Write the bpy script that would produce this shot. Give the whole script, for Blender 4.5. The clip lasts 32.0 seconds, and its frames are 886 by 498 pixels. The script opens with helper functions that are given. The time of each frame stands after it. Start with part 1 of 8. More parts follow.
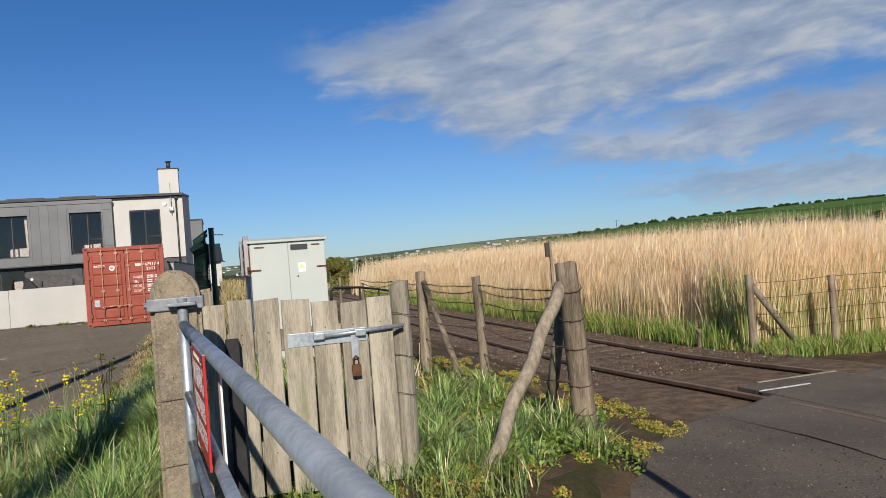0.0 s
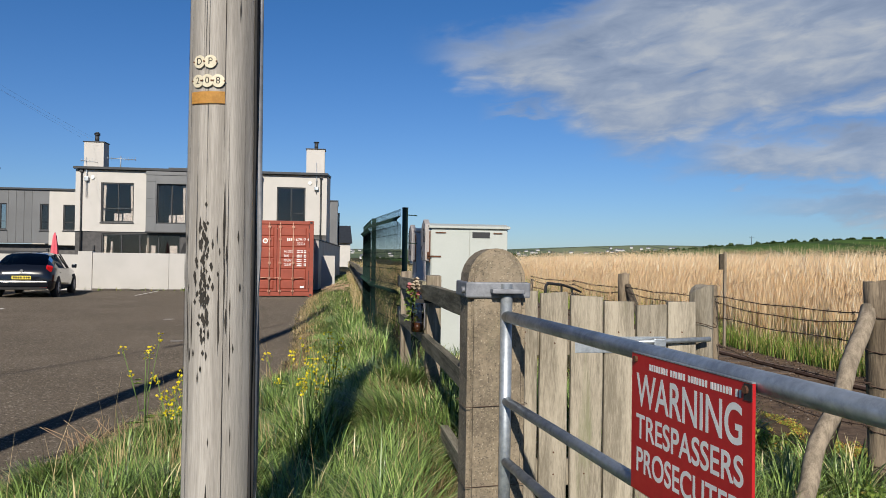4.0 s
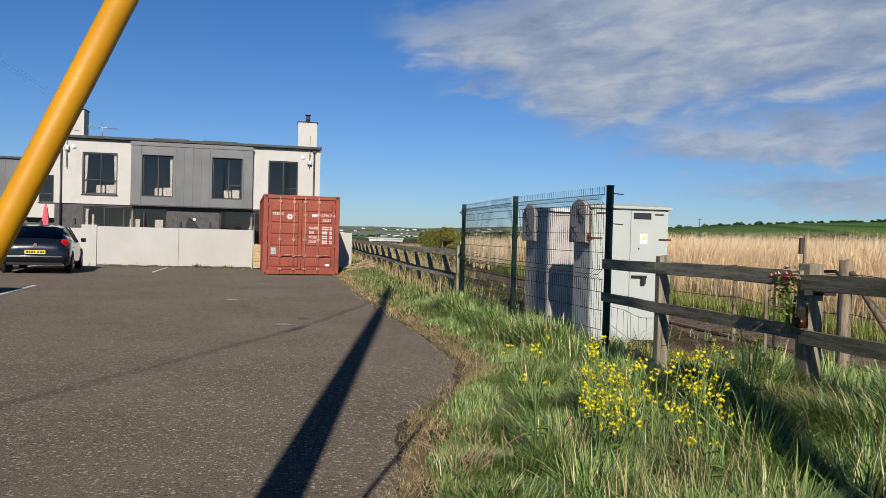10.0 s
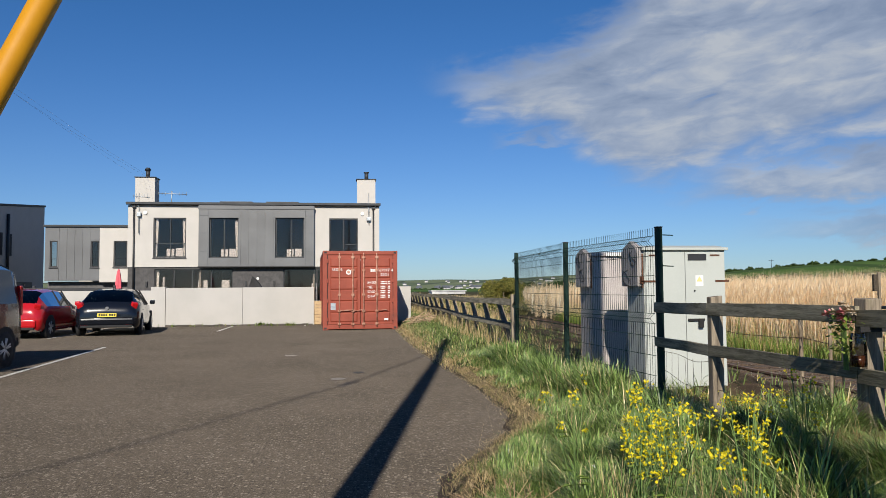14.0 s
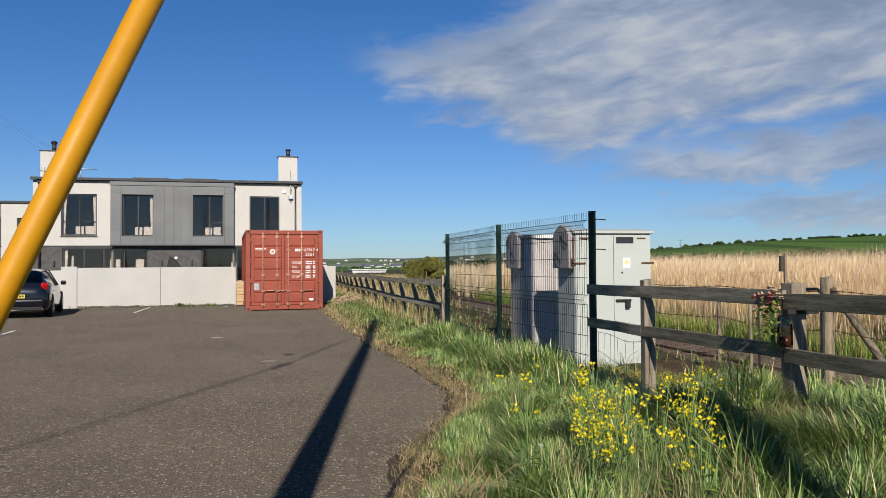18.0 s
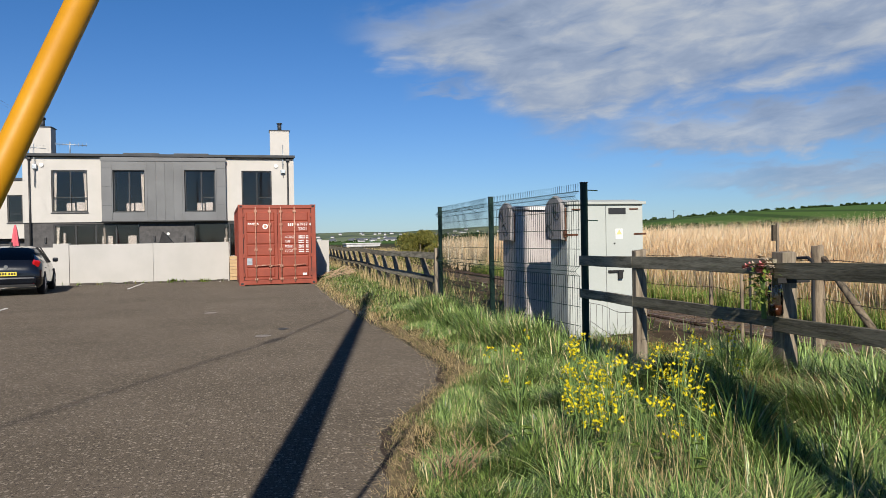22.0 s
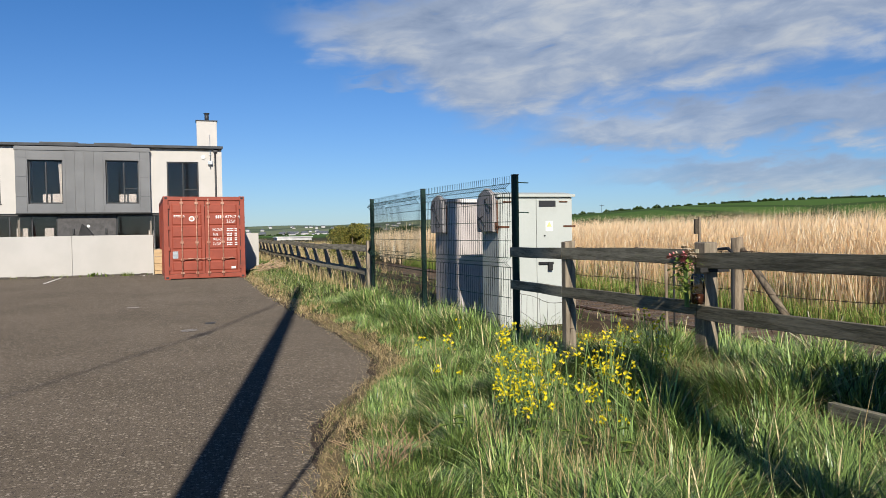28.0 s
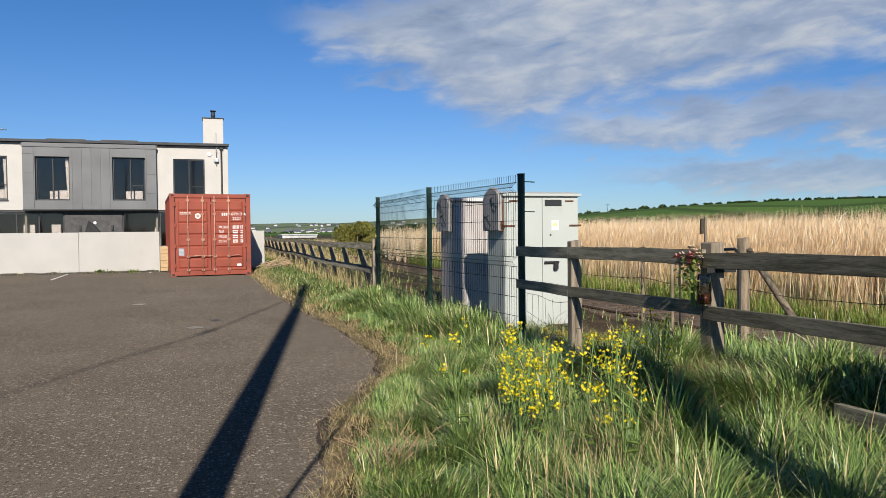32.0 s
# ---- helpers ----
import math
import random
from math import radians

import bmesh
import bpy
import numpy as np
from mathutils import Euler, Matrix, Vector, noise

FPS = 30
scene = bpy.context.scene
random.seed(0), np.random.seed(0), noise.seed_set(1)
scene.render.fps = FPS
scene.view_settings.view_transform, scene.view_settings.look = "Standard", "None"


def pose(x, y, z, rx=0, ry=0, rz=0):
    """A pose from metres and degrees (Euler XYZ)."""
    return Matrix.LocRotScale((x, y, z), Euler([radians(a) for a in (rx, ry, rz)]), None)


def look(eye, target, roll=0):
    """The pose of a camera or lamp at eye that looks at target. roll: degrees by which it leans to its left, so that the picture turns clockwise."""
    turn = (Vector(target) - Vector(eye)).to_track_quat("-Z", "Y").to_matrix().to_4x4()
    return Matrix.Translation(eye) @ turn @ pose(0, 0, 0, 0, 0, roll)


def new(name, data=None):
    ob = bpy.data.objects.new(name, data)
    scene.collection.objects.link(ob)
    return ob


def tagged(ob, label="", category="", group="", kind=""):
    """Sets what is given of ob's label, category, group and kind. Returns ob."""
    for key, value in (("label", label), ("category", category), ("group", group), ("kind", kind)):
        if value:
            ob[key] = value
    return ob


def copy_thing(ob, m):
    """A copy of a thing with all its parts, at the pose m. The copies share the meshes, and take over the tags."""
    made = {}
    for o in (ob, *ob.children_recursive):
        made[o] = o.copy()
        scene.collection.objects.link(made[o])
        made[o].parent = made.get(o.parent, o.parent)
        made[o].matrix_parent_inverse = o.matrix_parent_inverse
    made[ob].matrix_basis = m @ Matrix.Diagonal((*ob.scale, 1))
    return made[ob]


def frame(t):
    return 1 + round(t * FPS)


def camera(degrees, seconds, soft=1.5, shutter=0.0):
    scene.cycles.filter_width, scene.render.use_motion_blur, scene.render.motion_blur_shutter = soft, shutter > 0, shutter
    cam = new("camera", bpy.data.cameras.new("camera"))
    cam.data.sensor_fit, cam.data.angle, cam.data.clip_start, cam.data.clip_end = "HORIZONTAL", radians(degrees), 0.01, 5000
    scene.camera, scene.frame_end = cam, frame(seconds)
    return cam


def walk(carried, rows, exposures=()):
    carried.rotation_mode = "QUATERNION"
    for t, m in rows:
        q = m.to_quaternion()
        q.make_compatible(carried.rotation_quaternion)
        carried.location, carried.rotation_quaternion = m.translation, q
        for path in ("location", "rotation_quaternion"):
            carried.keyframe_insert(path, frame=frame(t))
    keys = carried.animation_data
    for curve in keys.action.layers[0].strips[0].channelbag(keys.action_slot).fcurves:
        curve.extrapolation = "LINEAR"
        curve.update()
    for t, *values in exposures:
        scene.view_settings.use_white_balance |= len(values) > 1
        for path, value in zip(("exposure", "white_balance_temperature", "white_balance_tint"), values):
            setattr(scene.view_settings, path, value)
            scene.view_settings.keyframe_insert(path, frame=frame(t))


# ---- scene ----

cam = camera(61.8, 32.0, 0.6)
PATH = [
    (0, (3.216, -1.936, 1.38), (3.8, -0.023, 1.405), -4.4),
    (0.5, (3.183, -1.849, 1.383), (3.811, 0.049, 1.418), -1.8),
    (1, (3.058, -1.75, 1.383), (3.632, 0.166, 1.407), -0.4),
    (1.5, (2.991, -1.608, 1.354), (3.461, 0.335, 1.333), -0.8),
    (2, (3.002, -1.354, 1.376), (3.365, 0.613, 1.402), -2.7),
    (2.5, (2.969, -1.233, 1.372), (3.346, 0.73, 1.426), -1.4),
    (3, (2.825, -1.208, 1.394), (3.184, 0.757, 1.486), 0.6),
    (3.5, (2.638, -1.194, 1.395), (2.968, 0.777, 1.471), 1.3),
    (4, (2.483, -1.114, 1.382), (2.752, 0.867, 1.407), 0.8),
    (4.5, (2.213, -0.826, 1.386), (2.25, 1.173, 1.414), -1.2),
    (6.5, (0.5989, -0.2523, 1.407), (0.4127, 1.7363, 1.509), -0.7),
    (7, (0.324, -0.0369, 1.385), (0.3633, 1.9611, 1.485), -0.0),
    (7.5, (0.0865, 0.0255, 1.367), (0.3943, 2.0004, 1.452), 0.7),
    (8, (-0.063, -0.0138, 1.368), (0.3532, 1.9412, 1.427), 2.9),
    (8.5, (-0.0367, 0.0003, 1.364), (0.4832, 1.9318, 1.393), 3.4),
    (9, (-0.0114, 0.0076, 1.364), (0.5353, 1.9316, 1.384), 2.4),
    (9.5, (-0.0132, -0.0033, 1.369), (0.4225, 1.9481, 1.37), 1.9),
    (10, (-0.0218, 0.0016, 1.362), (0.3789, 1.9612, 1.33), 1.6),
    (10.5, (-0.055, -0.0196, 1.363), (0.3455, 1.9403, 1.32), 0.6),
    (11, (-0.1161, -0.0268, 1.344), (0.2621, 1.9354, 1.287), 1.6),
    (11.5, (-0.0953, -0.0293, 1.353), (0.3105, 1.9293, 1.3), 0.8),
    (12, (-0.0055, -0.0046, 1.358), (0.416, 1.9504, 1.341), -1.8),
    (12.5, (0.1027, 0.0036, 1.355), (0.5087, 1.9615, 1.423), -2.4),
    (13, (0.1719, 0.0065, 1.337), (0.5423, 1.9695, 1.454), 0.1),
    (13.5, (0.168, -0.0092, 1.34), (0.4628, 1.964, 1.459), 0.4),
    (14, (0.1572, 0.0002, 1.338), (0.3894, 1.9845, 1.444), -0.4),
    (14.5, (0.1631, -0.0002, 1.335), (0.3693, 1.9882, 1.404), -1.5),
    (16.5, (0.0318, -0.0149, 1.363), (0.3654, 1.9536, 1.48), -1.0),
    (17, (-0.0362, -0.0119, 1.36), (0.3004, 1.9545, 1.5), -0.7),
    (17.5, (-0.0458, -0.0125, 1.364), (0.3545, 1.945, 1.457), -1.0),
    (18, (-0.0384, -0.0101, 1.38), (0.4056, 1.9406, 1.427), -0.4),
    (18.5, (-0.0243, 0.0035, 1.384), (0.4303, 1.951, 1.411), -0.4),
    (19, (-0.0192, 0.0142, 1.379), (0.4191, 1.9656, 1.376), -0.6),
    (19.5, (-0.0152, 0.0142, 1.382), (0.4291, 1.9646, 1.359), -0.6),
    (20, (-0.0162, 0.0121, 1.378), (0.4461, 1.9586, 1.36), -0.4),
    (20.5, (-0.0262, 0.0041, 1.38), (0.4391, 1.9495, 1.372), -0.2),
    (21, (-0.0202, 0.0042, 1.383), (0.4391, 1.9516, 1.382), -0.3),
    (21.5, (-0.0137, 0.0103, 1.383), (0.4477, 1.9566, 1.38), -0.9),
    (22, (-0.0092, 0.0094, 1.376), (0.4493, 1.9557, 1.35), -1.0),
    (22.5, (-0.0167, -0.0075, 1.384), (0.4419, 1.9398, 1.371), -0.4),
    (23, (-0.0122, -0.0065, 1.381), (0.4945, 1.9278, 1.384), -1.0),
    (23.5, (-0.0052, -0.0073, 1.382), (0.5237, 1.921, 1.375), -2.0),
    (24, (0.0019, -0.002, 1.367), (0.501, 1.9342, 1.333), -2.7),
    (24.5, (-0.0197, 0.0275, 1.353), (0.4309, 1.9729, 1.249), -2.7),
    (25, (-0.0153, 0.0208, 1.35), (0.4698, 1.9583, 1.25), -1.1),
    (25.5, (-0.0094, 0.0375, 1.356), (0.5477, 1.958, 1.292), -0.5),
    (26, (-0.0074, 0.0203, 1.356), (0.5837, 1.9299, 1.297), -1.0),
    (26.5, (0.0016, 0.0232, 1.35), (0.6137, 1.9258, 1.287), -1.5),
    (28.5, (0.0005, 0.0271, 1.356), (0.6356, 1.9238, 1.314), -0.8),
    (29, (-0.0004, 0.0252, 1.358), (0.6217, 1.9248, 1.316), -0.9),
    (29.5, (0.0036, 0.0132, 1.361), (0.6207, 1.9148, 1.316), -1.1),
    (30, (-0.0044, 0.0022, 1.361), (0.6117, 1.9048, 1.321), -1.2),
    (30.5, (-0.0024, 0.0063, 1.362), (0.6057, 1.9109, 1.33), -1.2),
    (31, (-0.0114, 0.0183, 1.357), (0.5967, 1.9239, 1.317), -1.0),
    (31.5, (-0.0134, 0.0212, 1.353), (0.6037, 1.9238, 1.302), -0.7),
    (32, (-0.0094, 0.0232, 1.357), (0.6107, 1.9238, 1.307), -0.6),
]

walk(cam, [(t, look(eye, target, roll)) for t, eye, target, roll in PATH], [(0.0, 0.29), (2.0, 0.25), (4.5, 0.25), (8.0, 0.26), (13.0, 0.28), (14.5, 0.3), (17.0, 0.24), (18.0, 0.3), (22.0, 0.35), (24.0, 0.39), (26.0, 0.42), (32.0, 0.43)])

# ---- light: clear afternoon, sun behind the camera ----
SUN_EL, SUN_AZ = 30.0, 189.8          # azimuth from +y towards +x, where the sun stands
saz, sel = radians(SUN_AZ), radians(SUN_EL)
sun_dir = Vector((math.sin(saz) * math.cos(sel), math.cos(saz) * math.cos(sel), math.sin(sel)))
sun = new("sun", bpy.data.lights.new("sun", "SUN"))
sun.data.energy, sun.data.angle, sun.data.color = 5.0, radians(0.53), (1.0, 0.92, 0.80)
sun.matrix_world = sun_dir.to_track_quat("Z", "Y").to_matrix().to_4x4()

world = bpy.data.worlds.new("sky")
scene.world = world
world.use_nodes = True


def add(nt, kind, **inputs):
    """A node with its inputs set: by name, or i0, i1 ... by number; a socket is linked."""
    n = nt.nodes.new(kind)
    for key, v in inputs.items():
        sock = n.inputs[int(key[1:])] if key[0] == "i" and key[1:].isdigit() else n.inputs[key]
        if isinstance(v, bpy.types.NodeSocket):
            nt.links.new(v, sock)
        else:
            sock.default_value = v
    return n


def mth(nt, op, a, b=0.0, c=0.0):
    n = nt.nodes.new("ShaderNodeMath")
    n.operation = op
    for k, v in enumerate((a, b, c)):
        if isinstance(v, bpy.types.NodeSocket):
            nt.links.new(v, n.inputs[k])
        else:
            n.inputs[k].default_value = v
    return n.outputs[0]


def ramp(nt, fac, stops):
    n = nt.nodes.new("ShaderNodeValToRGB")
    els = n.color_ramp.elements
    while len(els) < len(stops):
        els.new(0.5)
    for e, (p, c) in zip(els, stops):
        e.position = p
        e.color = (c, c, c, 1) if isinstance(c, (int, float)) else (*c, 1)
    nt.links.new(fac, n.inputs[0])
    return n.outputs[0]


def step(nt, lo, hi, v):
    n = nt.nodes.new("ShaderNodeMapRange")
    n.interpolation_type = "SMOOTHSTEP"
    for k, s in ((0, v), (1, lo), (2, hi)):
        if isinstance(s, bpy.types.NodeSocket):
            nt.links.new(s, n.inputs[k])
        else:
            n.inputs[k].default_value = s
    return n.outputs[0]


def mixc(nt, fac, a, b, blend="MIX"):
    n = nt.nodes.new("ShaderNodeMix")
    n.data_type, n.blend_type = "RGBA", blend
    for sock, v in ((n.inputs[0], fac), (n.inputs[6], a), (n.inputs[7], b)):
        if isinstance(v, bpy.types.NodeSocket):
            nt.links.new(v, sock)
        elif sock.type == "RGBA":
            sock.default_value = (*v[:3], 1)
        else:
            sock.default_value = v
    return n.outputs[2]


def build_sky():
    nt = world.node_tree
    nt.nodes.clear()
    out = nt.nodes.new("ShaderNodeOutputWorld")
    sky = nt.nodes.new("ShaderNodeTexSky")
    sky.sky_type, sky.sun_disc = "NISHITA", False
    sky.sun_elevation, sky.sun_rotation = sel, saz
    sky.air_density, sky.dust_density, sky.ozone_density = 1.0, 0.1, 2.0
    co = nt.nodes.new("ShaderNodeTexCoord")
    sep = add(nt, "ShaderNodeSeparateXYZ", i0=co.outputs["Generated"])
    x, y, z = sep.outputs
    az = mth(nt, "MULTIPLY", mth(nt, "ARCTAN2", x, y), 57.2958)
    el = mth(nt, "MULTIPLY", mth(nt, "ARCSINE", z), 57.2958)
    # cloud layer: noise drawn out along the horizon
    plane = add(nt, "ShaderNodeCombineXYZ", i0=mth(nt, "ADD", mth(nt, "MULTIPLY", az, 0.050), mth(nt, "MULTIPLY", el, -0.03)), i1=mth(nt, "MULTIPLY", el, 0.135), i2=0.0)
    big = add(nt, "ShaderNodeTexNoise", Vector=plane.outputs[0], Scale=1.5, Detail=6.0, Roughness=0.55, Distortion=0.6)
    fine = add(nt, "ShaderNodeTexNoise", Vector=plane.outputs[0], Scale=4.6, Detail=6.0, Roughness=0.56, Distortion=0.5)
    det = add(nt, "ShaderNodeTexNoise", Vector=plane.outputs[0], Scale=9.0, Detail=6.0, Roughness=0.52, Distortion=0.3)
    wob = mth(nt, "MULTIPLY", mth(nt, "SUBTRACT", big.outputs[0], 0.5), 9.0)
    wob2 = mth(nt, "MULTIPLY", mth(nt, "SUBTRACT", fine.outputs[0], 0.5), 5.5)
    n_all = mth(nt, "ADD", mth(nt, "ADD", wob, wob2), mth(nt, "MULTIPLY", mth(nt, "SUBTRACT", det.outputs[0], 0.5), 3.5))
    t01 = mth(nt, "DIVIDE", az, 70.0)
    low = mth(nt, "MULTIPLY", ramp(nt, t01, [(0.0, 0.86), (0.07, 0.80), (0.16, 0.66), (0.235, 0.55), (0.29, 0.41), (0.33, 0.385), (0.41, 0.46), (0.54, 0.50), (0.60, 0.52), (0.66, 0.60), (1.0, 0.64)]), 20.0)
    high = mth(nt, "MULTIPLY", ramp(nt, t01, [(0.0, 0.38), (0.075, 0.405), (0.17, 0.425), (0.25, 0.46), (0.31, 0.52), (0.40, 0.75), (0.60, 1.0)]), 40.0)
    elw = mth(nt, "ADD", el, mth(nt, "MULTIPLY", n_all, 0.62))
    thick = mth(nt, "MULTIPLY", step(nt, mth(nt, "SUBTRACT", low, 1.6), mth(nt, "ADD", low, 2.4), elw),
                mth(nt, "SUBTRACT", 1.0, step(nt, mth(nt, "SUBTRACT", high, 2.2), mth(nt, "ADD", high, 1.3), elw)))
    right = mth(nt, "MULTIPLY", step(nt, 4.0, 9.0, az), mth(nt, "SUBTRACT", 1.0, step(nt, 75.0, 100.0, az)))
    bank1 = mth(nt, "MULTIPLY", thick, right)
    # the lower bank to the right, and haze cloud near the horizon
    mid = mth(nt, "MULTIPLY", mth(nt, "MULTIPLY", step(nt, 5.2, 6.8, elw), mth(nt, "SUBTRACT", 1.0, step(nt, 8.2, 10.2, elw))), step(nt, 23.0, 30.0, mth(nt, "ADD", az, wob2)))
    lowb = mth(nt, "MULTIPLY", mth(nt, "MULTIPLY", step(nt, 2.2, 3.4, elw), mth(nt, "SUBTRACT", 1.0, step(nt, 4.0, 5.4, elw))), step(nt, 27.0, 41.0, mth(nt, "ADD", az, wob2)))
    wisp = mth(nt, "MULTIPLY", mth(nt, "MULTIPLY", step(nt, 10.0, 10.7, elw), mth(nt, "SUBTRACT", 1.0, step(nt, 11.0, 11.8, elw))),
               mth(nt, "MULTIPLY", step(nt, 10.0, 13.0, az), mth(nt, "SUBTRACT", 1.0, step(nt, 15.0, 19.0, az))))
    cover = mth(nt, "MAXIMUM", mth(nt, "MAXIMUM", bank1, mth(nt, "MULTIPLY", mid, 0.9)), mth(nt, "MAXIMUM", mth(nt, "MULTIPLY", lowb, 0.8), mth(nt, "MULTIPLY", wisp, 0.5)))
    cover = mth(nt, "MULTIPLY", cover, step(nt, 0.12, 0.38, fine.outputs[0]))
    # towards the rest of the sky: scattered thin cloud
    shade = ramp(nt, mth(nt, "ADD", mth(nt, "MULTIPLY", big.outputs[0], 0.45), mth(nt, "ADD", mth(nt, "MULTIPLY", fine.outputs[0], 0.45), mth(nt, "MULTIPLY", det.outputs[0], 0.1))), [(0.38, (0.40, 0.51, 0.72)), (0.50, (0.57, 0.68, 0.88)), (0.61, (0.86, 0.92, 1.0))])
    skyc = mixc(nt, 1.0, sky.outputs[0], mixc(nt, step(nt, 0.0, 24.0, el), (0.74, 1.05, 1.62), (0.43, 0.98, 1.62)), "MULTIPLY")
    bg1 = add(nt, "ShaderNodeBackground", Color=skyc, Strength=0.0445)
    bg2 = add(nt, "ShaderNodeBackground", Color=shade, Strength=0.46)
    mix = add(nt, "ShaderNodeMixShader", i0=mth(nt, "MULTIPLY", cover, 0.93), i1=bg1.outputs[0], i2=bg2.outputs[0])
    nt.links.new(mix.outputs[0], out.inputs[0])


build_sky()

# ---- materials ----
MATS = {}


def mat(name, a, b=None, rough=0.7, metal=0.0, scale=6.0, fine=60.0, bump=0.15, stretch=(1, 1, 1), coord="Object", spec=0.5, random=0.0, stain=None, rough2=None, dist=0.004):
    """Base colour between a and b by noise at two scales, with relief; random: change of value from object to object."""
    if name in MATS:
        return MATS[name]
    m = bpy.data.materials.new(name)
    m.use_nodes = True
    nt = m.node_tree
    p = nt.nodes["Principled BSDF"]
    b = b or tuple(c * 0.72 for c in a)
    co = nt.nodes.new("ShaderNodeTexCoord")
    mp = add(nt, "ShaderNodeMapping", i0=co.outputs[coord], Scale=stretch)
    n1 = add(nt, "ShaderNodeTexNoise", Vector=mp.outputs[0], Scale=scale, Detail=6.0, Roughness=0.6)
    n2 = add(nt, "ShaderNodeTexNoise", Vector=mp.outputs[0], Scale=fine, Detail=4.0, Roughness=0.65)
    f = mth(nt, "ADD", mth(nt, "MULTIPLY", n1.outputs[0], 0.62), mth(nt, "MULTIPLY", n2.outputs[0], 0.38))
    col = mixc(nt, step(nt, 0.36, 0.64, f), a, b)
    if stain:
        n3 = add(nt, "ShaderNodeTexNoise", Vector=mp.outputs[0], Scale=scale * 0.35, Detail=8.0, Roughness=0.7)
        col = mixc(nt, step(nt, 0.56, 0.72, n3.outputs[0]), col, stain)
    if random:
        inf = nt.nodes.new("ShaderNodeObjectInfo")
        k = mth(nt, "ADD", 1 - random, mth(nt, "MULTIPLY", inf.outputs["Random"], 2 * random))
        g = add(nt, "ShaderNodeCombineXYZ", i0=k, i1=k, i2=k)
        col = mixc(nt, 1.0, col, g.outputs[0], "MULTIPLY")
    nt.links.new(col, p.inputs["Base Color"])
    r2 = rough2 if rough2 is not None else min(1.0, rough + 0.18)
    rr = nt.nodes.new("ShaderNodeMapRange")
    nt.links.new(f, rr.inputs[0])
    rr.inputs[1].default_value, rr.inputs[2].default_value, rr.inputs[3].default_value, rr.inputs[4].default_value = 0.3, 0.7, rough, r2
    nt.links.new(rr.outputs[0], p.inputs["Roughness"])
    p.inputs["Metallic"].default_value = metal
    p.inputs["Specular IOR Level"].default_value = spec
    if bump:
        bn = add(nt, "ShaderNodeBump", Strength=bump, Distance=dist, Height=f)
        nt.links.new(bn.outputs[0], p.inputs["Normal"])
    MATS[name] = m
    return m


def leafy(name, dark, light, dry=None, dry_share=0.0, rough=0.55, trans=0.35):
    """Blades and leaves: each island its own colour, light passes through."""
    m = bpy.data.materials.new(name)
    m.use_nodes = True
    nt = m.node_tree
    p = nt.nodes["Principled BSDF"]
    geo = nt.nodes.new("ShaderNodeNewGeometry")
    r = geo.outputs["Random Per Island"]
    col = mixc(nt, r, dark, light)
    if dry:
        r2 = mth(nt, "FRACT", mth(nt, "MULTIPLY", r, 17.31))
        col = mixc(nt, step(nt, 1 - dry_share - 0.04, 1 - dry_share + 0.04, r2), col, dry)
    nt.links.new(col, p.inputs["Base Color"])
    p.inputs["Roughness"].default_value = rough
    p.inputs["Specular IOR Level"].default_value = 0.35
    tr = add(nt, "ShaderNodeBsdfTranslucent", Color=col)
    mix = add(nt, "ShaderNodeMixShader", i0=trans, i1=p.outputs[0], i2=tr.outputs[0])
    nt.links.new(mix.outputs[0], nt.nodes["Material Output"].inputs[0])
    return m


def glass(name, tint=(0.9, 0.95, 0.95), dark=0.35, gloss=1.1):
    """Window glass: a mirror at grazing angles, clear but tinted straight on."""
    m = bpy.data.materials.new(name)
    m.use_nodes = True
    nt = m.node_tree
    nt.nodes.remove(nt.nodes["Principled BSDF"])
    fr = add(nt, "ShaderNodeFresnel", IOR=1.52)
    tr = add(nt, "ShaderNodeBsdfTransparent", Color=(*[c * dark for c in tint], 1))
    gl = add(nt, "ShaderNodeBsdfGlossy", Roughness=0.02)
    fac = mth(nt, "MULTIPLY", fr.outputs[0], gloss)
    mix = add(nt, "ShaderNodeMixShader", i0=fac, i1=tr.outputs[0], i2=gl.outputs[0])
    nt.links.new(mix.outputs[0], nt.nodes["Material Output"].inputs[0])
    return m


def paint(name, col, rough=0.25, coat=0.6, metal=0.0):
    m = mat(name, col, tuple(c * 0.9 for c in col), rough, metal, 3.0, 40.0, 0.0, spec=0.4, rough2=rough + 0.05)
    m.node_tree.nodes["Principled BSDF"].inputs["Coat Weight"].default_value = coat
    return m


ASPHALT = mat("asphalt", (0.092, 0.076, 0.060), (0.065, 0.054, 0.042), 0.93, 0, 0.5, 120.0, 1.0, spec=0.08, stain=(0.088, 0.073, 0.057), dist=0.02)
ROAD = mat("crossing_asphalt", (0.127, 0.102, 0.082), (0.079, 0.065, 0.053), 0.85, 0, 0.9, 90.0, 0.7, spec=0.12, stain=(0.127, 0.104, 0.083), dist=0.008)


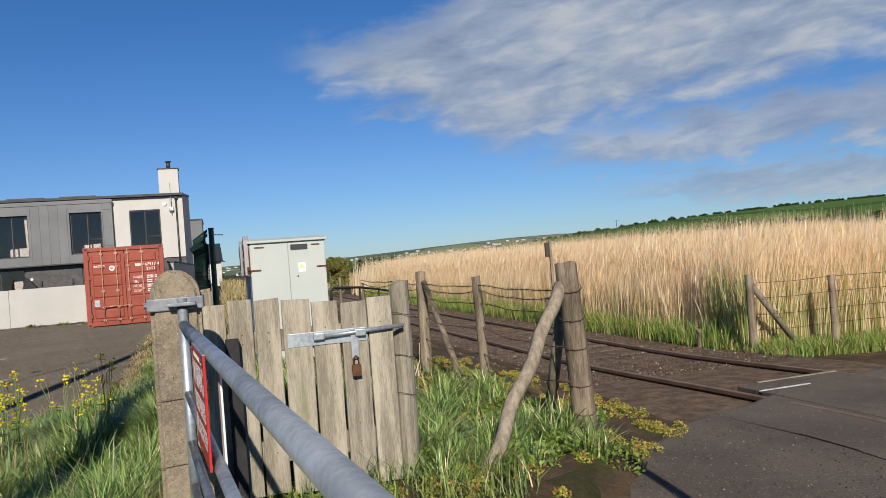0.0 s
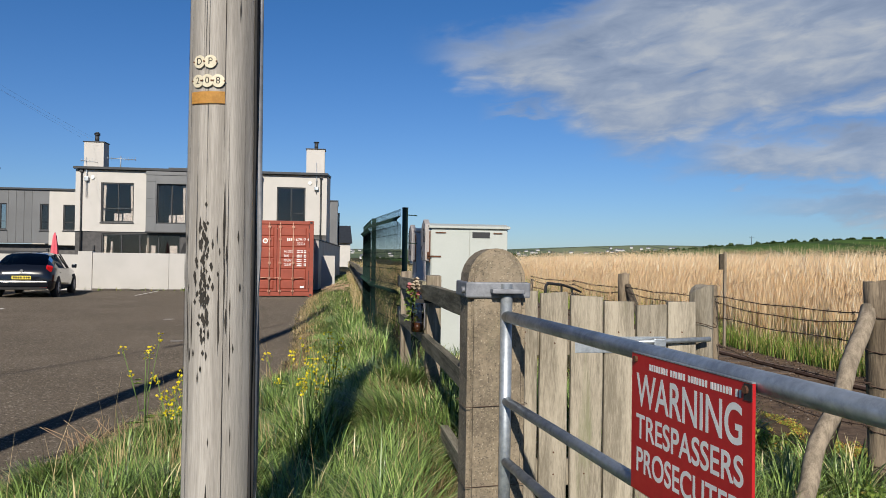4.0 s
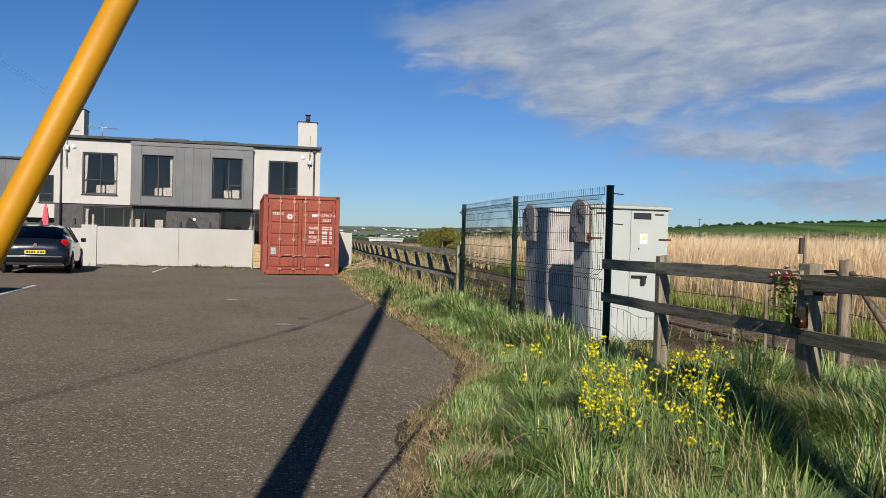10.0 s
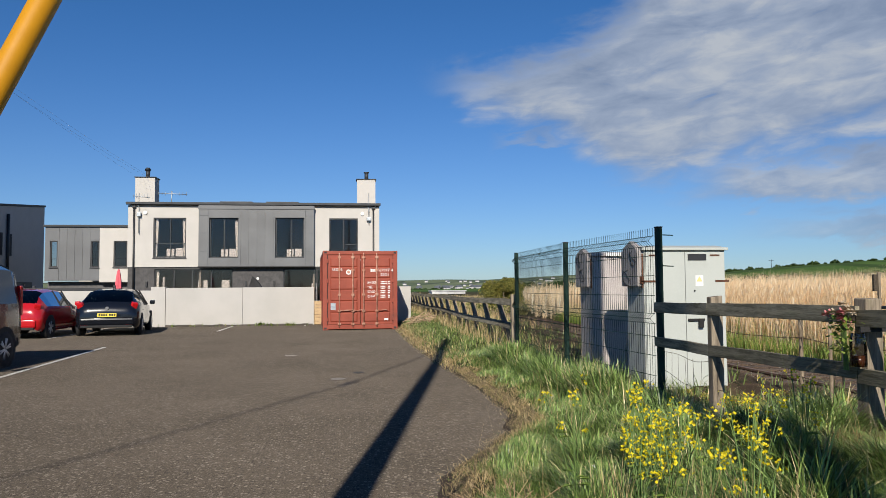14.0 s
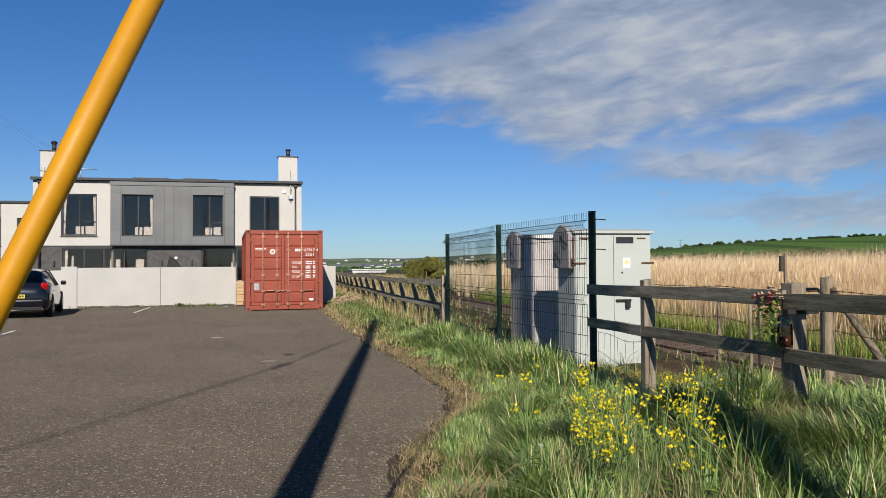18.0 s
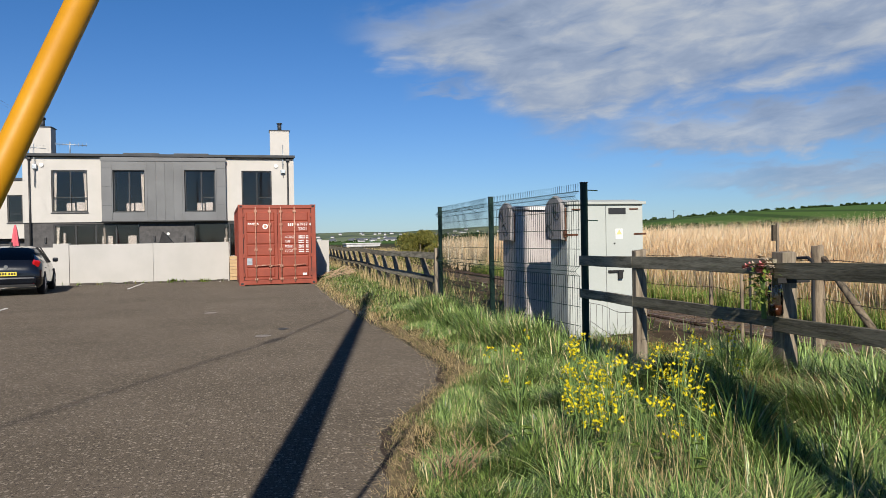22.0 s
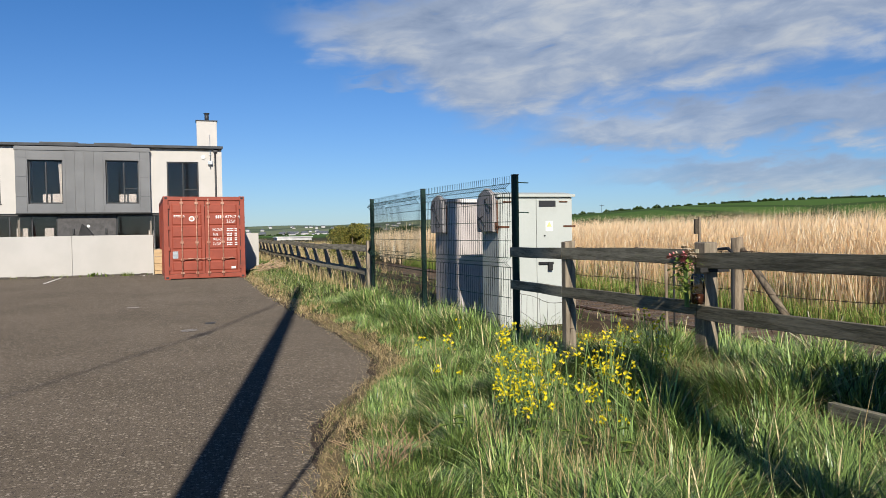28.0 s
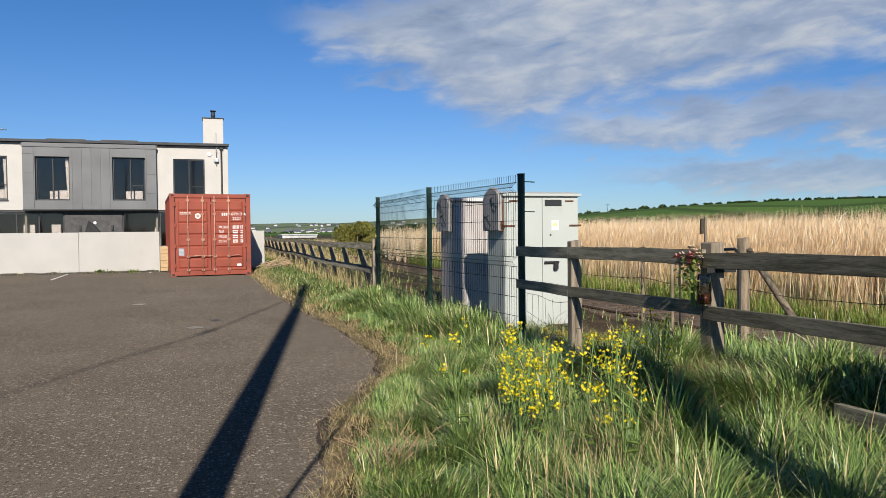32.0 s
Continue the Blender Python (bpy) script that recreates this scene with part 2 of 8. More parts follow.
def chips(m, scale, size, col, share, crack=0.0):
    """Pale stone chips, and hairline cracks, over a surface."""
    nt = m.node_tree
    p = nt.nodes["Principled BSDF"]
    old = p.inputs["Base Color"].links[0].from_socket
    co = nt.nodes.new("ShaderNodeTexCoord")
    vo = add(nt, "ShaderNodeTexVoronoi", Vector=co.outputs["Object"], Scale=scale)
    sep = add(nt, "ShaderNodeSeparateColor", i0=vo.outputs["Color"])
    on = mth(nt, "MULTIPLY", mth(nt, "LESS_THAN", vo.outputs["Distance"], size), mth(nt, "LESS_THAN", sep.outputs[0], share))
    tint = mixc(nt, sep.outputs[1], tuple(c * 0.45 for c in col), col)
    c = mixc(nt, mth(nt, "MULTIPLY", on, 0.85), old, tint)
    pit = mth(nt, "MULTIPLY", mth(nt, "LESS_THAN", vo.outputs["Distance"], size * 0.9), mth(nt, "GREATER_THAN", sep.outputs[0], 1 - share * 0.8))
    c = mixc(nt, mth(nt, "MULTIPLY", pit, 0.6), c, (0.02, 0.019, 0.018))
    if crack:
        big = add(nt, "ShaderNodeTexNoise", Vector=co.outputs["Object"], Scale=1.1, Detail=5.0)
        wv = nt.nodes.new("ShaderNodeVectorMath")
        wv.operation = "ADD"
        nt.links.new(co.outputs["Object"], wv.inputs[0])
        nt.links.new(big.outputs["Color"], wv.inputs[1])
        v2 = add(nt, "ShaderNodeTexVoronoi", Vector=wv.outputs[0], Scale=crack)
        v2.feature = "DISTANCE_TO_EDGE"
        ln = mth(nt, "MULTIPLY", mth(nt, "SUBTRACT", 1.0, step(nt, 0.0, 0.012, v2.outputs["Distance"])), step(nt, 0.45, 0.62, big.outputs[0]))
        c = mixc(nt, mth(nt, "MULTIPLY", ln, 0.55), c, (0.03, 0.028, 0.025))
    nt.links.new(c, p.inputs["Base Color"])


ASPHALT.node_tree.nodes["Principled BSDF"].inputs["Diffuse Roughness"].default_value = 1.0
chips(ASPHALT, 42.0, 0.46, (0.25, 0.218, 0.178), 0.28)
chips(ASPHALT, 110.0, 0.48, (0.20, 0.172, 0.138), 0.30)
chips(ROAD, 60.0, 0.36, (0.26, 0.22, 0.175), 0.22, 0.4)
SOIL = mat("soil", (0.070, 0.060, 0.028), (0.030, 0.030, 0.013), 0.95, 0, 1.4, 30.0, 0.8, spec=0.1, stain=(0.15, 0.115, 0.06), dist=0.02)
DIRT = mat("verge_dirt", (0.225, 0.167, 0.090), (0.090, 0.068, 0.038), 0.95, 0, 4.0, 60.0, 0.8, spec=0.1, stain=(0.324, 0.252, 0.144), dist=0.012)
FRINGE = mat("soil_fringe", (0.078, 0.058, 0.044), (0.050, 0.038, 0.030), 0.95, 0, 5.0, 70.0, 0.9, spec=0.08, stain=(0.10, 0.072, 0.048), dist=0.012)
BALLAST = mat("ballast", (0.165, 0.112, 0.072), (0.062, 0.042, 0.029), 0.9, 0, 5.0, 34.0, 1.0, spec=0.2, stain=(0.144, 0.094, 0.043), dist=0.03)
SLEEPER = mat("sleeper_timber", (0.130, 0.090, 0.060), (0.055, 0.040, 0.030), 0.9, 0, 6.0, 40.0, 0.8, stain=(0.17, 0.12, 0.07), random=0.25)
STONE = leafy("ballast_stone", (0.040, 0.027, 0.018), (0.145, 0.100, 0.066), (0.30, 0.27, 0.24), 0.06, 0.9, 0.0)
RAIL = mat("rail_rust", (0.12, 0.058, 0.030), (0.06, 0.032, 0.02), 0.75, 0.35, 8.0, 70.0, 0.4)
RAILTOP = mat("rail_head_steel", (0.25, 0.165, 0.115), (0.16, 0.10, 0.07), 0.45, 0.5, 3.0, 80.0, 0.1)
RENDER = mat("white_render", (0.492, 0.471, 0.443), (0.451, 0.435, 0.406), 0.85, 0, 1.2, 160.0, 0.25, spec=0.25)
WALLW = mat("painted_block_wall", (0.448, 0.432, 0.408), (0.400, 0.388, 0.364), 0.85, 0, 0.9, 60.0, 0.3, spec=0.25, stain=(0.376, 0.360, 0.320))
ZINC = mat("grey_cladding", (0.126, 0.131, 0.137), (0.106, 0.110, 0.115), 0.45, 0.3, 0.7, 20.0, 0.08, random=0.05)
FRAME = mat("anthracite_frame", (0.020, 0.021, 0.024), (0.014, 0.015, 0.017), 0.4, 0.0, 4.0, 60.0, 0.05)
ROOF = mat("roof_edge", (0.032, 0.036, 0.042), (0.022, 0.025, 0.029), 0.5, 0.2, 2.0, 40.0, 0.1)
BRICK = mat("charcoal_brick", (0.095, 0.092, 0.092), (0.062, 0.060, 0.061), 0.8, 0, 5.0, 60.0, 0.5, random=0.25)
DARK = mat("dark_interior", (0.035, 0.036, 0.038), (0.02, 0.02, 0.022), 0.9, 0, 2.0, 20.0, 0.0)
GLASS = glass("window_glass", (0.97, 0.94, 0.92), 0.72, 1.25)
CARGLASS = glass("car_glass", (0.7, 0.85, 0.9), 0.10, 0.9)
CONT = mat("container_red", (0.268, 0.049, 0.023), (0.213, 0.037, 0.018), 0.52, 0, 2.0, 40.0, 0.12, stain=(0.171, 0.035, 0.019))
CONTD = mat("container_worn_steel", (0.50, 0.30, 0.22), (0.33, 0.13, 0.08), 0.6, 0.2, 9.0, 60.0, 0.2)
RUST = mat("rust", (0.145, 0.060, 0.030), (0.07, 0.032, 0.02), 0.85, 0.2, 20.0, 120.0, 0.4)
WOODG = mat("weathered_board", (0.365, 0.325, 0.255), (0.165, 0.145, 0.110), 0.88, 0, 2.0, 24.0, 0.9, stretch=(9, 9, 0.9), random=0.16, stain=(0.19, 0.195, 0.115), spec=0.15, dist=0.006)
WOODP = mat("weathered_post", (0.285, 0.237, 0.176), (0.133, 0.109, 0.081), 0.88, 0, 3.0, 22.0, 0.8, stretch=(9, 9, 0.7), random=0.15, stain=(0.162, 0.152, 0.095), spec=0.2)
WOODR = mat("dark_rail_timber", (0.105, 0.085, 0.062), (0.05, 0.042, 0.032), 0.85, 0, 3.0, 20.0, 0.7, stretch=(9, 0.7, 9), random=0.2, stain=(0.13, 0.115, 0.07), spec=0.2)
WOODF = mat("fence_rail_timber", (0.25, 0.225, 0.165), (0.085, 0.078, 0.055), 0.88, 0, 3.0, 20.0, 1.0, stretch=(9, 0.7, 9), random=0.25, stain=(0.15, 0.165, 0.075), spec=0.15)
WOODB = mat("brown_log", (0.27, 0.215, 0.150), (0.095, 0.075, 0.055), 0.9, 0, 2.2, 22.0, 1.0, stretch=(7, 7, 0.7), random=0.15, stain=(0.16, 0.125, 0.085), spec=0.15, dist=0.008)
POLEW = mat("pole_timber", (0.41, 0.385, 0.350), (0.235, 0.218, 0.195), 0.85, 0, 1.6, 30.0, 1.0, stretch=(14, 14, 0.5), stain=(0.30, 0.285, 0.26), spec=0.2)
CONC = mat("pebbly_concrete", (0.275, 0.225, 0.160), (0.135, 0.112, 0.082), 0.9, 0, 6.0, 70.0, 0.9, stain=(0.17, 0.155, 0.095), spec=0.2, dist=0.01)
chips(CONC, 210.0, 0.46, (0.42, 0.36, 0.27), 0.24)
GALV = mat("galvanised_steel", (0.46, 0.50, 0.53), (0.25, 0.28, 0.31), 0.38, 0.65, 7.0, 50.0, 0.15, stain=(0.28, 0.31, 0.35))
CABW = mat("pale_grey_cabinet", (0.414, 0.440, 0.414), (0.378, 0.405, 0.378), 0.55, 0, 1.2, 60.0, 0.1, stain=(0.317, 0.317, 0.290))
CABP = mat("pinkish_grey_cabinet", (0.47, 0.43, 0.415), (0.38, 0.345, 0.33), 0.55, 0.05, 1.5, 60.0, 0.12, stain=(0.28, 0.235, 0.20))
CABG = mat("grey_cabinet", (0.352, 0.330, 0.317), (0.273, 0.255, 0.246), 0.55, 0.1, 1.5, 60.0, 0.12, stain=(0.220, 0.202, 0.185))
GREEN = mat("green_coated_steel", (0.009, 0.034, 0.025), (0.006, 0.022, 0.017), 0.6, 0.0, 6.0, 80.0, 0.1, spec=0.25)
YELLOW = mat("yellow_plastic", (0.50, 0.235, 0.004), (0.43, 0.195, 0.003), 0.42, 0, 3.0, 40.0, 0.04, spec=0.3, stain=(0.42, 0.20, 0.01))
STRAP = mat("dull_galvanised_strap", (0.24, 0.25, 0.27), (0.15, 0.16, 0.18), 0.55, 0.35, 9.0, 60.0, 0.2)
SIGNR = mat("sign_red", (0.440, 0.011, 0.016), (0.378, 0.011, 0.014), 0.35, 0, 4.0, 60.0, 0.03)
WHITE = mat("white_paint", (0.738, 0.738, 0.720), (0.648, 0.648, 0.630), 0.5, 0, 8.0, 80.0, 0.05)
LINE = mat("worn_road_paint", (0.62, 0.61, 0.57), (0.30, 0.29, 0.27), 0.8, 0, 9.0, 90.0, 0.3)
BLACK = mat("black_rubber", (0.018, 0.018, 0.019), (0.012, 0.012, 0.012), 0.75, 0, 10.0, 90.0, 0.15)
WIRE = mat("rusty_wire", (0.13, 0.085, 0.06), (0.07, 0.045, 0.035), 0.7, 0.5, 20.0, 100.0, 0.1)
GRASS = leafy("grass_blade", (0.022, 0.050, 0.010), (0.26, 0.34, 0.095), (0.60, 0.49, 0.27), 0.08, 0.40, 0.15)
TUFT = leafy("tuft_blade", (0.018, 0.055, 0.012), (0.305, 0.425, 0.12), (0.60, 0.50, 0.28), 0.08, 0.36, 0.05)
DRYG = leafy("dry_grass", (0.44, 0.32, 0.15), (0.66, 0.52, 0.28), (0.12, 0.17, 0.03), 0.18)
BROWNG = leafy("brown_dead_grass", (0.17, 0.11, 0.055), (0.42, 0.31, 0.16), (0.10, 0.14, 0.03), 0.2)
REED = leafy("dry_reed", (0.74, 0.55, 0.33), (0.90, 0.73, 0.48), (0.94, 0.84, 0.63), 0.15, 0.7, 0.5)
REEDG = leafy("green_reed", (0.12, 0.21, 0.035), (0.32, 0.42, 0.095), (0.50, 0.38, 0.17), 0.2)
SEDUM = leafy("stonecrop", (0.12, 0.19, 0.03), (0.56, 0.48, 0.09), (0.44, 0.16, 0.05), 0.16)
TDIRT = mat("trackside_dirt", (0.100, 0.068, 0.040), (0.040, 0.029, 0.019), 0.95, 0, 2.5, 50.0, 0.9, spec=0.1, stain=(0.160, 0.116, 0.056), dist=0.015)
LEAF = leafy("broad_leaf", (0.09, 0.16, 0.028), (0.27, 0.35, 0.075), (0.28, 0.24, 0.05), 0.1)
PETAL = leafy("yellow_petal", (0.76, 0.60, 0.012), (0.84, 0.71, 0.025), None, 0, 0.5, 0.3)
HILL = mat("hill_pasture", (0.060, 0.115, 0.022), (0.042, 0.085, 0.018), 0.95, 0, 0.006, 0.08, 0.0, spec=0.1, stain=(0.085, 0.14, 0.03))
# the far hill's distance haze is put into this paler green
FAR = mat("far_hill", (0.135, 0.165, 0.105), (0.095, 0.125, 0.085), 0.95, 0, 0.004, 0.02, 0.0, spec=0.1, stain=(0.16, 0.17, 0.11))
HEDGE = leafy("hedge_leaf", (0.020, 0.045, 0.010), (0.050, 0.085, 0.018), None, 0, 0.6, 0.15)
BUSH = leafy("bush_leaf", (0.10, 0.105, 0.022), (0.36, 0.32, 0.07), (0.06, 0.085, 0.018), 0.25, 0.6, 0.25)
SCRUB = leafy("scrub_leaf", (0.07, 0.09, 0.022), (0.24, 0.24, 0.075), (0.40, 0.33, 0.18), 0.3, 0.6, 0.2)


# ---- mesh helpers ----
def box(bm, x0, x1, y0, y1, z0, z1, bev=0.0, m=None):
    r = bmesh.ops.create_cube(bm, size=1.0)
    bmesh.ops.scale(bm, vec=(x1 - x0, y1 - y0, z1 - z0), verts=r["verts"])
    bmesh.ops.translate(bm, vec=((x0 + x1) / 2, (y0 + y1) / 2, (z0 + z1) / 2), verts=r["verts"])
    vs = r["verts"]
    if bev:
        es = list({e for v in vs for e in v.link_edges})
        o = bmesh.ops.bevel(bm, geom=es, offset=bev, segments=2, affect="EDGES", profile=0.6)
        vs = list({v for f in o["faces"] for v in f.verts} | {v for v in vs if v.is_valid})
    if m is not None:
        bmesh.ops.transform(bm, matrix=m, verts=[v for v in vs if v.is_valid])
    return bm


def rod(bm, p, q, r0, r1=None, seg=10, caps=True):
    p, q = Vector(p), Vector(q)
    r1 = r0 if r1 is None else r1
    d = q - p
    o = bmesh.ops.create_cone(bm, cap_ends=caps, segments=seg, radius1=r0, radius2=r1, depth=d.length)
    bmesh.ops.transform(bm, matrix=Matrix.Translation((p + q) / 2) @ d.to_track_quat("Z", "Y").to_matrix().to_4x4(), verts=o["verts"])
    for v in o["verts"]:
        for f in v.link_faces:
            f.smooth = len(f.verts) == 4
    return bm


def tube(bm, pts, r, seg=6):
    """A bent round bar through points."""
    rings = []
    pts = [Vector(p) for p in pts]
    for i, p in enumerate(pts):
        d = (pts[min(i + 1, len(pts) - 1)] - pts[max(i - 1, 0)]).normalized()
        q = d.to_track_quat("Z", "Y")
        rings.append([bm.verts.new(p + q @ Vector((r * math.cos(a), r * math.sin(a), 0))) for a in (2 * math.pi * k / seg for k in range(seg))])
    for a, b in zip(rings, rings[1:]):
        for k in range(seg):
            f = bm.faces.new((a[k], a[(k + 1) % seg], b[(k + 1) % seg], b[k]))
            f.smooth = True
    bm.faces.new(rings[0][::-1])
    bm.faces.new(rings[-1])
    return bm


def B():
    return bmesh.new()


def mesh_of(name, bm, material):
    me = bpy.data.meshes.new(name)
    bm.to_mesh(me)
    bm.free()
    me.materials.append(material)
    return me


def part(name, bm, material, parent, label=""):
    ob = new(name, mesh_of(name, bm, material))
    ob.parent = parent
    if label:
        tagged(ob, label)
    return ob


def pieces(name, bm, material, parent, label=""):
    """Every loose piece of bm as a part of its own."""
    seen, made = set(), []
    for v0 in bm.verts:
        if v0 in seen:
            continue
        isle, todo = [], [v0]
        seen.add(v0)
        while todo:
            v = todo.pop()
            isle.append(v)
            for e in v.link_edges:
                w = e.other_vert(v)
                if w not in seen:
                    seen.add(w)
                    todo.append(w)
        at = {v: k for k, v in enumerate(isle)}
        faces = {f for v in isle for f in v.link_faces}
        me = bpy.data.meshes.new(name)
        me.from_pydata([v.co[:] for v in isle], [], [[at[v] for v in f.verts] for f in faces])
        me.materials.append(material)
        ob = new(name, me)
        ob.parent = parent
        if label:
            tagged(ob, label)
        made.append(ob)
    bm.free()
    return made


def thing(name, x=0, y=0, z=0, rz=0, label="", category="", group="", kind=""):
    ob = new(name)
    ob.empty_display_size = 0.1
    ob.matrix_world = pose(x, y, z, 0, 0, rz)
    return tagged(ob, label, category, group, kind)


def solid(name, bm, material, label, category, group="", kind=""):
    return tagged(new(name, mesh_of(name, bm, material)), label, category, group, kind)


def raw(name, verts, faces, material, smooth=False):
    me = bpy.data.meshes.new(name)
    v = np.asarray(verts, dtype=np.float32).reshape(-1, 3)
    f = np.asarray(faces, dtype=np.int32)
    me.vertices.add(len(v))
    me.vertices.foreach_set("co", v.ravel())
    k = f.shape[1]
    me.loops.add(f.size)
    me.loops.foreach_set("vertex_index", f.ravel())
    me.polygons.add(len(f))
    me.polygons.foreach_set("loop_start", np.arange(0, f.size, k, dtype=np.int32))
    me.polygons.foreach_set("use_smooth", np.full(len(f), smooth))
    me.update(calc_edges=True)
    me.materials.append(material)
    return new(name, me)


def text(parent, body, x, y, z, size, material, rx=90, rz=0, name="lettering", width=None, bold=0.0):
    """Raised letters of the built-in font, centred, as a mesh under a thing."""
    cu = bpy.data.curves.new(name, "FONT")
    cu.body, cu.size, cu.extrude, cu.align_x, cu.align_y = body, size, 0.0001, "CENTER", "CENTER"
    ob = bpy.data.objects.new(name, cu)
    scene.collection.objects.link(ob)
    bpy.context.view_layer.update()
    me = bpy.data.meshes.new_from_object(ob)
    bpy.data.objects.remove(ob)
    if bold:
        # thicken the strokes: every rim moves outwards in the letter's plane
        bm = B()
        bm.from_mesh(me)
        bmesh.ops.remove_doubles(bm, verts=bm.verts, dist=1e-6)
        bmesh.ops.recalc_face_normals(bm, faces=bm.faces)
        bm.normal_update()
        moves = []
        for v in bm.verts:
            n = sum((q.normal for q in v.link_faces if abs(q.normal.z) < 0.5), Vector())
            moves.append(n.normalized() * bold * size if n.length > 1e-6 else Vector())
        for v, d in zip(bm.verts, moves):
            v.co += d
        bm.to_mesh(me)
        bm.free()
    for q in me.polygons:
        q.use_smooth = False
    sx = 1.0
    if width:
        xs = [v.co.x for v in me.vertices]
        sx = width / (max(xs) - min(xs))
    me.transform(pose(x, y, z, rx, 0, rz) @ Matrix.Diagonal((sx, 1, 1, 1)))
    me.materials.clear()
    me.materials.append(material)
    o = new(name, me)
    o.parent = parent
    return o


rng = np.random.default_rng(7)

# ---- ground ----
EDGE_Y = (-30.0, -6.0, 0.0, 2.5, 3.7, 4.1, 5.1, 5.5, 6.2, 6.8, 7.6, 9.3, 12.0, 17.0, 21.7, 29.0, 60.0)
EDGE_X = (0.1, 0.1, 0.2, 0.42, 0.55, 0.70, 0.85, 0.96, 1.32, 1.62, 1.84, 1.88, 1.78, 1.62, 1.60, 1.6, 1.6)
FENCE_X = 2.97
TRACK_Z = -0.52


def edge_x(y):
    return np.interp(y, EDGE_Y, EDGE_X)


def approach(x, y):
    """How far a place lies inside the crossing's approach road (0 to 1)."""
    lim = np.interp(x, [2.6, 4.6, 5.2, 6.2, 7.4, 9.0, 12.0, 40.0], [-1.6, 1.2, 2.0, 2.9, 3.9, 4.6, 5.2, 5.6])
    return np.clip((lim - y) / 0.35, 0, 1) * np.clip((x - 2.4) / 0.6, 0, 1)


def road_z(x):
    return np.interp(x, [2.5, 5.5, 8.0, 11.0, 14.0, 40.0], [0.0, -0.02, -0.27, -0.29, -0.42, -0.8])


def ground_z(x, y):
    x, y = np.asarray(x, float), np.asarray(y, float)
    e = edge_x(y)
    verge = np.interp(x - e, [-0.25, 0.0, 0.35, 1.1], [-0.06, 0.0, 0.07, 0.13])
    side = np.interp(x, [2.9, 4.0, 5.6, 7.4, 8.0, 11.2, 13.0], [0.13, 0.10, 0.06, -0.40, TRACK_Z, TRACK_Z, -0.62])
    z = np.where(x < 2.9, np.minimum(verge, 0.13), side)
    lump = 0.035 * np.sin(2.3 * x + 1.7 * y) + 0.03 * np.sin(5.1 * x - 3.3 * y + 1.0) + 0.02 * np.sin(9.3 * x + 7.1 * y)
    z = z + lump * np.clip((x - e) / 0.6, 0, 1) * np.clip((7.2 - x) / 0.6, 0, 1)
    # low bank along the fence
    z = z + 0.21 * np.interp(x, [2.1, 2.8, 3.8, 4.4], [0, 1, 1, 0]) * np.interp(y, [2.5, 3.3, 4.6, 5.9], [0, 1, 1, 0])
    a = approach(x, y)
    z = z * (1 - a) + (road_z(x) - 0.05) * a
    far = np.clip((np.hypot(x, y) - 60) / 200, 0, 1)
    return z * (1 - far) + (-1.2) * far - 0.06 * (x < e - 0.3) * (1 - far)


def build_ground():
    xs = np.r_[-3000, -1200, -400, -140, -60, -30, -12, -5, np.arange(-2, 14.01, 0.2), 15, 17, 20, 26, 40, 80, 160, 400, 1200, 3000]
    ys = np.r_[-1500, -400, -100, -30, np.arange(-8, 32.01, 0.25), 34, 37, 42, 50, 62, 80, 120, 200, 400, 900, 2000, 4000]
    gx, gy = np.meshgrid(xs, ys)
    v = np.stack([gx, gy, ground_z(gx, gy)], -1).reshape(-1, 3)
    n = len(xs)
    i = (np.arange(len(ys) - 1)[:, None] * n + np.arange(n - 1)[None]).ravel()
    ob = raw("ground", v, np.stack([i, i + 1, i + n + 1, i + n], 1), SOIL, True)
    tagged(ob, "earth ground with thin grass under the verge and marsh", "ground", kind="structure")


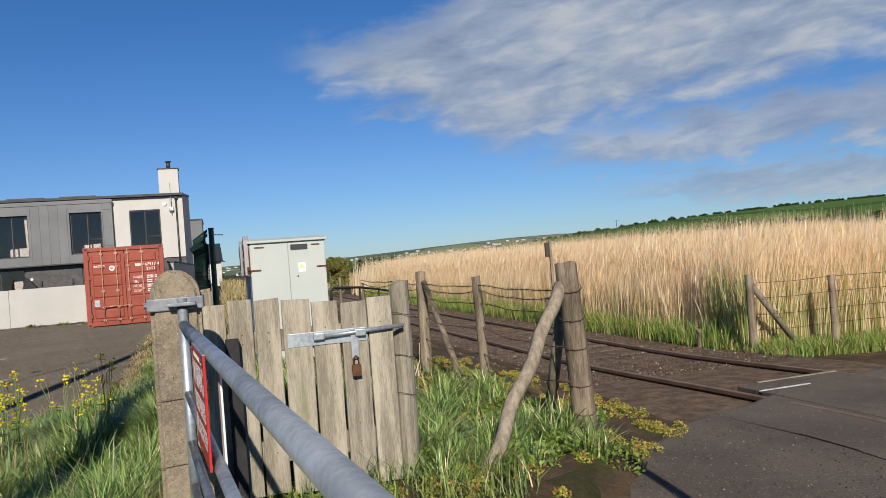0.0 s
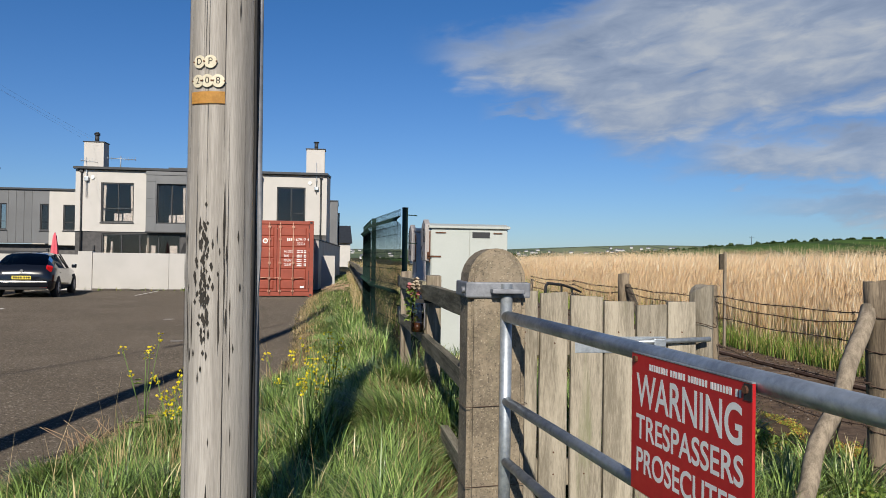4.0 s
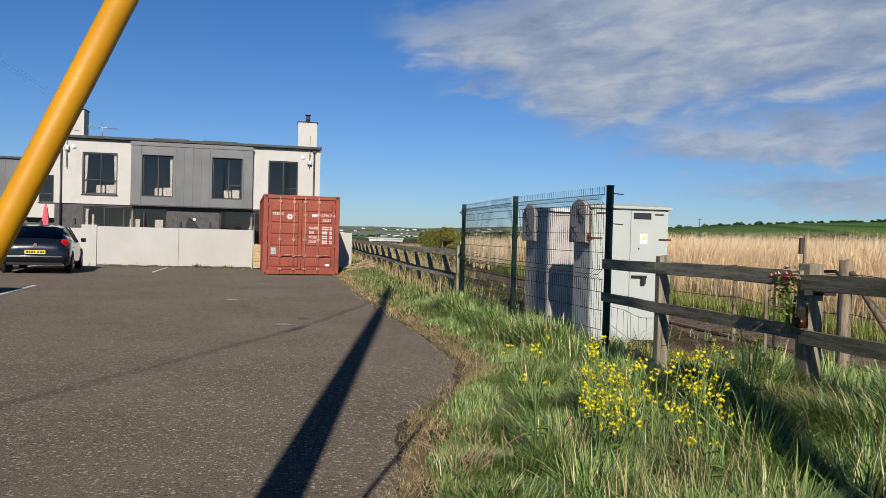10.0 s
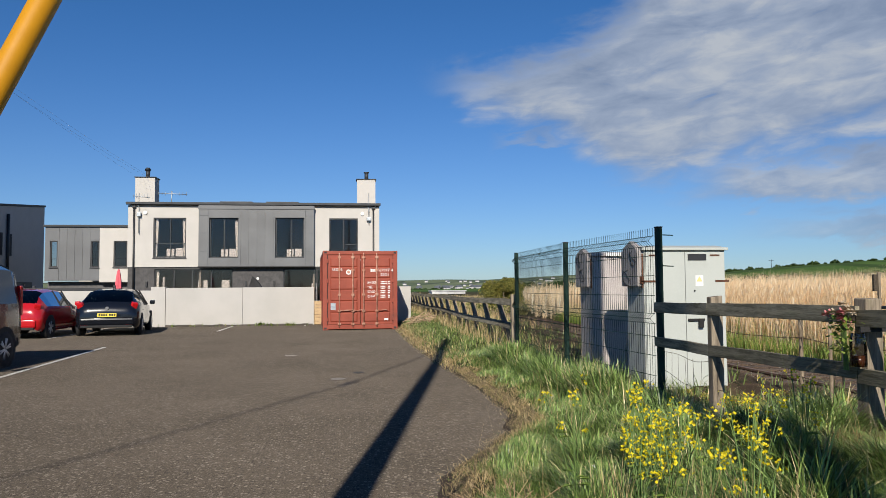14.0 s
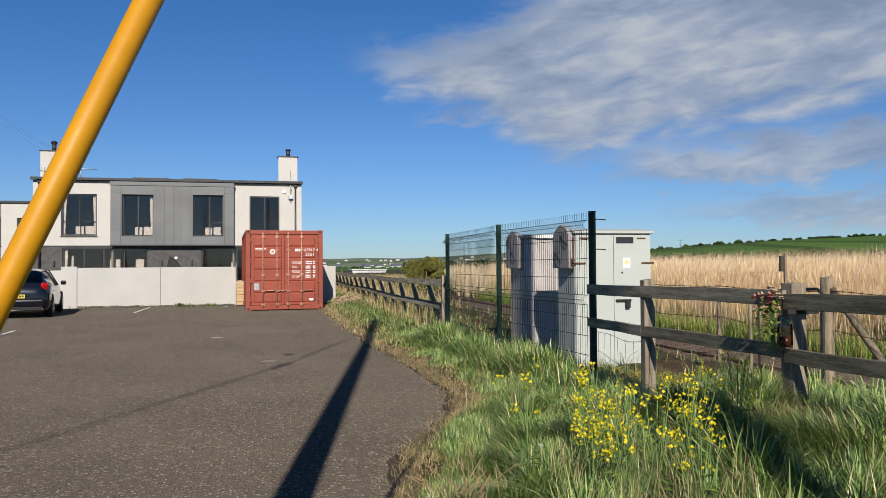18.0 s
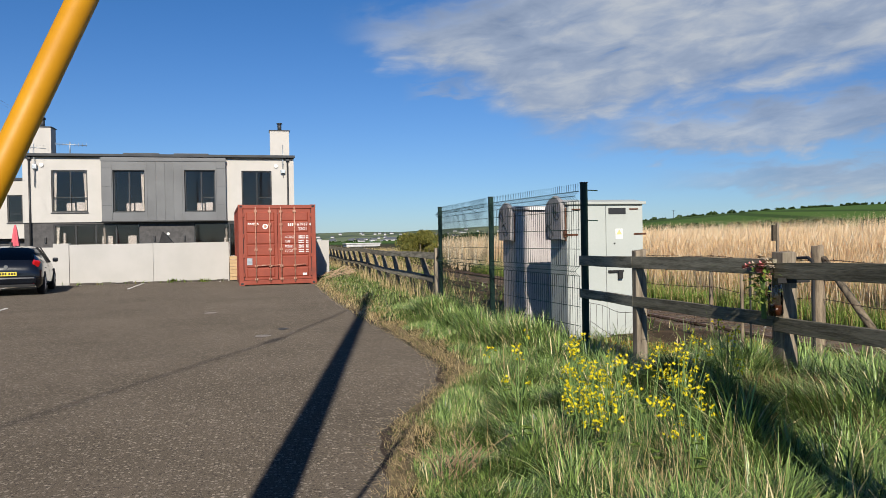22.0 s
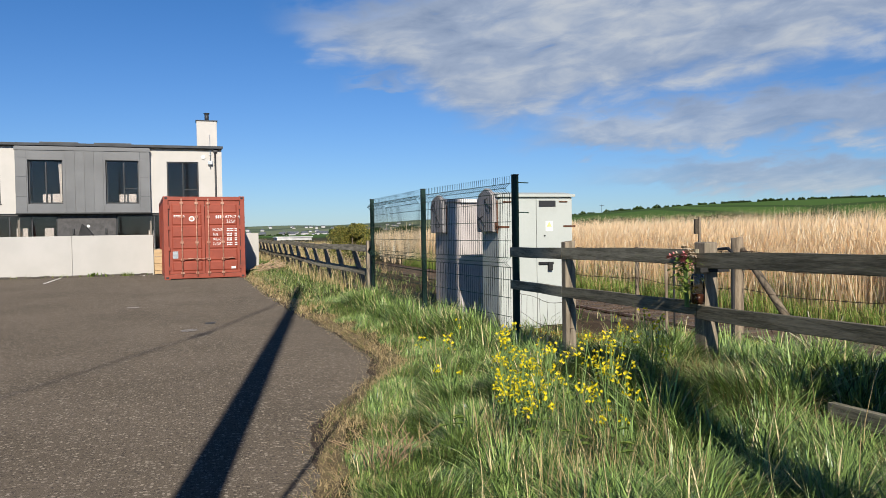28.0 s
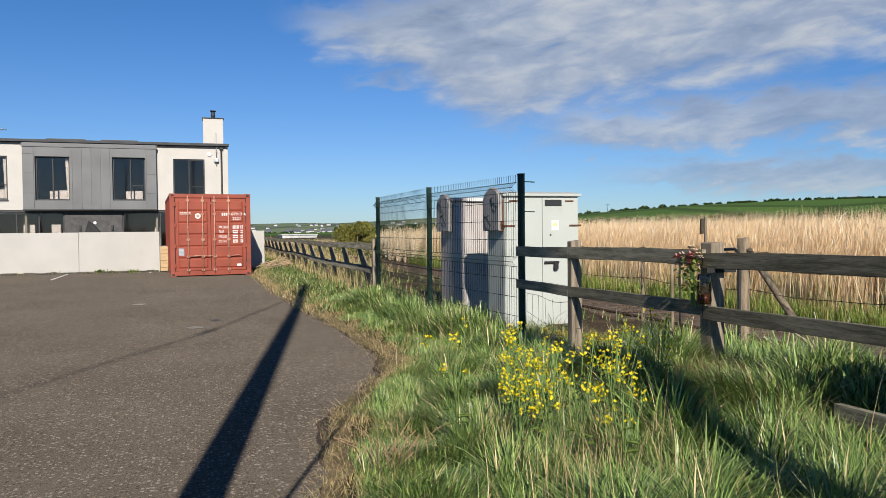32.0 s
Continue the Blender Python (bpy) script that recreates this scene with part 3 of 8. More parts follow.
def build_asphalt():
    """The car park: one slab, with a ragged edge towards the verge."""
    ys = np.r_[-30, -15, -8, np.arange(-4, 29.26, 0.12)]
    wob = np.array([0.05 * noise.noise((0.0, y * 1.3, 3.0)) + 0.035 * noise.noise((5.0, y * 4.7, 1.0)) + 0.02 * noise.noise((9.0, y * 13.0, 2.0)) for y in ys])
    ex = edge_x(ys) + wob
    cols = [np.full_like(ys, -48.0), np.full_like(ys, -14.0), np.full_like(ys, -5.0), ex - 0.5, ex - 0.06, ex]
    zs = [0, 0, 0, 0, -0.004, -0.03]
    v = [(c[k], ys[k], z) for c, z in zip(cols, zs) for k in range(len(ys))]
    n = len(ys)
    f = [(a * n + k, (a + 1) * n + k, (a + 1) * n + k + 1, a * n + k + 1) for a in range(len(cols) - 1) for k in range(n - 1)]
    tagged(raw("car_park", v, f, ASPHALT), "worn dark grey asphalt car park with a crumbling edge", "car park", kind="structure")
    # damp brown soil and moss creeping over the asphalt's margin
    reach = np.array([0.03 + 0.16 * max(0.0, noise.noise((2.0, y * 0.9, 7.0)) + 0.3) + 0.09 * abs(noise.noise((4.0, y * 5.0, 1.0))) + 0.05 * abs(noise.noise((4.0, y * 14.0, 1.0))) for y in ys])
    v = [(c[k], ys[k], z) for c, z in ((ex - reach, 0.0022), (ex - 0.04, 0.003), (ex + 0.03, 0.004)) for k in range(n)]
    f = [(a * n + k, (a + 1) * n + k, (a + 1) * n + k + 1, a * n + k + 1) for a in range(2) for k in range(n - 1)]
    tagged(raw("soil_fringe", v, f, FRINGE), "dark brown soil and moss over the asphalt margin", "dirt", kind="structure")
    # dry dirt that has washed over the edge
    inner, outer = ex - 0.01 - 0.09 * np.abs(np.sin(ys * 1.9)) * np.abs(np.sin(ys * 0.7 + 1)), ex + 0.13 + 0.05 * np.sin(ys * 1.1)
    v = [(c[k], ys[k], z) for c, z in ((inner, 0.003), (ex + 0.02, 0.012), (outer, 0.04)) for k in range(n)]
    f = [(a * n + k, (a + 1) * n + k, (a + 1) * n + k + 1, a * n + k + 1) for a in range(2) for k in range(n - 1)]
    tagged(raw("verge_dirt", v, f, DIRT, True), "strip of brown dirt and dead grass along the asphalt", "dirt", kind="structure")


def build_crossing():
    xs = np.r_[np.arange(2.6, 15, 0.2), 17, 20, 26, 40]
    top = np.interp(xs, [2.6, 4.6, 5.2, 6.2, 7.4, 9.0, 12.0, 40.0], [-1.6, 1.2, 2.0, 2.9, 3.9, 4.6, 5.2, 5.6])
    top = top + np.array([0.10 * noise.noise((x * 1.7, 0, 0)) + 0.05 * noise.noise((x * 5.0, 3, 0)) for x in xs])
    rows = [np.full_like(xs, -9.0), np.full_like(xs, -3.0), top - 0.5, top - 0.05, top, top + 0.35]
    dz = [0, 0, 0, -0.002, -0.012, -0.27]
    n = len(xs)
    v = [(xs[k], r[k], road_z(xs[k]) + d) for r, d in zip(rows, dz) for k in range(n)]
    f = [(a * n + k, a * n + k + 1, (a + 1) * n + k + 1, (a + 1) * n + k) for a in range(5) for k in range(n - 1)]
    tagged(raw("crossing_road", v, f, ROAD), "brown-grey gritty asphalt road over the level crossing", "road", kind="structure")


def road_grit():
    r = np.random.default_rng(88)
    n = 5200
    x, y = r.uniform(4.6, 8.2, n), r.uniform(-0.8, 4.2, n)
    k = (approach(x, y) > 0.3) & (r.uniform(0, 1, n) < np.clip(approach(x, y) * 1.4 - clump(x, y, 1.3, 6.0), 0.12, 1))
    c = np.stack([x[k], y[k], road_z(x[k]) + 0.003], 1)
    n = len(c)
    q = np.array([(1, 0, 0), (-0.5, 0.87, 0), (-0.5, -0.87, 0), (0.1, 0.1, 0.9)])
    V = c[:, None] + (q[None] * r.uniform(0.5, 1.4, (n, 4, 1))) * r.uniform(0.003, 0.010, (n, 1, 1))
    F = np.array([(0, 1, 3), (1, 2, 3), (2, 0, 3)])[None] + 4 * np.arange(n)[:, None, None]
    tagged(raw("road_grit", V.reshape(-1, 3), F.reshape(-1, 3), STONE), "loose grit and small stones on the crossing road", "grit", kind="stuff")


def rail_bar(bm, w, z0, z1):
    """A square bar along the track, which rises a little towards the crossing."""
    prev = None
    for y in (-9, 3, 4, 5, 6, 7, 8, 9, 30, 160):
        u = min(1.0, max(0.0, (9 - y) / 6))
        d = 0.135 * u * u * (3 - 2 * u)
        ring = [bm.verts.new(p) for p in ((-w, y, z0 + d), (w, y, z0 + d), (w, y, z1 + d - 0.006), (w * 0.8, y, z1 + d), (-w * 0.8, y, z1 + d), (-w, y, z1 + d - 0.006))]
        if prev:
            for k in range(6):
                bm.faces.new((prev[k], prev[(k + 1) % 6], ring[(k + 1) % 6], ring[k]))
        else:
            bm.faces.new(ring)
        prev = ring
    bm.faces.new(prev[::-1])
    bmesh.ops.recalc_face_normals(bm, faces=bm.faces)


def build_track():
    bed = B()
    rail_bar(bed, 1.95, TRACK_Z - 0.2, TRACK_Z + 0.05)
    bmesh.ops.translate(bed, vec=(9.25, 0, 0), verts=bed.verts)
    tagged(solid("track_bed", bed, BALLAST, "rust-brown ballast bed of the railway track", "track bed", kind="structure"))
    for x in (8.45, 10.05):
        t = thing("rail", x, 0, 0, 0, "rust-brown steel rail with a worn bright top", "rail", "rails of the track")
        bm = B()
        rail_bar(bm, 0.07, -0.555, -0.53)
        rail_bar(bm, 0.012, -0.531, -0.44)
        part("rail_web", bm, RAIL, t)
        bm = B()
        rail_bar(bm, 0.035, -0.441, -0.398)
        part("rail_head", bm, RAILTOP, t, "worn steel rail head")
    # timber sleepers, half sunk in the ballast
    sl = B()
    box(sl, 8.0, 10.5, -0.12, 0.12, TRACK_Z - 0.05, TRACK_Z + 0.06, 0.01)
    me = mesh_of("sleeper", sl, SLEEPER)
    for k in range(58):
        ob = new("sleeper", me)
        ob.location = (0.03 * math.sin(k * 3.1), 7.9 + 0.66 * k, 0)
        tagged(ob, "dark weathered timber railway sleeper in the ballast", "sleeper", "sleepers under the rails")
    # loose stones over the bed and its shoulders
    r = np.random.default_rng(77)
    n = 12000
    c = np.stack([r.uniform(7.1, 11.5, n), 6.8 + 24.0 * r.uniform(0, 1, n) ** 1.4, np.zeros(n)], 1)
    c = c[(np.abs(c[:, 0] - 8.45) > 0.06) & (np.abs(c[:, 0] - 10.05) > 0.06) & (approach(c[:, 0], c[:, 1]) < 0.1)]
    u = np.clip((9 - c[:, 1]) / 6, 0, 1)
    on = np.abs(c[:, 0] - 9.25) < 1.9
    c[:, 2] = np.where(on, TRACK_Z + 0.052 + 0.135 * u * u * (3 - 2 * u), ground_z(c[:, 0], c[:, 1]) + 0.015)
    n = len(c)
    k = np.array([(1, 0, 0), (-0.5, 0.87, 0), (-0.5, -0.87, 0), (0.1, 0.1, 0.9), (0, 0, -0.6)])
    V = c[:, None] + (k[None] * r.uniform(0.5, 1.4, (n, 5, 1)) + r.normal(0, 0.18, (n, 5, 3))) * r.uniform(0.011, 0.024, (n, 1, 1))
    F = np.array([(0, 1, 3), (1, 2, 3), (2, 0, 3), (1, 0, 4), (2, 1, 4), (0, 2, 4)])[None] + 5 * np.arange(n)[:, None, None]
    tagged(raw("ballast_stones", V.reshape(-1, 3), F.reshape(-1, 3), STONE), "rust-brown and grey ballast stones along the track", "ballast", kind="stuff")
    # flangeway strips and panels between the rails on the crossing
    bm = B()
    box(bm, 8.56, 9.94, -9, 4.95, -0.50, -0.264, 0.012)
    tagged(solid("crossing_panel", bm, ROAD, "dark crossing panel between the rails", "road panel", kind="structure"))
    bm = box(B(), 8.56, 9.2, 4.56, 4.60, -0.50, -0.260, 0.002)
    tagged(solid("panel_edging", bm, LINE, "pale edging strip across the crossing panel", "road edging", kind="structure"))
    bm = box(B(), 8.85, 9.94, 4.955, 5.0, -0.50, -0.258, 0.004)
    tagged(solid("panel_edging", bm, CONC, "pale edging strip across the crossing panel", "road edging", kind="structure"))
    # newer dark tarmac beside the near rail
    xs, ys = np.linspace(7.45, 8.40, 6), np.linspace(-8.5, 4.1, 30)
    v = [(x + (0.05 * math.sin(y * 3.0) if i == 0 else 0), y - (0.25 * (8.4 - x) if j == 29 else 0), float(road_z(x)) + 0.006) for j, y in enumerate(ys) for i, x in enumerate(xs)]
    f = [(j * 6 + i, j * 6 + i + 1, j * 6 + i + 7, j * 6 + i + 6) for j in range(29) for i in range(5)]
    tagged(raw("tarmac_patch", v, f, ROAD), "darker newer tarmac strip beside the rail", "road patch", kind="structure")
    # bare brown earth between the fence and the track
    xs, ys = np.arange(3.3, 8.2, 0.25), np.r_[np.arange(-1.3, 20, 0.4), np.arange(20, 60, 2.0)]
    gx, gy = np.meshgrid(xs, ys)
    n = len(xs)
    v = np.stack([gx, gy, ground_z(gx, gy) + 0.012], -1).reshape(-1, 3)
    i = (np.arange(len(ys) - 1)[:, None] * n + np.arange(n - 1)[None]).ravel()
    tagged(raw("trackside_earth", v, np.stack([i, i + 1, i + n + 1, i + n], 1), TDIRT, True), "bare dark brown earth beside the track", "ground", kind="structure")
    xs, ys = np.arange(10.9, 24.0, 0.4), np.arange(2.0, 8.3, 0.3)
    gx, gy = np.meshgrid(xs, ys)
    n = len(xs)
    v = np.stack([gx, gy, ground_z(gx, gy) + 0.012], -1).reshape(-1, 3)
    i = (np.arange(len(ys) - 1)[:, None] * n + np.arange(n - 1)[None]).ravel()
    tagged(raw("trackside_earth", v, np.stack([i, i + 1, i + n + 1, i + n], 1), TDIRT, True), "bare brown earth across the track", "ground", kind="structure")


# ---- container ----
def container(x, y):
    t = thing("shipping_container", x, y, 0, 3.6, "rust-red steel shipping container with closed double doors", "container")
    W, H, D = 2.438, 2.591, 6.06
    bm = B()
    for px in (0.0, W - 0.14):
        box(bm, px, px + 0.14, 0.0, 0.12, 0.0, H, 0.012)
        box(bm, px, px + 0.14, D - 0.12, D, 0.0, H, 0.012)
    pieces("corner_post", bm, CONT, t)
    bm = B()
    box(bm, 0.14, W - 0.14, 0.0, 0.10, 0.03, 0.17, 0.01)
    box(bm, 0.0, 0.06, 0.12, D - 0.12, 0.03, 0.18, 0.01)
    box(bm, W - 0.06, W, 0.12, D - 0.12, 0.03, 0.18, 0.01)
    pieces("bottom_rail", bm, CONT, t)
    bm = B()
    box(bm, 0.14, W - 0.14, 0.0, 0.10, H - 0.13, H - 0.01, 0.01)
    box(bm, 0.0, 0.06, 0.12, D - 0.12, H - 0.10, H, 0.01)
    box(bm, W - 0.06, W, 0.12, D - 0.12, H - 0.10, H, 0.01)
    pieces("top_rail", bm, CONT, t)
    bm = B()
    box(bm, 0.05, W - 0.05, 0.1, D - 0.1, H - 0.05, H - 0.02)
    part("roof", bm, CONT, t)
    # corrugated sides and back
    for name, a, b in (("side_panel", (0.03, 0.12), (0.03, D - 0.12)), ("side_panel", (W - 0.03, 0.12), (W - 0.03, D - 0.12)), ("end_panel", (0.14, D - 0.05), (W - 0.14, D - 0.05))):
        n = int(Vector((b[0] - a[0], b[1] - a[1])).length / 0.07)
        ax = Vector((b[0] - a[0], b[1] - a[1])).normalized()
        nx = Vector((ax.y, -ax.x))
        v, f = [], []
        for k in range(n + 1):
            off = 0.018 if (k // 2) % 2 else -0.018
            p = Vector(a) + (Vector(b) - Vector(a)) * k / n + nx * off
            v += [(p.x, p.y, 0.17), (p.x, p.y, H - 0.09)]
            if k:
                i = 2 * k
                f.append((i - 2, i, i + 1, i - 1))
        ob = raw(name, v, f, CONT)
        ob.parent = t
    for k in (0, 1):
        x0 = 0.15 + k * 1.075
        x1 = x0 + 1.063
        door = part("door", box(B(), x0, x1, 0.035, 0.075, 0.18, H - 0.14, 0.006), CONT, t)
        # pressed horizontal panels
        z = 0.26
        bm = B()
        for h in (0.30, 0.36, 0.36, 0.36, 0.36, 0.30):
            v = []
            for d, inset in ((0.034, 0.0), (0.012, 0.035)):
                v.append([bm.verts.new((xx, d, zz)) for xx, zz in ((x0 + 0.09 + inset, z + inset), (x1 - 0.09 - inset, z + inset), (x1 - 0.09 - inset, z + h - inset), (x0 + 0.09 + inset, z + h - inset))])
            for q in range(4):
                bm.faces.new((v[0][q], v[0][(q + 1) % 4], v[1][(q + 1) % 4], v[1][q]))
            bm.faces.new(v[1])
            z += h + 0.012
        pieces("door_panel", bm, CONT, door)
        part("door_gasket", box(B(), x0 - 0.008 if k == 0 else x1 - 0.006, x0 + 0.008 if k == 0 else x1 + 0.010, 0.02, 0.04, 0.2, H - 0.15), BLACK, door, "black rubber door seal")
        for bx in (x0 + 0.38, x0 + 0.82) if k == 0 else (x0 + 0.10, x0 + 0.53):
            bar = part("locking_bar", rod(B(), (bx, -0.025, 0.10), (bx, -0.025, H - 0.07), 0.019, seg=10), CONTD, door, "worn pale steel locking bar")
            bm = B()
            for zz in (0.20, 0.62, 1.15, 1.95, H - 0.22):
                box(bm, bx - 0.05, bx + 0.05, -0.04, 0.034, zz - 0.035, zz + 0.035, 0.006)
            pieces("bar_bracket", bm, CONTD, bar)
            bm = B()
            hx = bx - 0.30 if (k == 0) == (bx > x0 + 0.5) else bx + 0.02
            tube(bm, [(hx, -0.05, 0.64), (hx + 0.1, -0.052, 0.635), (hx + 0.22, -0.055, 0.655), (hx + 0.32, -0.05, 0.645)], 0.013)
            part("door_handle", bm, CONTD, bar)
        hx = 0.15 if k == 0 else W - 0.15
        bm = B()
        for zz in (0.35, 0.95, 1.6, 2.25):
            box(bm, hx - 0.035, hx + 0.035, -0.012, 0.034, zz - 0.06, zz + 0.06, 0.006)
        pieces("hinge", bm, CONT, door)
    bm = B()
    for cx in (0.0, W - 0.17):
        for cz in (0.0, H - 0.118):
            box(bm, cx - 0.003, cx + 0.173, -0.006, 0.165, cz, cz + 0.118, 0.008)
    pieces("corner_casting", bm, CONT, t)
    bm = B()
    for cx in (0.045, W - 0.125):
        for cz in (0.03, H - 0.09):
            box(bm, cx, cx + 0.08, -0.009, 0.0, cz, cz + 0.06, 0.0)
    pieces("casting_hole", bm, DARK, t, "dark hole of the corner casting")
    # markings
    text(t, "22G1", 2.02, 0.008, 1.80, 0.13, WHITE, name="marking")
    text(t, "167917 4", 2.03, 0.008, 1.945, 0.13, WHITE, name="marking", width=0.49)
    bm = B()
    for j in range(4):
        box(bm, 1.55 + 0.062 * j, 1.592 + 0.062 * j, 0.006, 0.0095, 1.90, 1.99)
    for j in range(6):
        box(bm, 0.30 + 0.055 * j, 0.338 + 0.055 * j, 0.006, 0.0095, 1.975, 2.005)
    box(bm, 0.29, 0.635, 0.006, 0.0095, 1.945, 1.958)
    for k, (w1, w2) in enumerate(((0.30, 0.22), (0.16, 0.20), (0.25, 0.21), (0.24, 0.17))):
        z = 1.50 - 0.149 * k
        text(t, ("MAX GROSS", "TARE", "PAYLOAD", "CU CAP")[k], 1.45 + w1 / 2, 0.008, z + 0.035, 0.12, WHITE, name="marking", width=w1)
        for q in range(2):
            for j in range(int(w2 / 0.042)):
                box(bm, 1.88 + 0.042 * j, 1.912 + 0.042 * j, 0.006, 0.0095, z + 0.05 - q * 0.06, z + 0.085 - q * 0.06)
            for j in range(2):
                box(bm, 2.12 + 0.042 * j, 2.152 + 0.042 * j, 0.006, 0.0095, z + 0.05 - q * 0.06, z + 0.085 - q * 0.06)
    box(bm, 2.0, 2.13, 0.006, 0.0095, 0.30, 0.37)
    pieces("marking", bm, WHITE, t, "white stencilled marking")
    bm = B()
    rod(bm, (0.83, 0.010, 1.89), (0.83, 0.006, 1.89), 0.085, seg=24)
    part("badge", bm, WHITE, t, "round white badge")
    rod(bm := B(), (0.83, 0.006, 1.89), (0.83, 0.004, 1.89), 0.05, seg=20)
    part("badge_ring", bm, CONTD, t)
    part("data_plate", box(B(), 0.25, 0.41, 0.004, 0.011, 0.66, 0.88), GALV, t, "grey data plate")
    return t


# ---- houses ----
def window(parent, x0, x1, z0, z1, y, mullions=(0.5,), transom=None, sill=True, depth=0.10, curtains="", clutter=False, drapes=False, bar=0.032):
    """A dark framed window whose front lies at y, with a dim room behind it."""
    w = 0.07
    fr = part("window", wall_with_holes(B(), x0, x1, z0, z1, y + 0.06, y + 0.06 + depth, [(x0 + w, x1 - w, z0 + w, z1 - w)]), FRAME, parent)
    for q in mullions:
        xm = x0 + (x1 - x0) * q
        part("mullion", box(B(), xm - bar, xm + bar, y + 0.062, y + 0.055 + depth, z0 + w, z1 - w), FRAME, fr)
    if transom:
        a, b, q = transom
        part("transom", box(B(), x0 + (x1 - x0) * a, x0 + (x1 - x0) * b, y + 0.064, y + 0.05 + depth, z0 + (z1 - z0) * q - 0.018, z0 + (z1 - z0) * q + 0.018), FRAME, fr)
    if sill:
        part("window_sill", box(B(), x0 - 0.04, x1 + 0.04, y - 0.05, y + 0.10, z0 - 0.07, z0 - 0.004, 0.006), FRAME, fr)
    cuts = [0.0, *mullions, 1.0]
    for a, b in zip(cuts, cuts[1:]):
        g = part("pane", box(B(), x0 + (x1 - x0) * a + 0.04, x0 + (x1 - x0) * b - 0.04, y + 0.10, y + 0.108, z0 + 0.05, z1 - 0.05), GLASS, fr)
        g.visible_shadow = False
    for side in curtains:
        bm = B()
        n = 14
        wd = (x1 - x0) * 0.40 if drapes else 0.18
        v = []
        for k in range(n + 1):
            u = k / n
            xa = (x0 + 0.07 + u * wd) if side == "l" else (x1 - 0.07 - u * wd)
            off = 0.025 * math.sin(k * 2.2)
            shrink = 0.95 if drapes else 0.55
            xb = xa if u < 0.2 else (x0 + 0.07 + u * wd * shrink if side == "l" else x1 - 0.07 - u * wd * shrink)
            v.append((bm.verts.new((xb, y + 0.22 + off, z0 + 0.05)), bm.verts.new((xa, y + 0.22 + off, z1 - 0.06))))
        for p, q in zip(v, v[1:]):
            bm.faces.new((p[0], q[0], q[1], p[1])).smooth = True
        part("curtain", bm, WHITE if drapes else CURTAIN, fr, "pale gathered curtain")
    if clutter:
        bm = B()
        ww = x1 - x0
        box(bm, x0 + 0.38 * ww, x0 + 0.62 * ww, y + 0.19, y + 0.27, z0 + 0.08, z0 + 0.52, 0.03)
        box(bm, x0 + 0.66 * ww, x0 + 0.90 * ww, y + 0.19, y + 0.27, z0 + 0.08, z0 + 0.55, 0.03)
        pieces("cushion", bm, LINEN, fr, "white cushions on the window bed")
    return fr


LINEN = mat("bed_linen", (0.86, 0.84, 0.82), (0.70, 0.66, 0.66), 0.9, 0, 9.0, 40.0, 0.2)
BOARDS = mat("oak_floor", (0.34, 0.24, 0.15), (0.24, 0.16, 0.10), 0.5, 0, 3.0, 30.0, 0.1, stretch=(1, 6, 1))
ROOM = mat("dim_room_wall", (0.42, 0.38, 0.34), (0.34, 0.31, 0.28), 0.9, 0, 2.0, 20.0, 0.0)
CURTAIN = mat("curtain_cloth", (0.78, 0.76, 0.73), (0.66, 0.64, 0.61), 0.9, 0, 6.0, 40.0, 0.2)


def wall_with_holes(bm, x0, x1, z0, z1, y0, y1, holes):
    """One wall slab between y0 and y1 with rectangular openings (hx0, hx1, hz0, hz1)."""
    xs = sorted({x0, x1, *[h[0] for h in holes], *[h[1] for h in holes]})
    zs = sorted({z0, z1, *[h[2] for h in holes], *[h[3] for h in holes]})
    full = {(i, k) for i in range(len(xs) - 1) for k in range(len(zs) - 1)
            if not any(h[0] <= xs[i] < h[1] and h[2] <= zs[k] < h[3] for h in holes)}
    verts = {}

    def vert(i, k, y):
        if (i, k, y) not in verts:
            verts[i, k, y] = bm.verts.new((xs[i], y, zs[k]))
        return verts[i, k, y]

    for i, k in full:
        c = ((i, k), (i + 1, k), (i + 1, k + 1), (i, k + 1))
        bm.faces.new([vert(*q, y0) for q in c])
        bm.faces.new([vert(*q, y1) for q in c][::-1])
        for n, (di, dk) in enumerate(((0, -1), (1, 0), (0, 1), (-1, 0))):
            if (i + di, k + dk) not in full:
                a, b = c[n], c[(n + 1) % 4]
                bm.faces.new((vert(*b, y0), vert(*a, y0), vert(*a, y1), vert(*b, y1)))
    return bm


def standing_seams(parent, xs, y, z0, z1, x0, x1):
    """Cladding sheets with raised seams, on the front at y."""
    cuts = [x0, *xs, x1]
    for a, b in zip(cuts, cuts[1:]):
        part("cladding_sheet", box(B(), a + 0.004, b - 0.004, y - 0.006, y, z0, z1), ZINC, parent)
    for x in xs:
        part("seam", box(B(), x - 0.008, x + 0.008, y - 0.03, y, z0, z1), ZINC, parent)


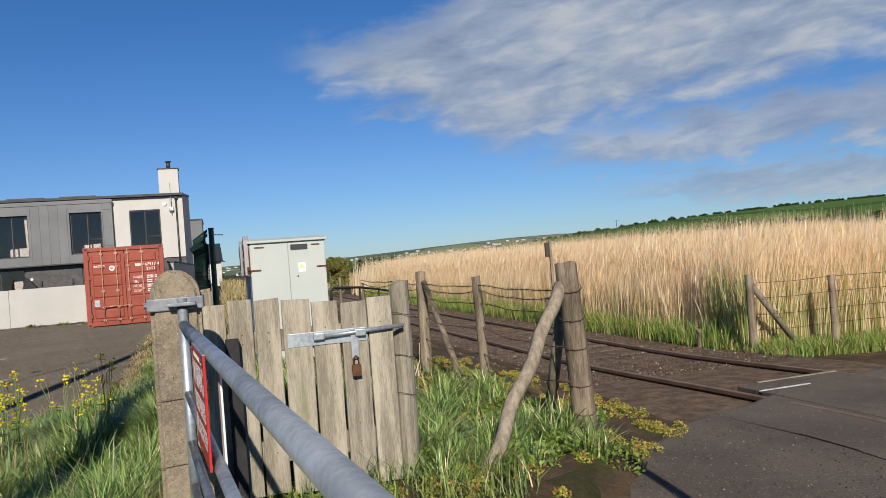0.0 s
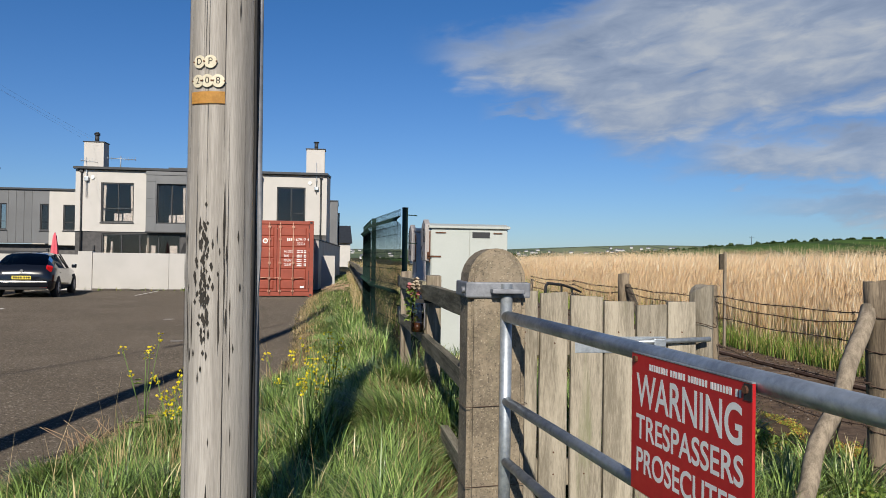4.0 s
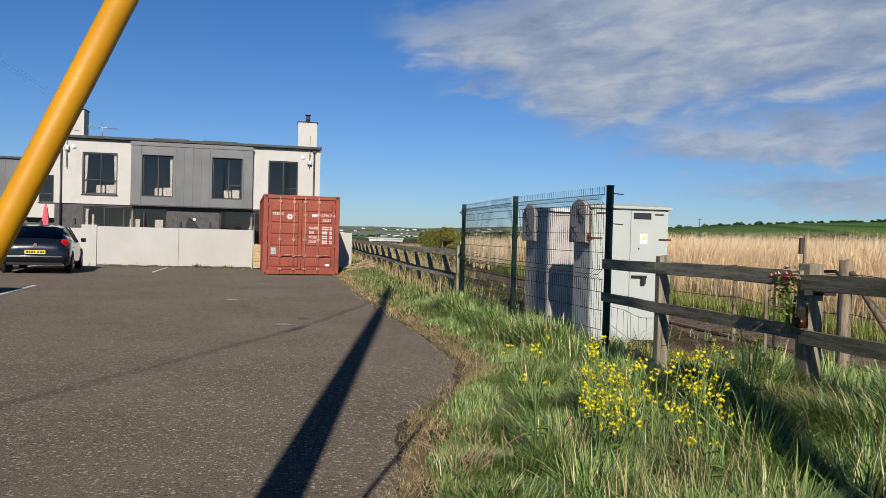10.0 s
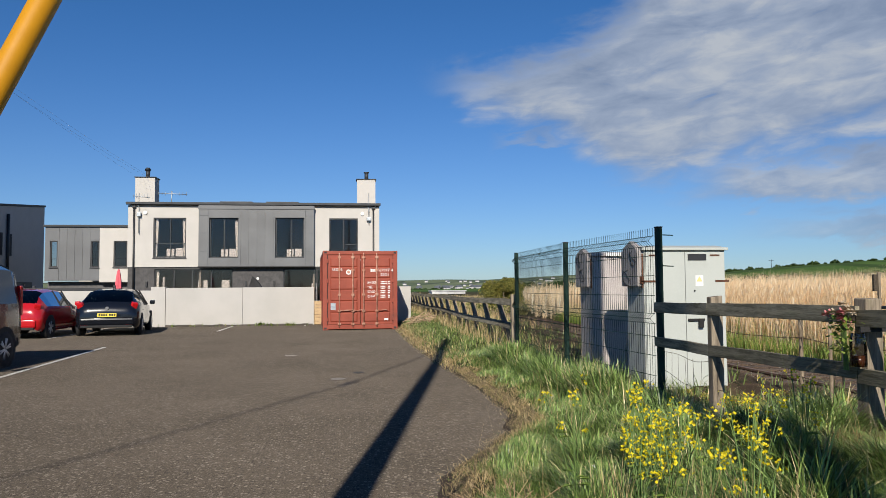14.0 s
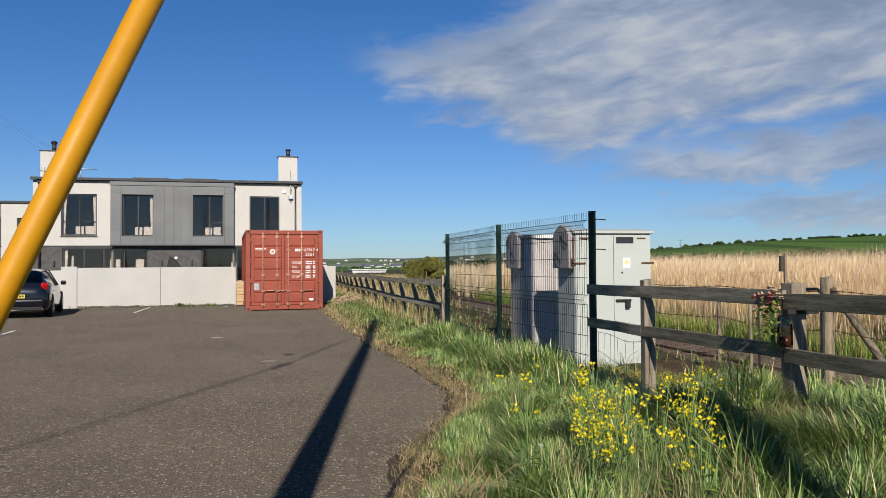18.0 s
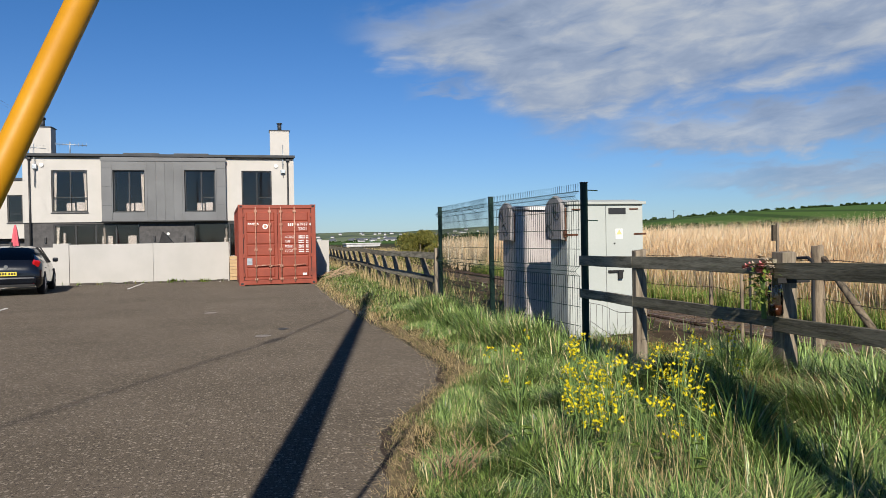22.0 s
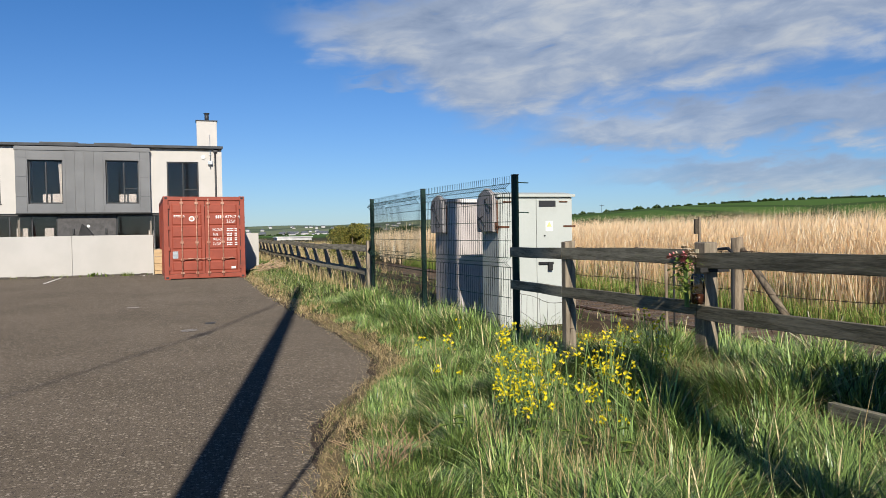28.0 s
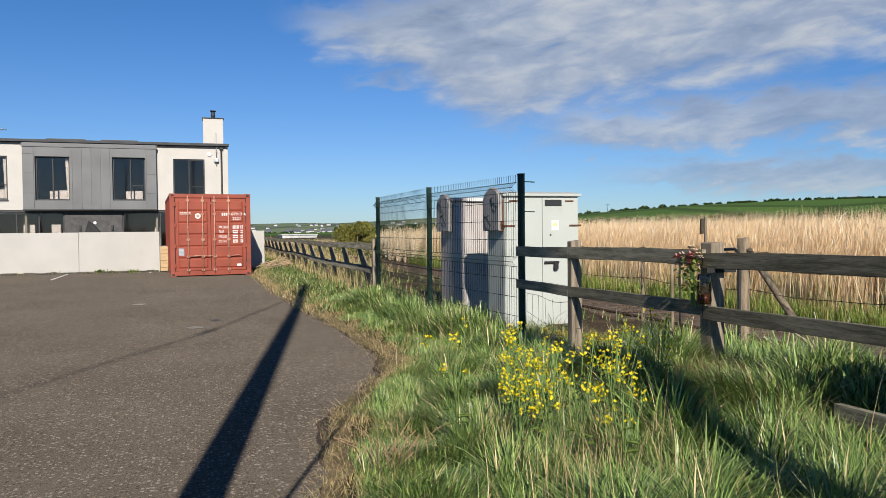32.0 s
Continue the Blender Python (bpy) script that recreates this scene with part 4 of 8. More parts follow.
def house(x, y, label, drapes=False):
    """Two-storey flat-fronted house pair, 14.3 m wide, front at y=0 of its own frame, x from 0."""
    t = thing("house", x, y, 0, 0, label, "house", "modern houses behind the wall")
    W, D = 14.3, 12.0
    H0, H1 = 6.22, 7.36
    # upper floor, white render
    wins = [(1.40, 3.22, 3.20, 5.50), (11.36, 13.04, 3.20, 5.50)]
    part("front_wall", wall_with_holes(B(), 0.0, 3.97, 2.66, H0, 0.0, 0.34, wins[:1]), RENDER, t)
    part("front_wall", wall_with_holes(B(), 10.5, W, 2.66, H0, 0.0, 0.34, wins[1:]), RENDER, t)
    bm = B()
    for xx in (0.0, W - 0.3):
        v = [bm.verts.new(p) for p in ((xx, 0.34, 0), (xx, D, 0), (xx, D, H1 - 0.02), (xx, 0.34, H0 + 0.04))]
        u = [bm.verts.new(p) for p in ((xx + 0.3, 0.34, 0), (xx + 0.3, D, 0), (xx + 0.3, D, H1 - 0.02), (xx + 0.3, 0.34, H0 + 0.04))]
        bm.faces.new(v[::-1])
        bm.faces.new(u)
        for k in range(4):
            bm.faces.new((v[k], v[(k + 1) % 4], u[(k + 1) % 4], u[k]))
    box(bm, 0.3, W - 0.3, D - 0.3, D, 0, H1 - 0.1)
    pieces("side_wall", bm, RENDER, t)
    bm = B()
    v = [bm.verts.new(p) for p in ((-0.05, -0.22, H0), (W + 0.05, -0.22, H0), (W + 0.05, D + 0.1, H1), (-0.05, D + 0.1, H1))]
    u = [bm.verts.new((p.co.x, p.co.y, p.co.z + 0.13)) for p in v]
    bm.faces.new(v[::-1])
    bm.faces.new(u)
    for k in range(4):
        bm.faces.new((v[k], v[(k + 1) % 4], u[(k + 1) % 4], u[k]))
    roof = part("roof", bm, ROOF, t, "dark grey metal roof edge")
    part("fascia", box(B(), -0.07, W + 0.07, -0.26, -0.222, H0 + 0.02, H0 + 0.16, 0.008), ROOF, roof)
    bm = B()
    for xx in (4.9, 7.6):
        box(bm, xx, xx + 1.9, 1.0, 2.2, H0 + 0.27, H0 + 0.36, 0.01)
    pieces("roof_light", bm, FRAME, roof)
    # clad bay between
    wb = [(4.55, 6.20, 3.16, 5.48), (8.28, 9.94, 3.16, 5.50)]
    bm = wall_with_holes(B(), 3.97, 10.5, 2.70, H0 - 0.03, -0.30, 0.34, wb)
    bay = part("bay", bm, ZINC, t, "grey standing-seam metal cladding")
    standing_seams(bay, [6.32, 6.78, 7.24, 7.70, 8.16], -0.30, 2.72, H0 - 0.25, 6.24, 8.24)
    bm = B()
    for a in (4.5, 10.0):
        box(bm, a - 0.006, a + 0.006, -0.312, -0.30, 2.72, H0 - 0.25)
    for zz in (H0 - 0.62, 3.55, 4.6):
        box(bm, 3.98, 4.50, -0.310, -0.30, zz - 0.006, zz + 0.006)
        box(bm, 10.0, 10.49, -0.310, -0.30, zz - 0.006, zz + 0.006)
    pieces("panel_joint", bm, ROOF, bay)
    part("bay_trim", box(B(), 3.93, 10.54, -0.34, -0.30, H0 - 0.24, H0 - 0.06, 0.005), ZINC, bay)
    part("bay_base", box(B(), 3.95, 10.52, -0.33, 0.0, 2.63, 2.70, 0.005), FRAME, bay)
    # ground floor: charcoal brick piers and wide glazing
    gf = [(1.45, 5.85, 0.15, 2.55), (8.70, 12.6, 0.15, 2.55)]
    part("brick_wall", wall_with_holes(B(), 0.0, W, 0.0, 2.66, 0.08, 0.34, gf), BRICK, t, "charcoal brick ground floor")
    window(t, *wins[0], 0.0, (0.52,), None if drapes else (0.04, 0.96, 0.35), True, curtains="lr", clutter=True, drapes=drapes, bar=0.02)
    window(t, *wins[1], 0.0, (0.62,) if drapes else (0.5,), None if drapes else (0.5, 0.96, 0.33), True, curtains="lr" if drapes else "", drapes=drapes, bar=0.024)
    window(t, *wb[0], -0.18, (0.5,), None, True, curtains="r", clutter=True, bar=0.028)
    window(t, *wb[1], -0.18, (0.6,) if drapes else (0.54,), None if drapes else (0.54, 0.96, 0.35), True, curtains="lr" if drapes else "", clutter=not drapes, drapes=drapes, bar=0.024)
    window(t, *gf[0], 0.08, (0.25, 0.48, 0.72), None, False, curtains="l", clutter=False)
    window(t, *gf[1], 0.08, (0.5, 0.78), None, False, curtains="", clutter=True)
    # chimneys
    for cx in (-0.05, 12.95):
        ch = part("chimney", box(B(), cx + 0.04, cx + 1.16, 1.3, 2.3, H0 + 0.1, 8.00, 0.01), RENDER, t, "white rendered chimney")
        part("chimney_cap", box(B(), cx - 0.01, cx + 1.21, 1.25, 2.35, 8.00, 8.05, 0.01), ROOF, ch)
        bm = rod(B(), (cx + 0.62, 1.8, 8.05), (cx + 0.62, 1.8, 8.48), 0.12, seg=16)
        rod(bm, (cx + 0.62, 1.8, 8.48), (cx + 0.62, 1.8, 8.53), 0.17, seg=16)
        if cx < 0:
            rod(bm, (cx + 0.62, 1.8, 8.56), (cx + 0.62, 1.8, 8.60), 0.17, seg=16)
            rod(bm, (cx + 0.62, 1.8, 8.60), (cx + 0.62, 1.8, 8.66), 0.11, seg=16)
        part("flue_pot", bm, ROOF, ch)
    # rainwater pipes, alarm boxes, brackets
    for px in (0.34, W - 0.35):
        bm = rod(B(), (px, -0.06, 0.0), (px, -0.06, H0), 0.05, seg=8)
        box(bm, px - 0.1, px + 0.1, -0.14, 0.0, H0 - 0.16, H0 - 0.02, 0.01)
        part("drainpipe", bm, FRAME, t)
    for px in (0.95, W - 1.0):
        rod(bm := B(), (px, -0.07, 5.78), (px, 0.0, 5.78), 0.11, seg=16)
        part("alarm_box", bm, WHITE, t, "small white alarm box")
    bm = rod(B(), (W - 0.62, -0.12, 5.15), (W - 0.62, -0.12, 7.0), 0.022, seg=6)
    box(bm, W - 0.75, W - 0.5, -0.2, 0.0, 5.35, 5.55, 0.02)
    box(bm, W - 0.66, W - 0.58, -0.13, 0.0, 5.9, 5.96)
    part("aerial_bracket", bm, GALV, t)
    bm = rod(B(), (0.62, -0.12, 4.6), (0.62, -0.12, 6.9), 0.022, seg=6)
    box(bm, 0.52, 0.74, -0.2, 0.0, 5.55, 5.8, 0.02)
    rod(bm, (0.30, -0.2, 6.72), (1.25, -0.2, 6.62), 0.018, seg=6)
    for k in range(6):
        rod(bm, (0.35 + 0.15 * k, -0.2, 6.60), (0.35 + 0.15 * k, -0.2, 6.84), 0.009, seg=5)
    part("aerial_bracket", bm, GALV, t)
    bm = rod(B(), (2.0, 1.6, 6.4), (2.0, 1.6, 7.25), 0.03, seg=6)
    rod(bm, (1.2, 1.6, 7.12), (2.9, 1.6, 7.05), 0.022, seg=6)
    for k in range(9):
        rod(bm, (1.25 + 0.2 * k, 1.6, 6.98), (1.25 + 0.2 * k, 1.6, 7.2), 0.010, seg=5)
    part("tv_aerial", bm, GALV, t)
    # lamps on the brick, and the open leaf of the patio door
    for px in (1.05, 6.6, 8.2):
        part("wall_lamp", box(B(), px - 0.05, px + 0.05, -0.02, 0.08, 1.55, 1.85, 0.01), FRAME, t)
    for px, ww, hh in ((1.75, 0.12, 2.1), (3.75, 0.55, 1.9), (4.35, 0.5, 1.35), (5.1, 0.45, 1.9), (10.3, 0.3, 1.7), (11.2, 0.9, 1.55)):
        part("room_unit", box(B(), px, px + ww, 0.75, 0.95, 0.10, hh, 0.02), LINEN, t, "pale furniture behind the glazing")
    part("room_wall", box(B(), 0.34, W - 0.34, 4.0, 4.1, 0.0, H0), ROOM, t)
    for xx in (3.9, 7.1, 10.4):
        part("room_wall", box(B(), xx, xx + 0.1, 0.36, 4.0, 0.0, H0 - 0.02), ROOM, t)
    part("floor_plate", box(B(), 0.34, W - 0.34, 0.36, D - 0.35, 2.58, 2.66), BOARDS, t)
    part("ground_slab", box(B(), 0.34, W - 0.34, 0.36, D - 0.35, 0.02, 0.10), BOARDS, t)
    return t


def annex(x, y):
    t = thing("rear_wing", x, y, 0, 0, "grey clad and white two-storey rear wing with narrow windows", "house wing")
    W = 4.85
    wins = [(0.28, 0.72, 2.76, 4.36), (2.62, 3.12, 2.74, 4.36)]
    part("clad_wall", wall_with_holes(B(), 0, 3.14, 1.95, 5.2, 0, 0.35, wins), ZINC, t, "grey standing-seam cladding")
    standing_seams(t, [0.8, 1.25, 1.7, 2.15], 0.0, 1.97, 5.15, 0.74, 2.6)
    w3 = [(3.95, 4.75, 2.76, 4.34)]
    part("white_wall", wall_with_holes(B(), 3.14, W, 1.85, 5.2, 0, 0.35, w3), RENDER, t)
    for w in wins + w3:
        window(t, *w, 0.0, (), (0.0, 1.0, 0.32), True)
    part("roof", box(B(), -0.1, W, -0.12, 6.0, 5.2, 5.32, 0.01), ROOF, t)
    part("ground_floor", box(B(), 0.0, W, 0.5, 0.9, 0.0, 1.9), BRICK, t, "dark recessed ground floor")
    part("back_wall", box(B(), 0.0, W, 5.6, 5.9, 0.0, 5.2), RENDER, t)
    return t


def side_wing():
    """Grey clad rear block past the house's gable, and the grey garden wall that runs back to it."""
    t = thing("rear_block", -8.2, 86.0, 0, 0, "grey clad block far behind the white house", "house")
    part("clad_wall", box(B(), 0, 10.05, 0, 8.0, 0, 7.8), ZINC, t, "grey standing-seam cladding")
    for k in range(18):
        part("seam", box(B(), 0.3 + 0.55 * k, 0.33 + 0.55 * k, -0.04, -0.002, 0, 7.78), ZINC, t)
    part("roof", box(B(), -0.05, 10.12, -0.06, 8.1, 7.802, 7.95, 0.01), ROOF, t)
    part("downpipe", rod(B(), (10.2, 1.9, 0), (10.2, 1.9, 6.6), 0.09, seg=8), FRAME, t)
    w = thing("garden_wall", 1.50, 30.2, 0, -2.3, "grey rendered garden wall beside the house", "wall")
    part("wall_face", box(B(), -0.2, 0.0, 0, 20.0, 0, 2.06, 0.01), CABG, w)
    part("coping", box(B(), -0.24, 0.04, -0.03, 20.02, 2.062, 2.12, 0.01), ROOF, w)


def boundary_wall():
    t = thing("boundary_wall", 0, 28.05, 0, 0, "white painted rendered block wall with stained base", "wall", kind="structure")
    part("wall_panel", box(B(), -6.76, -4.02, 0.0, 0.22, 0.0, 1.415, 0.012), WALLW, t)
    part("wall_panel", box(B(), -4.014, -1.42, 0.0, 0.22, 0.0, 1.42, 0.012), WALLW, t)
    part("wall_panel", box(B(), -26.0, -7.27, 0.06, 0.28, 0.0, 1.33, 0.012), WALLW, t)
    part("wall_pier", box(B(), -7.27, -6.765, -0.04, 0.30, 0.0, 1.46, 0.012), WALLW, t)
    part("wall_panel", box(B(), 1.68, 2.2, 0.0, 0.22, 0.0, 1.42, 0.012), WALLW, t)
    st = mat("footing_stone", (0.10, 0.085, 0.07), (0.05, 0.045, 0.04), 0.9, 0, 9.0, 60.0, 0.6, random=0.3)
    r = random.Random(12)
    x = -6.75
    while x < -1.5:
        w = r.uniform(0.16, 0.30)
        part("footing_stone", box(B(), x, x + w - 0.004, -0.03 - r.uniform(0, 0.02), -0.002, 0.0, r.uniform(0.05, 0.085), 0.012), st, t)
        x += w


build_ground()
build_asphalt()
build_crossing()
build_track()
boundary_wall()
container(-0.93, 24.40)
house(-12.8, 43.92, "white rendered modern house with grey clad bay and dark windows")
house(-36.4, 43.92, "white rendered modern house pair with grey bay beside the car park", True)
annex(-18.45, 46.92)
side_wing()


# ---- fences ----
def timber_post(name, x, y, z0, z1, w, d, label, mat_=None, lean=(0, 0), rz=0, group=""):
    t = thing(name, x, y, 0, rz, label, "fence post", group)
    bm = B()
    if mat_ is None:
        for k in range(5):
            za, zb = z0 + (z1 - z0) * k / 5, z0 + (z1 - z0) * (k + 1) / 5
            rod(bm, (0, 0, za), (0, 0, zb), w * (0.56 - 0.014 * k), w * (0.56 - 0.014 * (k + 1)), 12, k in (0, 4))
        bmesh.ops.remove_doubles(bm, verts=bm.verts, dist=0.0005)
    else:
        box(bm, -w / 2, w / 2, -d / 2, d / 2, z0, z1, 0.008)
    for v in bm.verts:
        k = (v.co.z - z0) / (z1 - z0)
        v.co.x += lean[0] * k + 0.006 * noise.noise((v.co.x * 9, y, v.co.z * 4))
        v.co.y += lean[1] * k
        if k > 0.5:
            v.co.z += 0.025 * noise.noise((v.co.x * 14, v.co.y * 14, y))
    part("post", bm, mat_ or WOODB, t)
    return t


def timber_rail(t, p, q, h=0.10, d=0.045, name="rail", tilt=0.0):
    p, q = Vector(p), Vector(q)
    n = 6
    bm = B()
    rings = []
    for k in range(n + 1):
        c = p.lerp(q, k / n)
        c.z += 0.006 * noise.noise((c.y * 1.7, 4.0, c.z * 3))
        rings.append([bm.verts.new(c + Vector((a * d / 2 + tilt * b * h / 2, 0, b * h / 2))) for a, b in ((-1, -0.92), (-0.85, -1), (1, -1), (1, 0.95), (0.9, 1), (-1, 1))])
    for a, b in zip(rings, rings[1:]):
        for k in range(6):
            bm.faces.new((a[k], a[(k + 1) % 6], b[(k + 1) % 6], b[k]))
    bm.faces.new(rings[0])
    bm.faces.new(rings[-1][::-1])
    bmesh.ops.recalc_face_normals(bm, faces=bm.faces)
    part(name, bm, WOODF, t)


def near_rail_fence():
    t = thing("rail_fence", 0, 0, 0, 0, "dark weathered post-and-rail timber fence in long grass", "fence")
    for px, y, z1, w in ((3.065, 4.01, 1.264, 0.105), (3.03, 5.80, 1.256, 0.078)):
        bm = box(B(), px, px + 0.10, y - w / 2, y + w / 2, 0.0, z1, 0.008)
        for v in bm.verts:
            v.co.z += 0.012 * noise.noise((v.co.x * 12, v.co.y * 12, 3.0)) * (v.co.z > 1)
        part("post", bm, WOODP, t)
    ends = (((3.03, 1.70, 1.184), (3.058, 4.005, 1.148)), ((3.060, 4.013, 1.172), (3.045, 5.815, 1.152)), ((3.045, 5.822, 1.151), (3.118, 7.09, 1.134)))
    for (xa, ya, za), (xb, yb, zb) in ends:
        for dz, h in ((0.0, 0.100), (-0.336, 0.088)):
            timber_rail(t, (xa, ya, za + dz), (xb, yb, zb + dz), h)
    timber_rail(t, (3.06, 1.72, 0.42), (3.06, 2.97, 0.41), 0.09)


def stock_netting():
    """Loose wire netting below the rails beside the mesh fence."""
    t = thing("stock_netting", 3.06, 0, 0, 0, "thin sagging wire netting below the fence rails", "netting")
    bm = B()
    for z, s in ((0.72, 0.03), (0.52, 0.06), (0.33, 0.05), (0.16, 0.03)):
        tube(bm, [(0.12 * u, 5.66 + 1.44 * u, z - s * 4 * u * (1 - u) + 0.012 * math.sin(11 * u + z * 9)) for u in [k / 10 for k in range(11)]], 0.0022, 4)
    for k in range(8):
        u = (k + 0.5) / 8
        tube(bm, [(0.12 * u, 5.66 + 1.44 * u + 0.015 * math.sin(5 * z + k), z) for z in (0.05, 0.25, 0.45, 0.7)], 0.0018, 4)
    pieces("wire", bm, WIRE, t)


def far_rail_fence():
    """The older fence further along, its posts leaning."""
    t = thing("rail_fence", 0, 0, 0, 0, "old leaning post-and-rail timber fence along the verge", "fence")
    ys = [13.0 + 1.78 * k for k in range(22)]
    for k, y in enumerate(ys):
        # the whole run leans over towards the car park
        lean, top = (0.0, 1.22) if k == 0 else (0.16 + 0.05 * math.sin(k * 1.7), 1.10 + 0.04 * math.sin(k * 2.3))
        px = FENCE_X + 0.03 - 0.11 * (k == 0)
        bm = box(B(), px, px + 0.10, y - 0.05, y + 0.05, -0.1, top, 0.006)
        for v in bm.verts:
            v.co.x += lean * (0.9 - v.co.z)
            v.co.y -= (0.30 + 0.12 * math.sin(k * 2.9)) * (1.1 - v.co.z) * (k > 0)
        part("post", bm, WOODP, t)
        if k:
            za, zb = 1.06 + 0.02 * math.sin(k), 1.06 + 0.02 * math.sin(k + 1)
            for dz, h in ((0.0, 0.115), (0.45, 0.105)):
                timber_rail(t, (FENCE_X - 0.02 + 0.16 * dz, ys[k - 1] - 0.05, za - dz), (FENCE_X - 0.02 + 0.16 * dz, y + 0.05, zb - dz), h, 0.05, tilt=0.6)
            if k < 3:
                timber_rail(t, (FENCE_X + 0.05, ys[k - 1] - 0.05, za - 0.82), (FENCE_X + 0.05, y + 0.05, zb - 0.84), 0.11, 0.05)


def mesh_fence():
    t = thing("mesh_fence", 0, 0, 0, 0, "dark green welded mesh fence panels on steel posts", "fence")
    posts = ((3.14, 7.12, 1.93), (2.90, 9.62, 1.93), (2.87, 12.55, 1.93))
    for x, y, z in posts:
        p = part("post", box(B(), x, x + 0.06, y - 0.03, y + 0.03, 0.0, z, 0.006), GREEN, t)
        part("post_cap", box(B(), x - 0.003, x + 0.063, y - 0.033, y + 0.033, z, z + 0.012, 0.003), BLACK, p)
        if y < 8:
            for zz in (1.86, 1.55):
                part("wire_end", rod(B(), (x + 0.03, y, zz), (x + 0.16, y - 0.05, zz - 0.01), 0.006, seg=5), GREEN, p)
    folds = (0.20, 1.02, 1.80)

    def depth(z):
        return sum(0.05 * max(0.0, 1 - abs(z - f) / 0.045) for f in folds)

    zs = [0.02]
    for f in folds:
        zs += [f - 0.05, f, f + 0.05]
    zs += [1.93]
    me = mesh_of("upright_wire", tube(B(), [(-0.012 - depth(z), 0, z) for z in zs], 0.0031, 4), GREEN)
    for (xa, ya, _), (xb, yb, _) in zip(posts, posts[1:]):
        n = int((yb - ya - 0.08) / 0.05)
        for k in range(n + 1):
            u = (0.04 + (yb - ya - 0.08) * k / n) / (yb - ya)
            ob = new("upright_wire", me)
            ob.location = (xa + (xb - xa) * u, ya + (yb - ya) * u, 0)
            ob.parent = t
        for z in (0.05, 0.15, 0.20, 0.25, 0.45, 0.65, 0.84, 0.97, 1.02, 1.07, 1.25, 1.45, 1.65, 1.75, 1.80, 1.85):
            d = 0.014 + depth(z)
            part("cross_wire", rod(B(), (xa - d, ya + 0.02, z), (xb - d, yb - 0.02, z), 0.0034, seg=5), GREEN, t)


def back_fence():
    """Rough post and barbed wire fence beside the track."""
    X = 5.5
    g = "posts of the barbed wire fence"
    t = timber_post("straining_post", 5.62, 2.80, 0.0, 1.28, 0.15, 0.14, "split grey straining post wound with barbed wire", group=g, lean=(-0.085, -0.03))
    part("strut", tube(B(), [(-0.13 - 0.87 * u + 0.014 * math.sin(17 * u), -0.03 - 0.57 * u + 0.012 * math.sin(11 * u + 1), 1.13 - 1.07 * u) for u in [k / 14 for k in range(15)]], 0.046, 10), WOODP, t)
    part("back_strut", rod(B(), (-0.06, 0.5, 0.1), (-0.05, 0.12, 1.05), 0.045, 0.04, 9), WOODP, t)
    t2 = timber_post("fence_post", 5.57, 4.69, 0.0, 1.18, 0.085, 0.08, "thin weathered round fence post", group=g, lean=(-0.02, 0.03))
    t3 = timber_post("fence_post", 5.50, 6.55, 0.0, 1.245, 0.125, 0.125, "round fence post with a diagonal strut", group=g)
    part("strut", rod(B(), (0.02, -0.05, 1.12), (0.12, -0.95, 0.05), 0.035, 0.04, 8), WOODB, t3)
    for k, y in enumerate((8.6, 10.9, 13.4)):
        timber_post("fence_post", 5.6, y, 0.0, 0.95 + 0.1 * k, 0.05, 0.05, "thin leaning fence stake", group=g, lean=(0.03, 0.05))
    for x, y, z1 in ((4.29, 6.1, 0.92),):
        timber_post("fence_stake", x, y, 0.0, z1 + 0.1, 0.03, 0.03, "thin grey stake behind the fence", group=g, lean=(0.02, 0.03))
    # sagging wires with barbs
    posts = [(5.50, 2.76), (5.56, 4.69), (5.50, 6.5), (5.6, 8.6), (5.6, 10.9)]
    for z, sag in ((1.10, 0.02), (1.05, 0.045), (0.93, 0.02), (0.70, 0.04), (0.45, 0.05), (0.22, 0.05)):
        w = thing("barbed_wire", 0, 0, 0, 0, "rusty sagging barbed wire strung between posts", "wire", "fence wires")
        bm = B()
        pts = []
        for (xa, ya), (xb, yb) in zip(posts, posts[1:]):
            for k in range(9):
                u = k / 8
                pts.append((xa + (xb - xa) * u + 0.01 * math.sin(9 * u + z * 7), ya + (yb - ya) * u, z - sag * 4 * u * (1 - u) + 0.005 * math.sin(13 * u + z * 31)))
        tube(bm, pts, 0.0035, 4)
        part("strand", bm, WIRE, w)
        bm = B()
        for i in range(0, len(pts) - 1):
            for q in (0.25, 0.75):
                c = Vector(pts[i]).lerp(Vector(pts[i + 1]), q)
                rod(bm, c + Vector((-0.014, 0, -0.012)), c + Vector((0.014, 0, 0.012)), 0.0022, seg=3)
                rod(bm, c + Vector((0.01, 0.0, -0.014)), c + Vector((-0.01, 0.0, 0.014)), 0.0022, seg=3)
        tagged(part("barb", bm, WIRE, w), kind="stuff")
    wind = B()
    for z in (1.06, 0.86, 0.66, 0.40, 0.2):
        pts = [(0.090 * math.cos(a) - 0.066 * z, 0.088 * math.sin(a) - 0.023 * z, z + 0.03 * math.sin(a) + 0.01 * a) for a in [0.7 * k for k in range(11)]]
        tube(wind, pts, 0.0035, 4)
    pieces("wire_winding", wind, WIRE, t)
    # far side of the line
    a = timber_post("fence_post", 11.16, 7.81, -0.55, 0.76, 0.12, 0.12, "grey corner post with a strut across the track", group=g)
    part("strut", rod(B(), (0.05, 0.0, 0.58), (1.05, 0.2, -0.52), 0.05, 0.05, 8), WOODP, a)
    timber_post("fence_post", 12.62, 7.66, -0.55, 0.64, 0.11, 0.11, "dark grey fence post across the track", group=g)
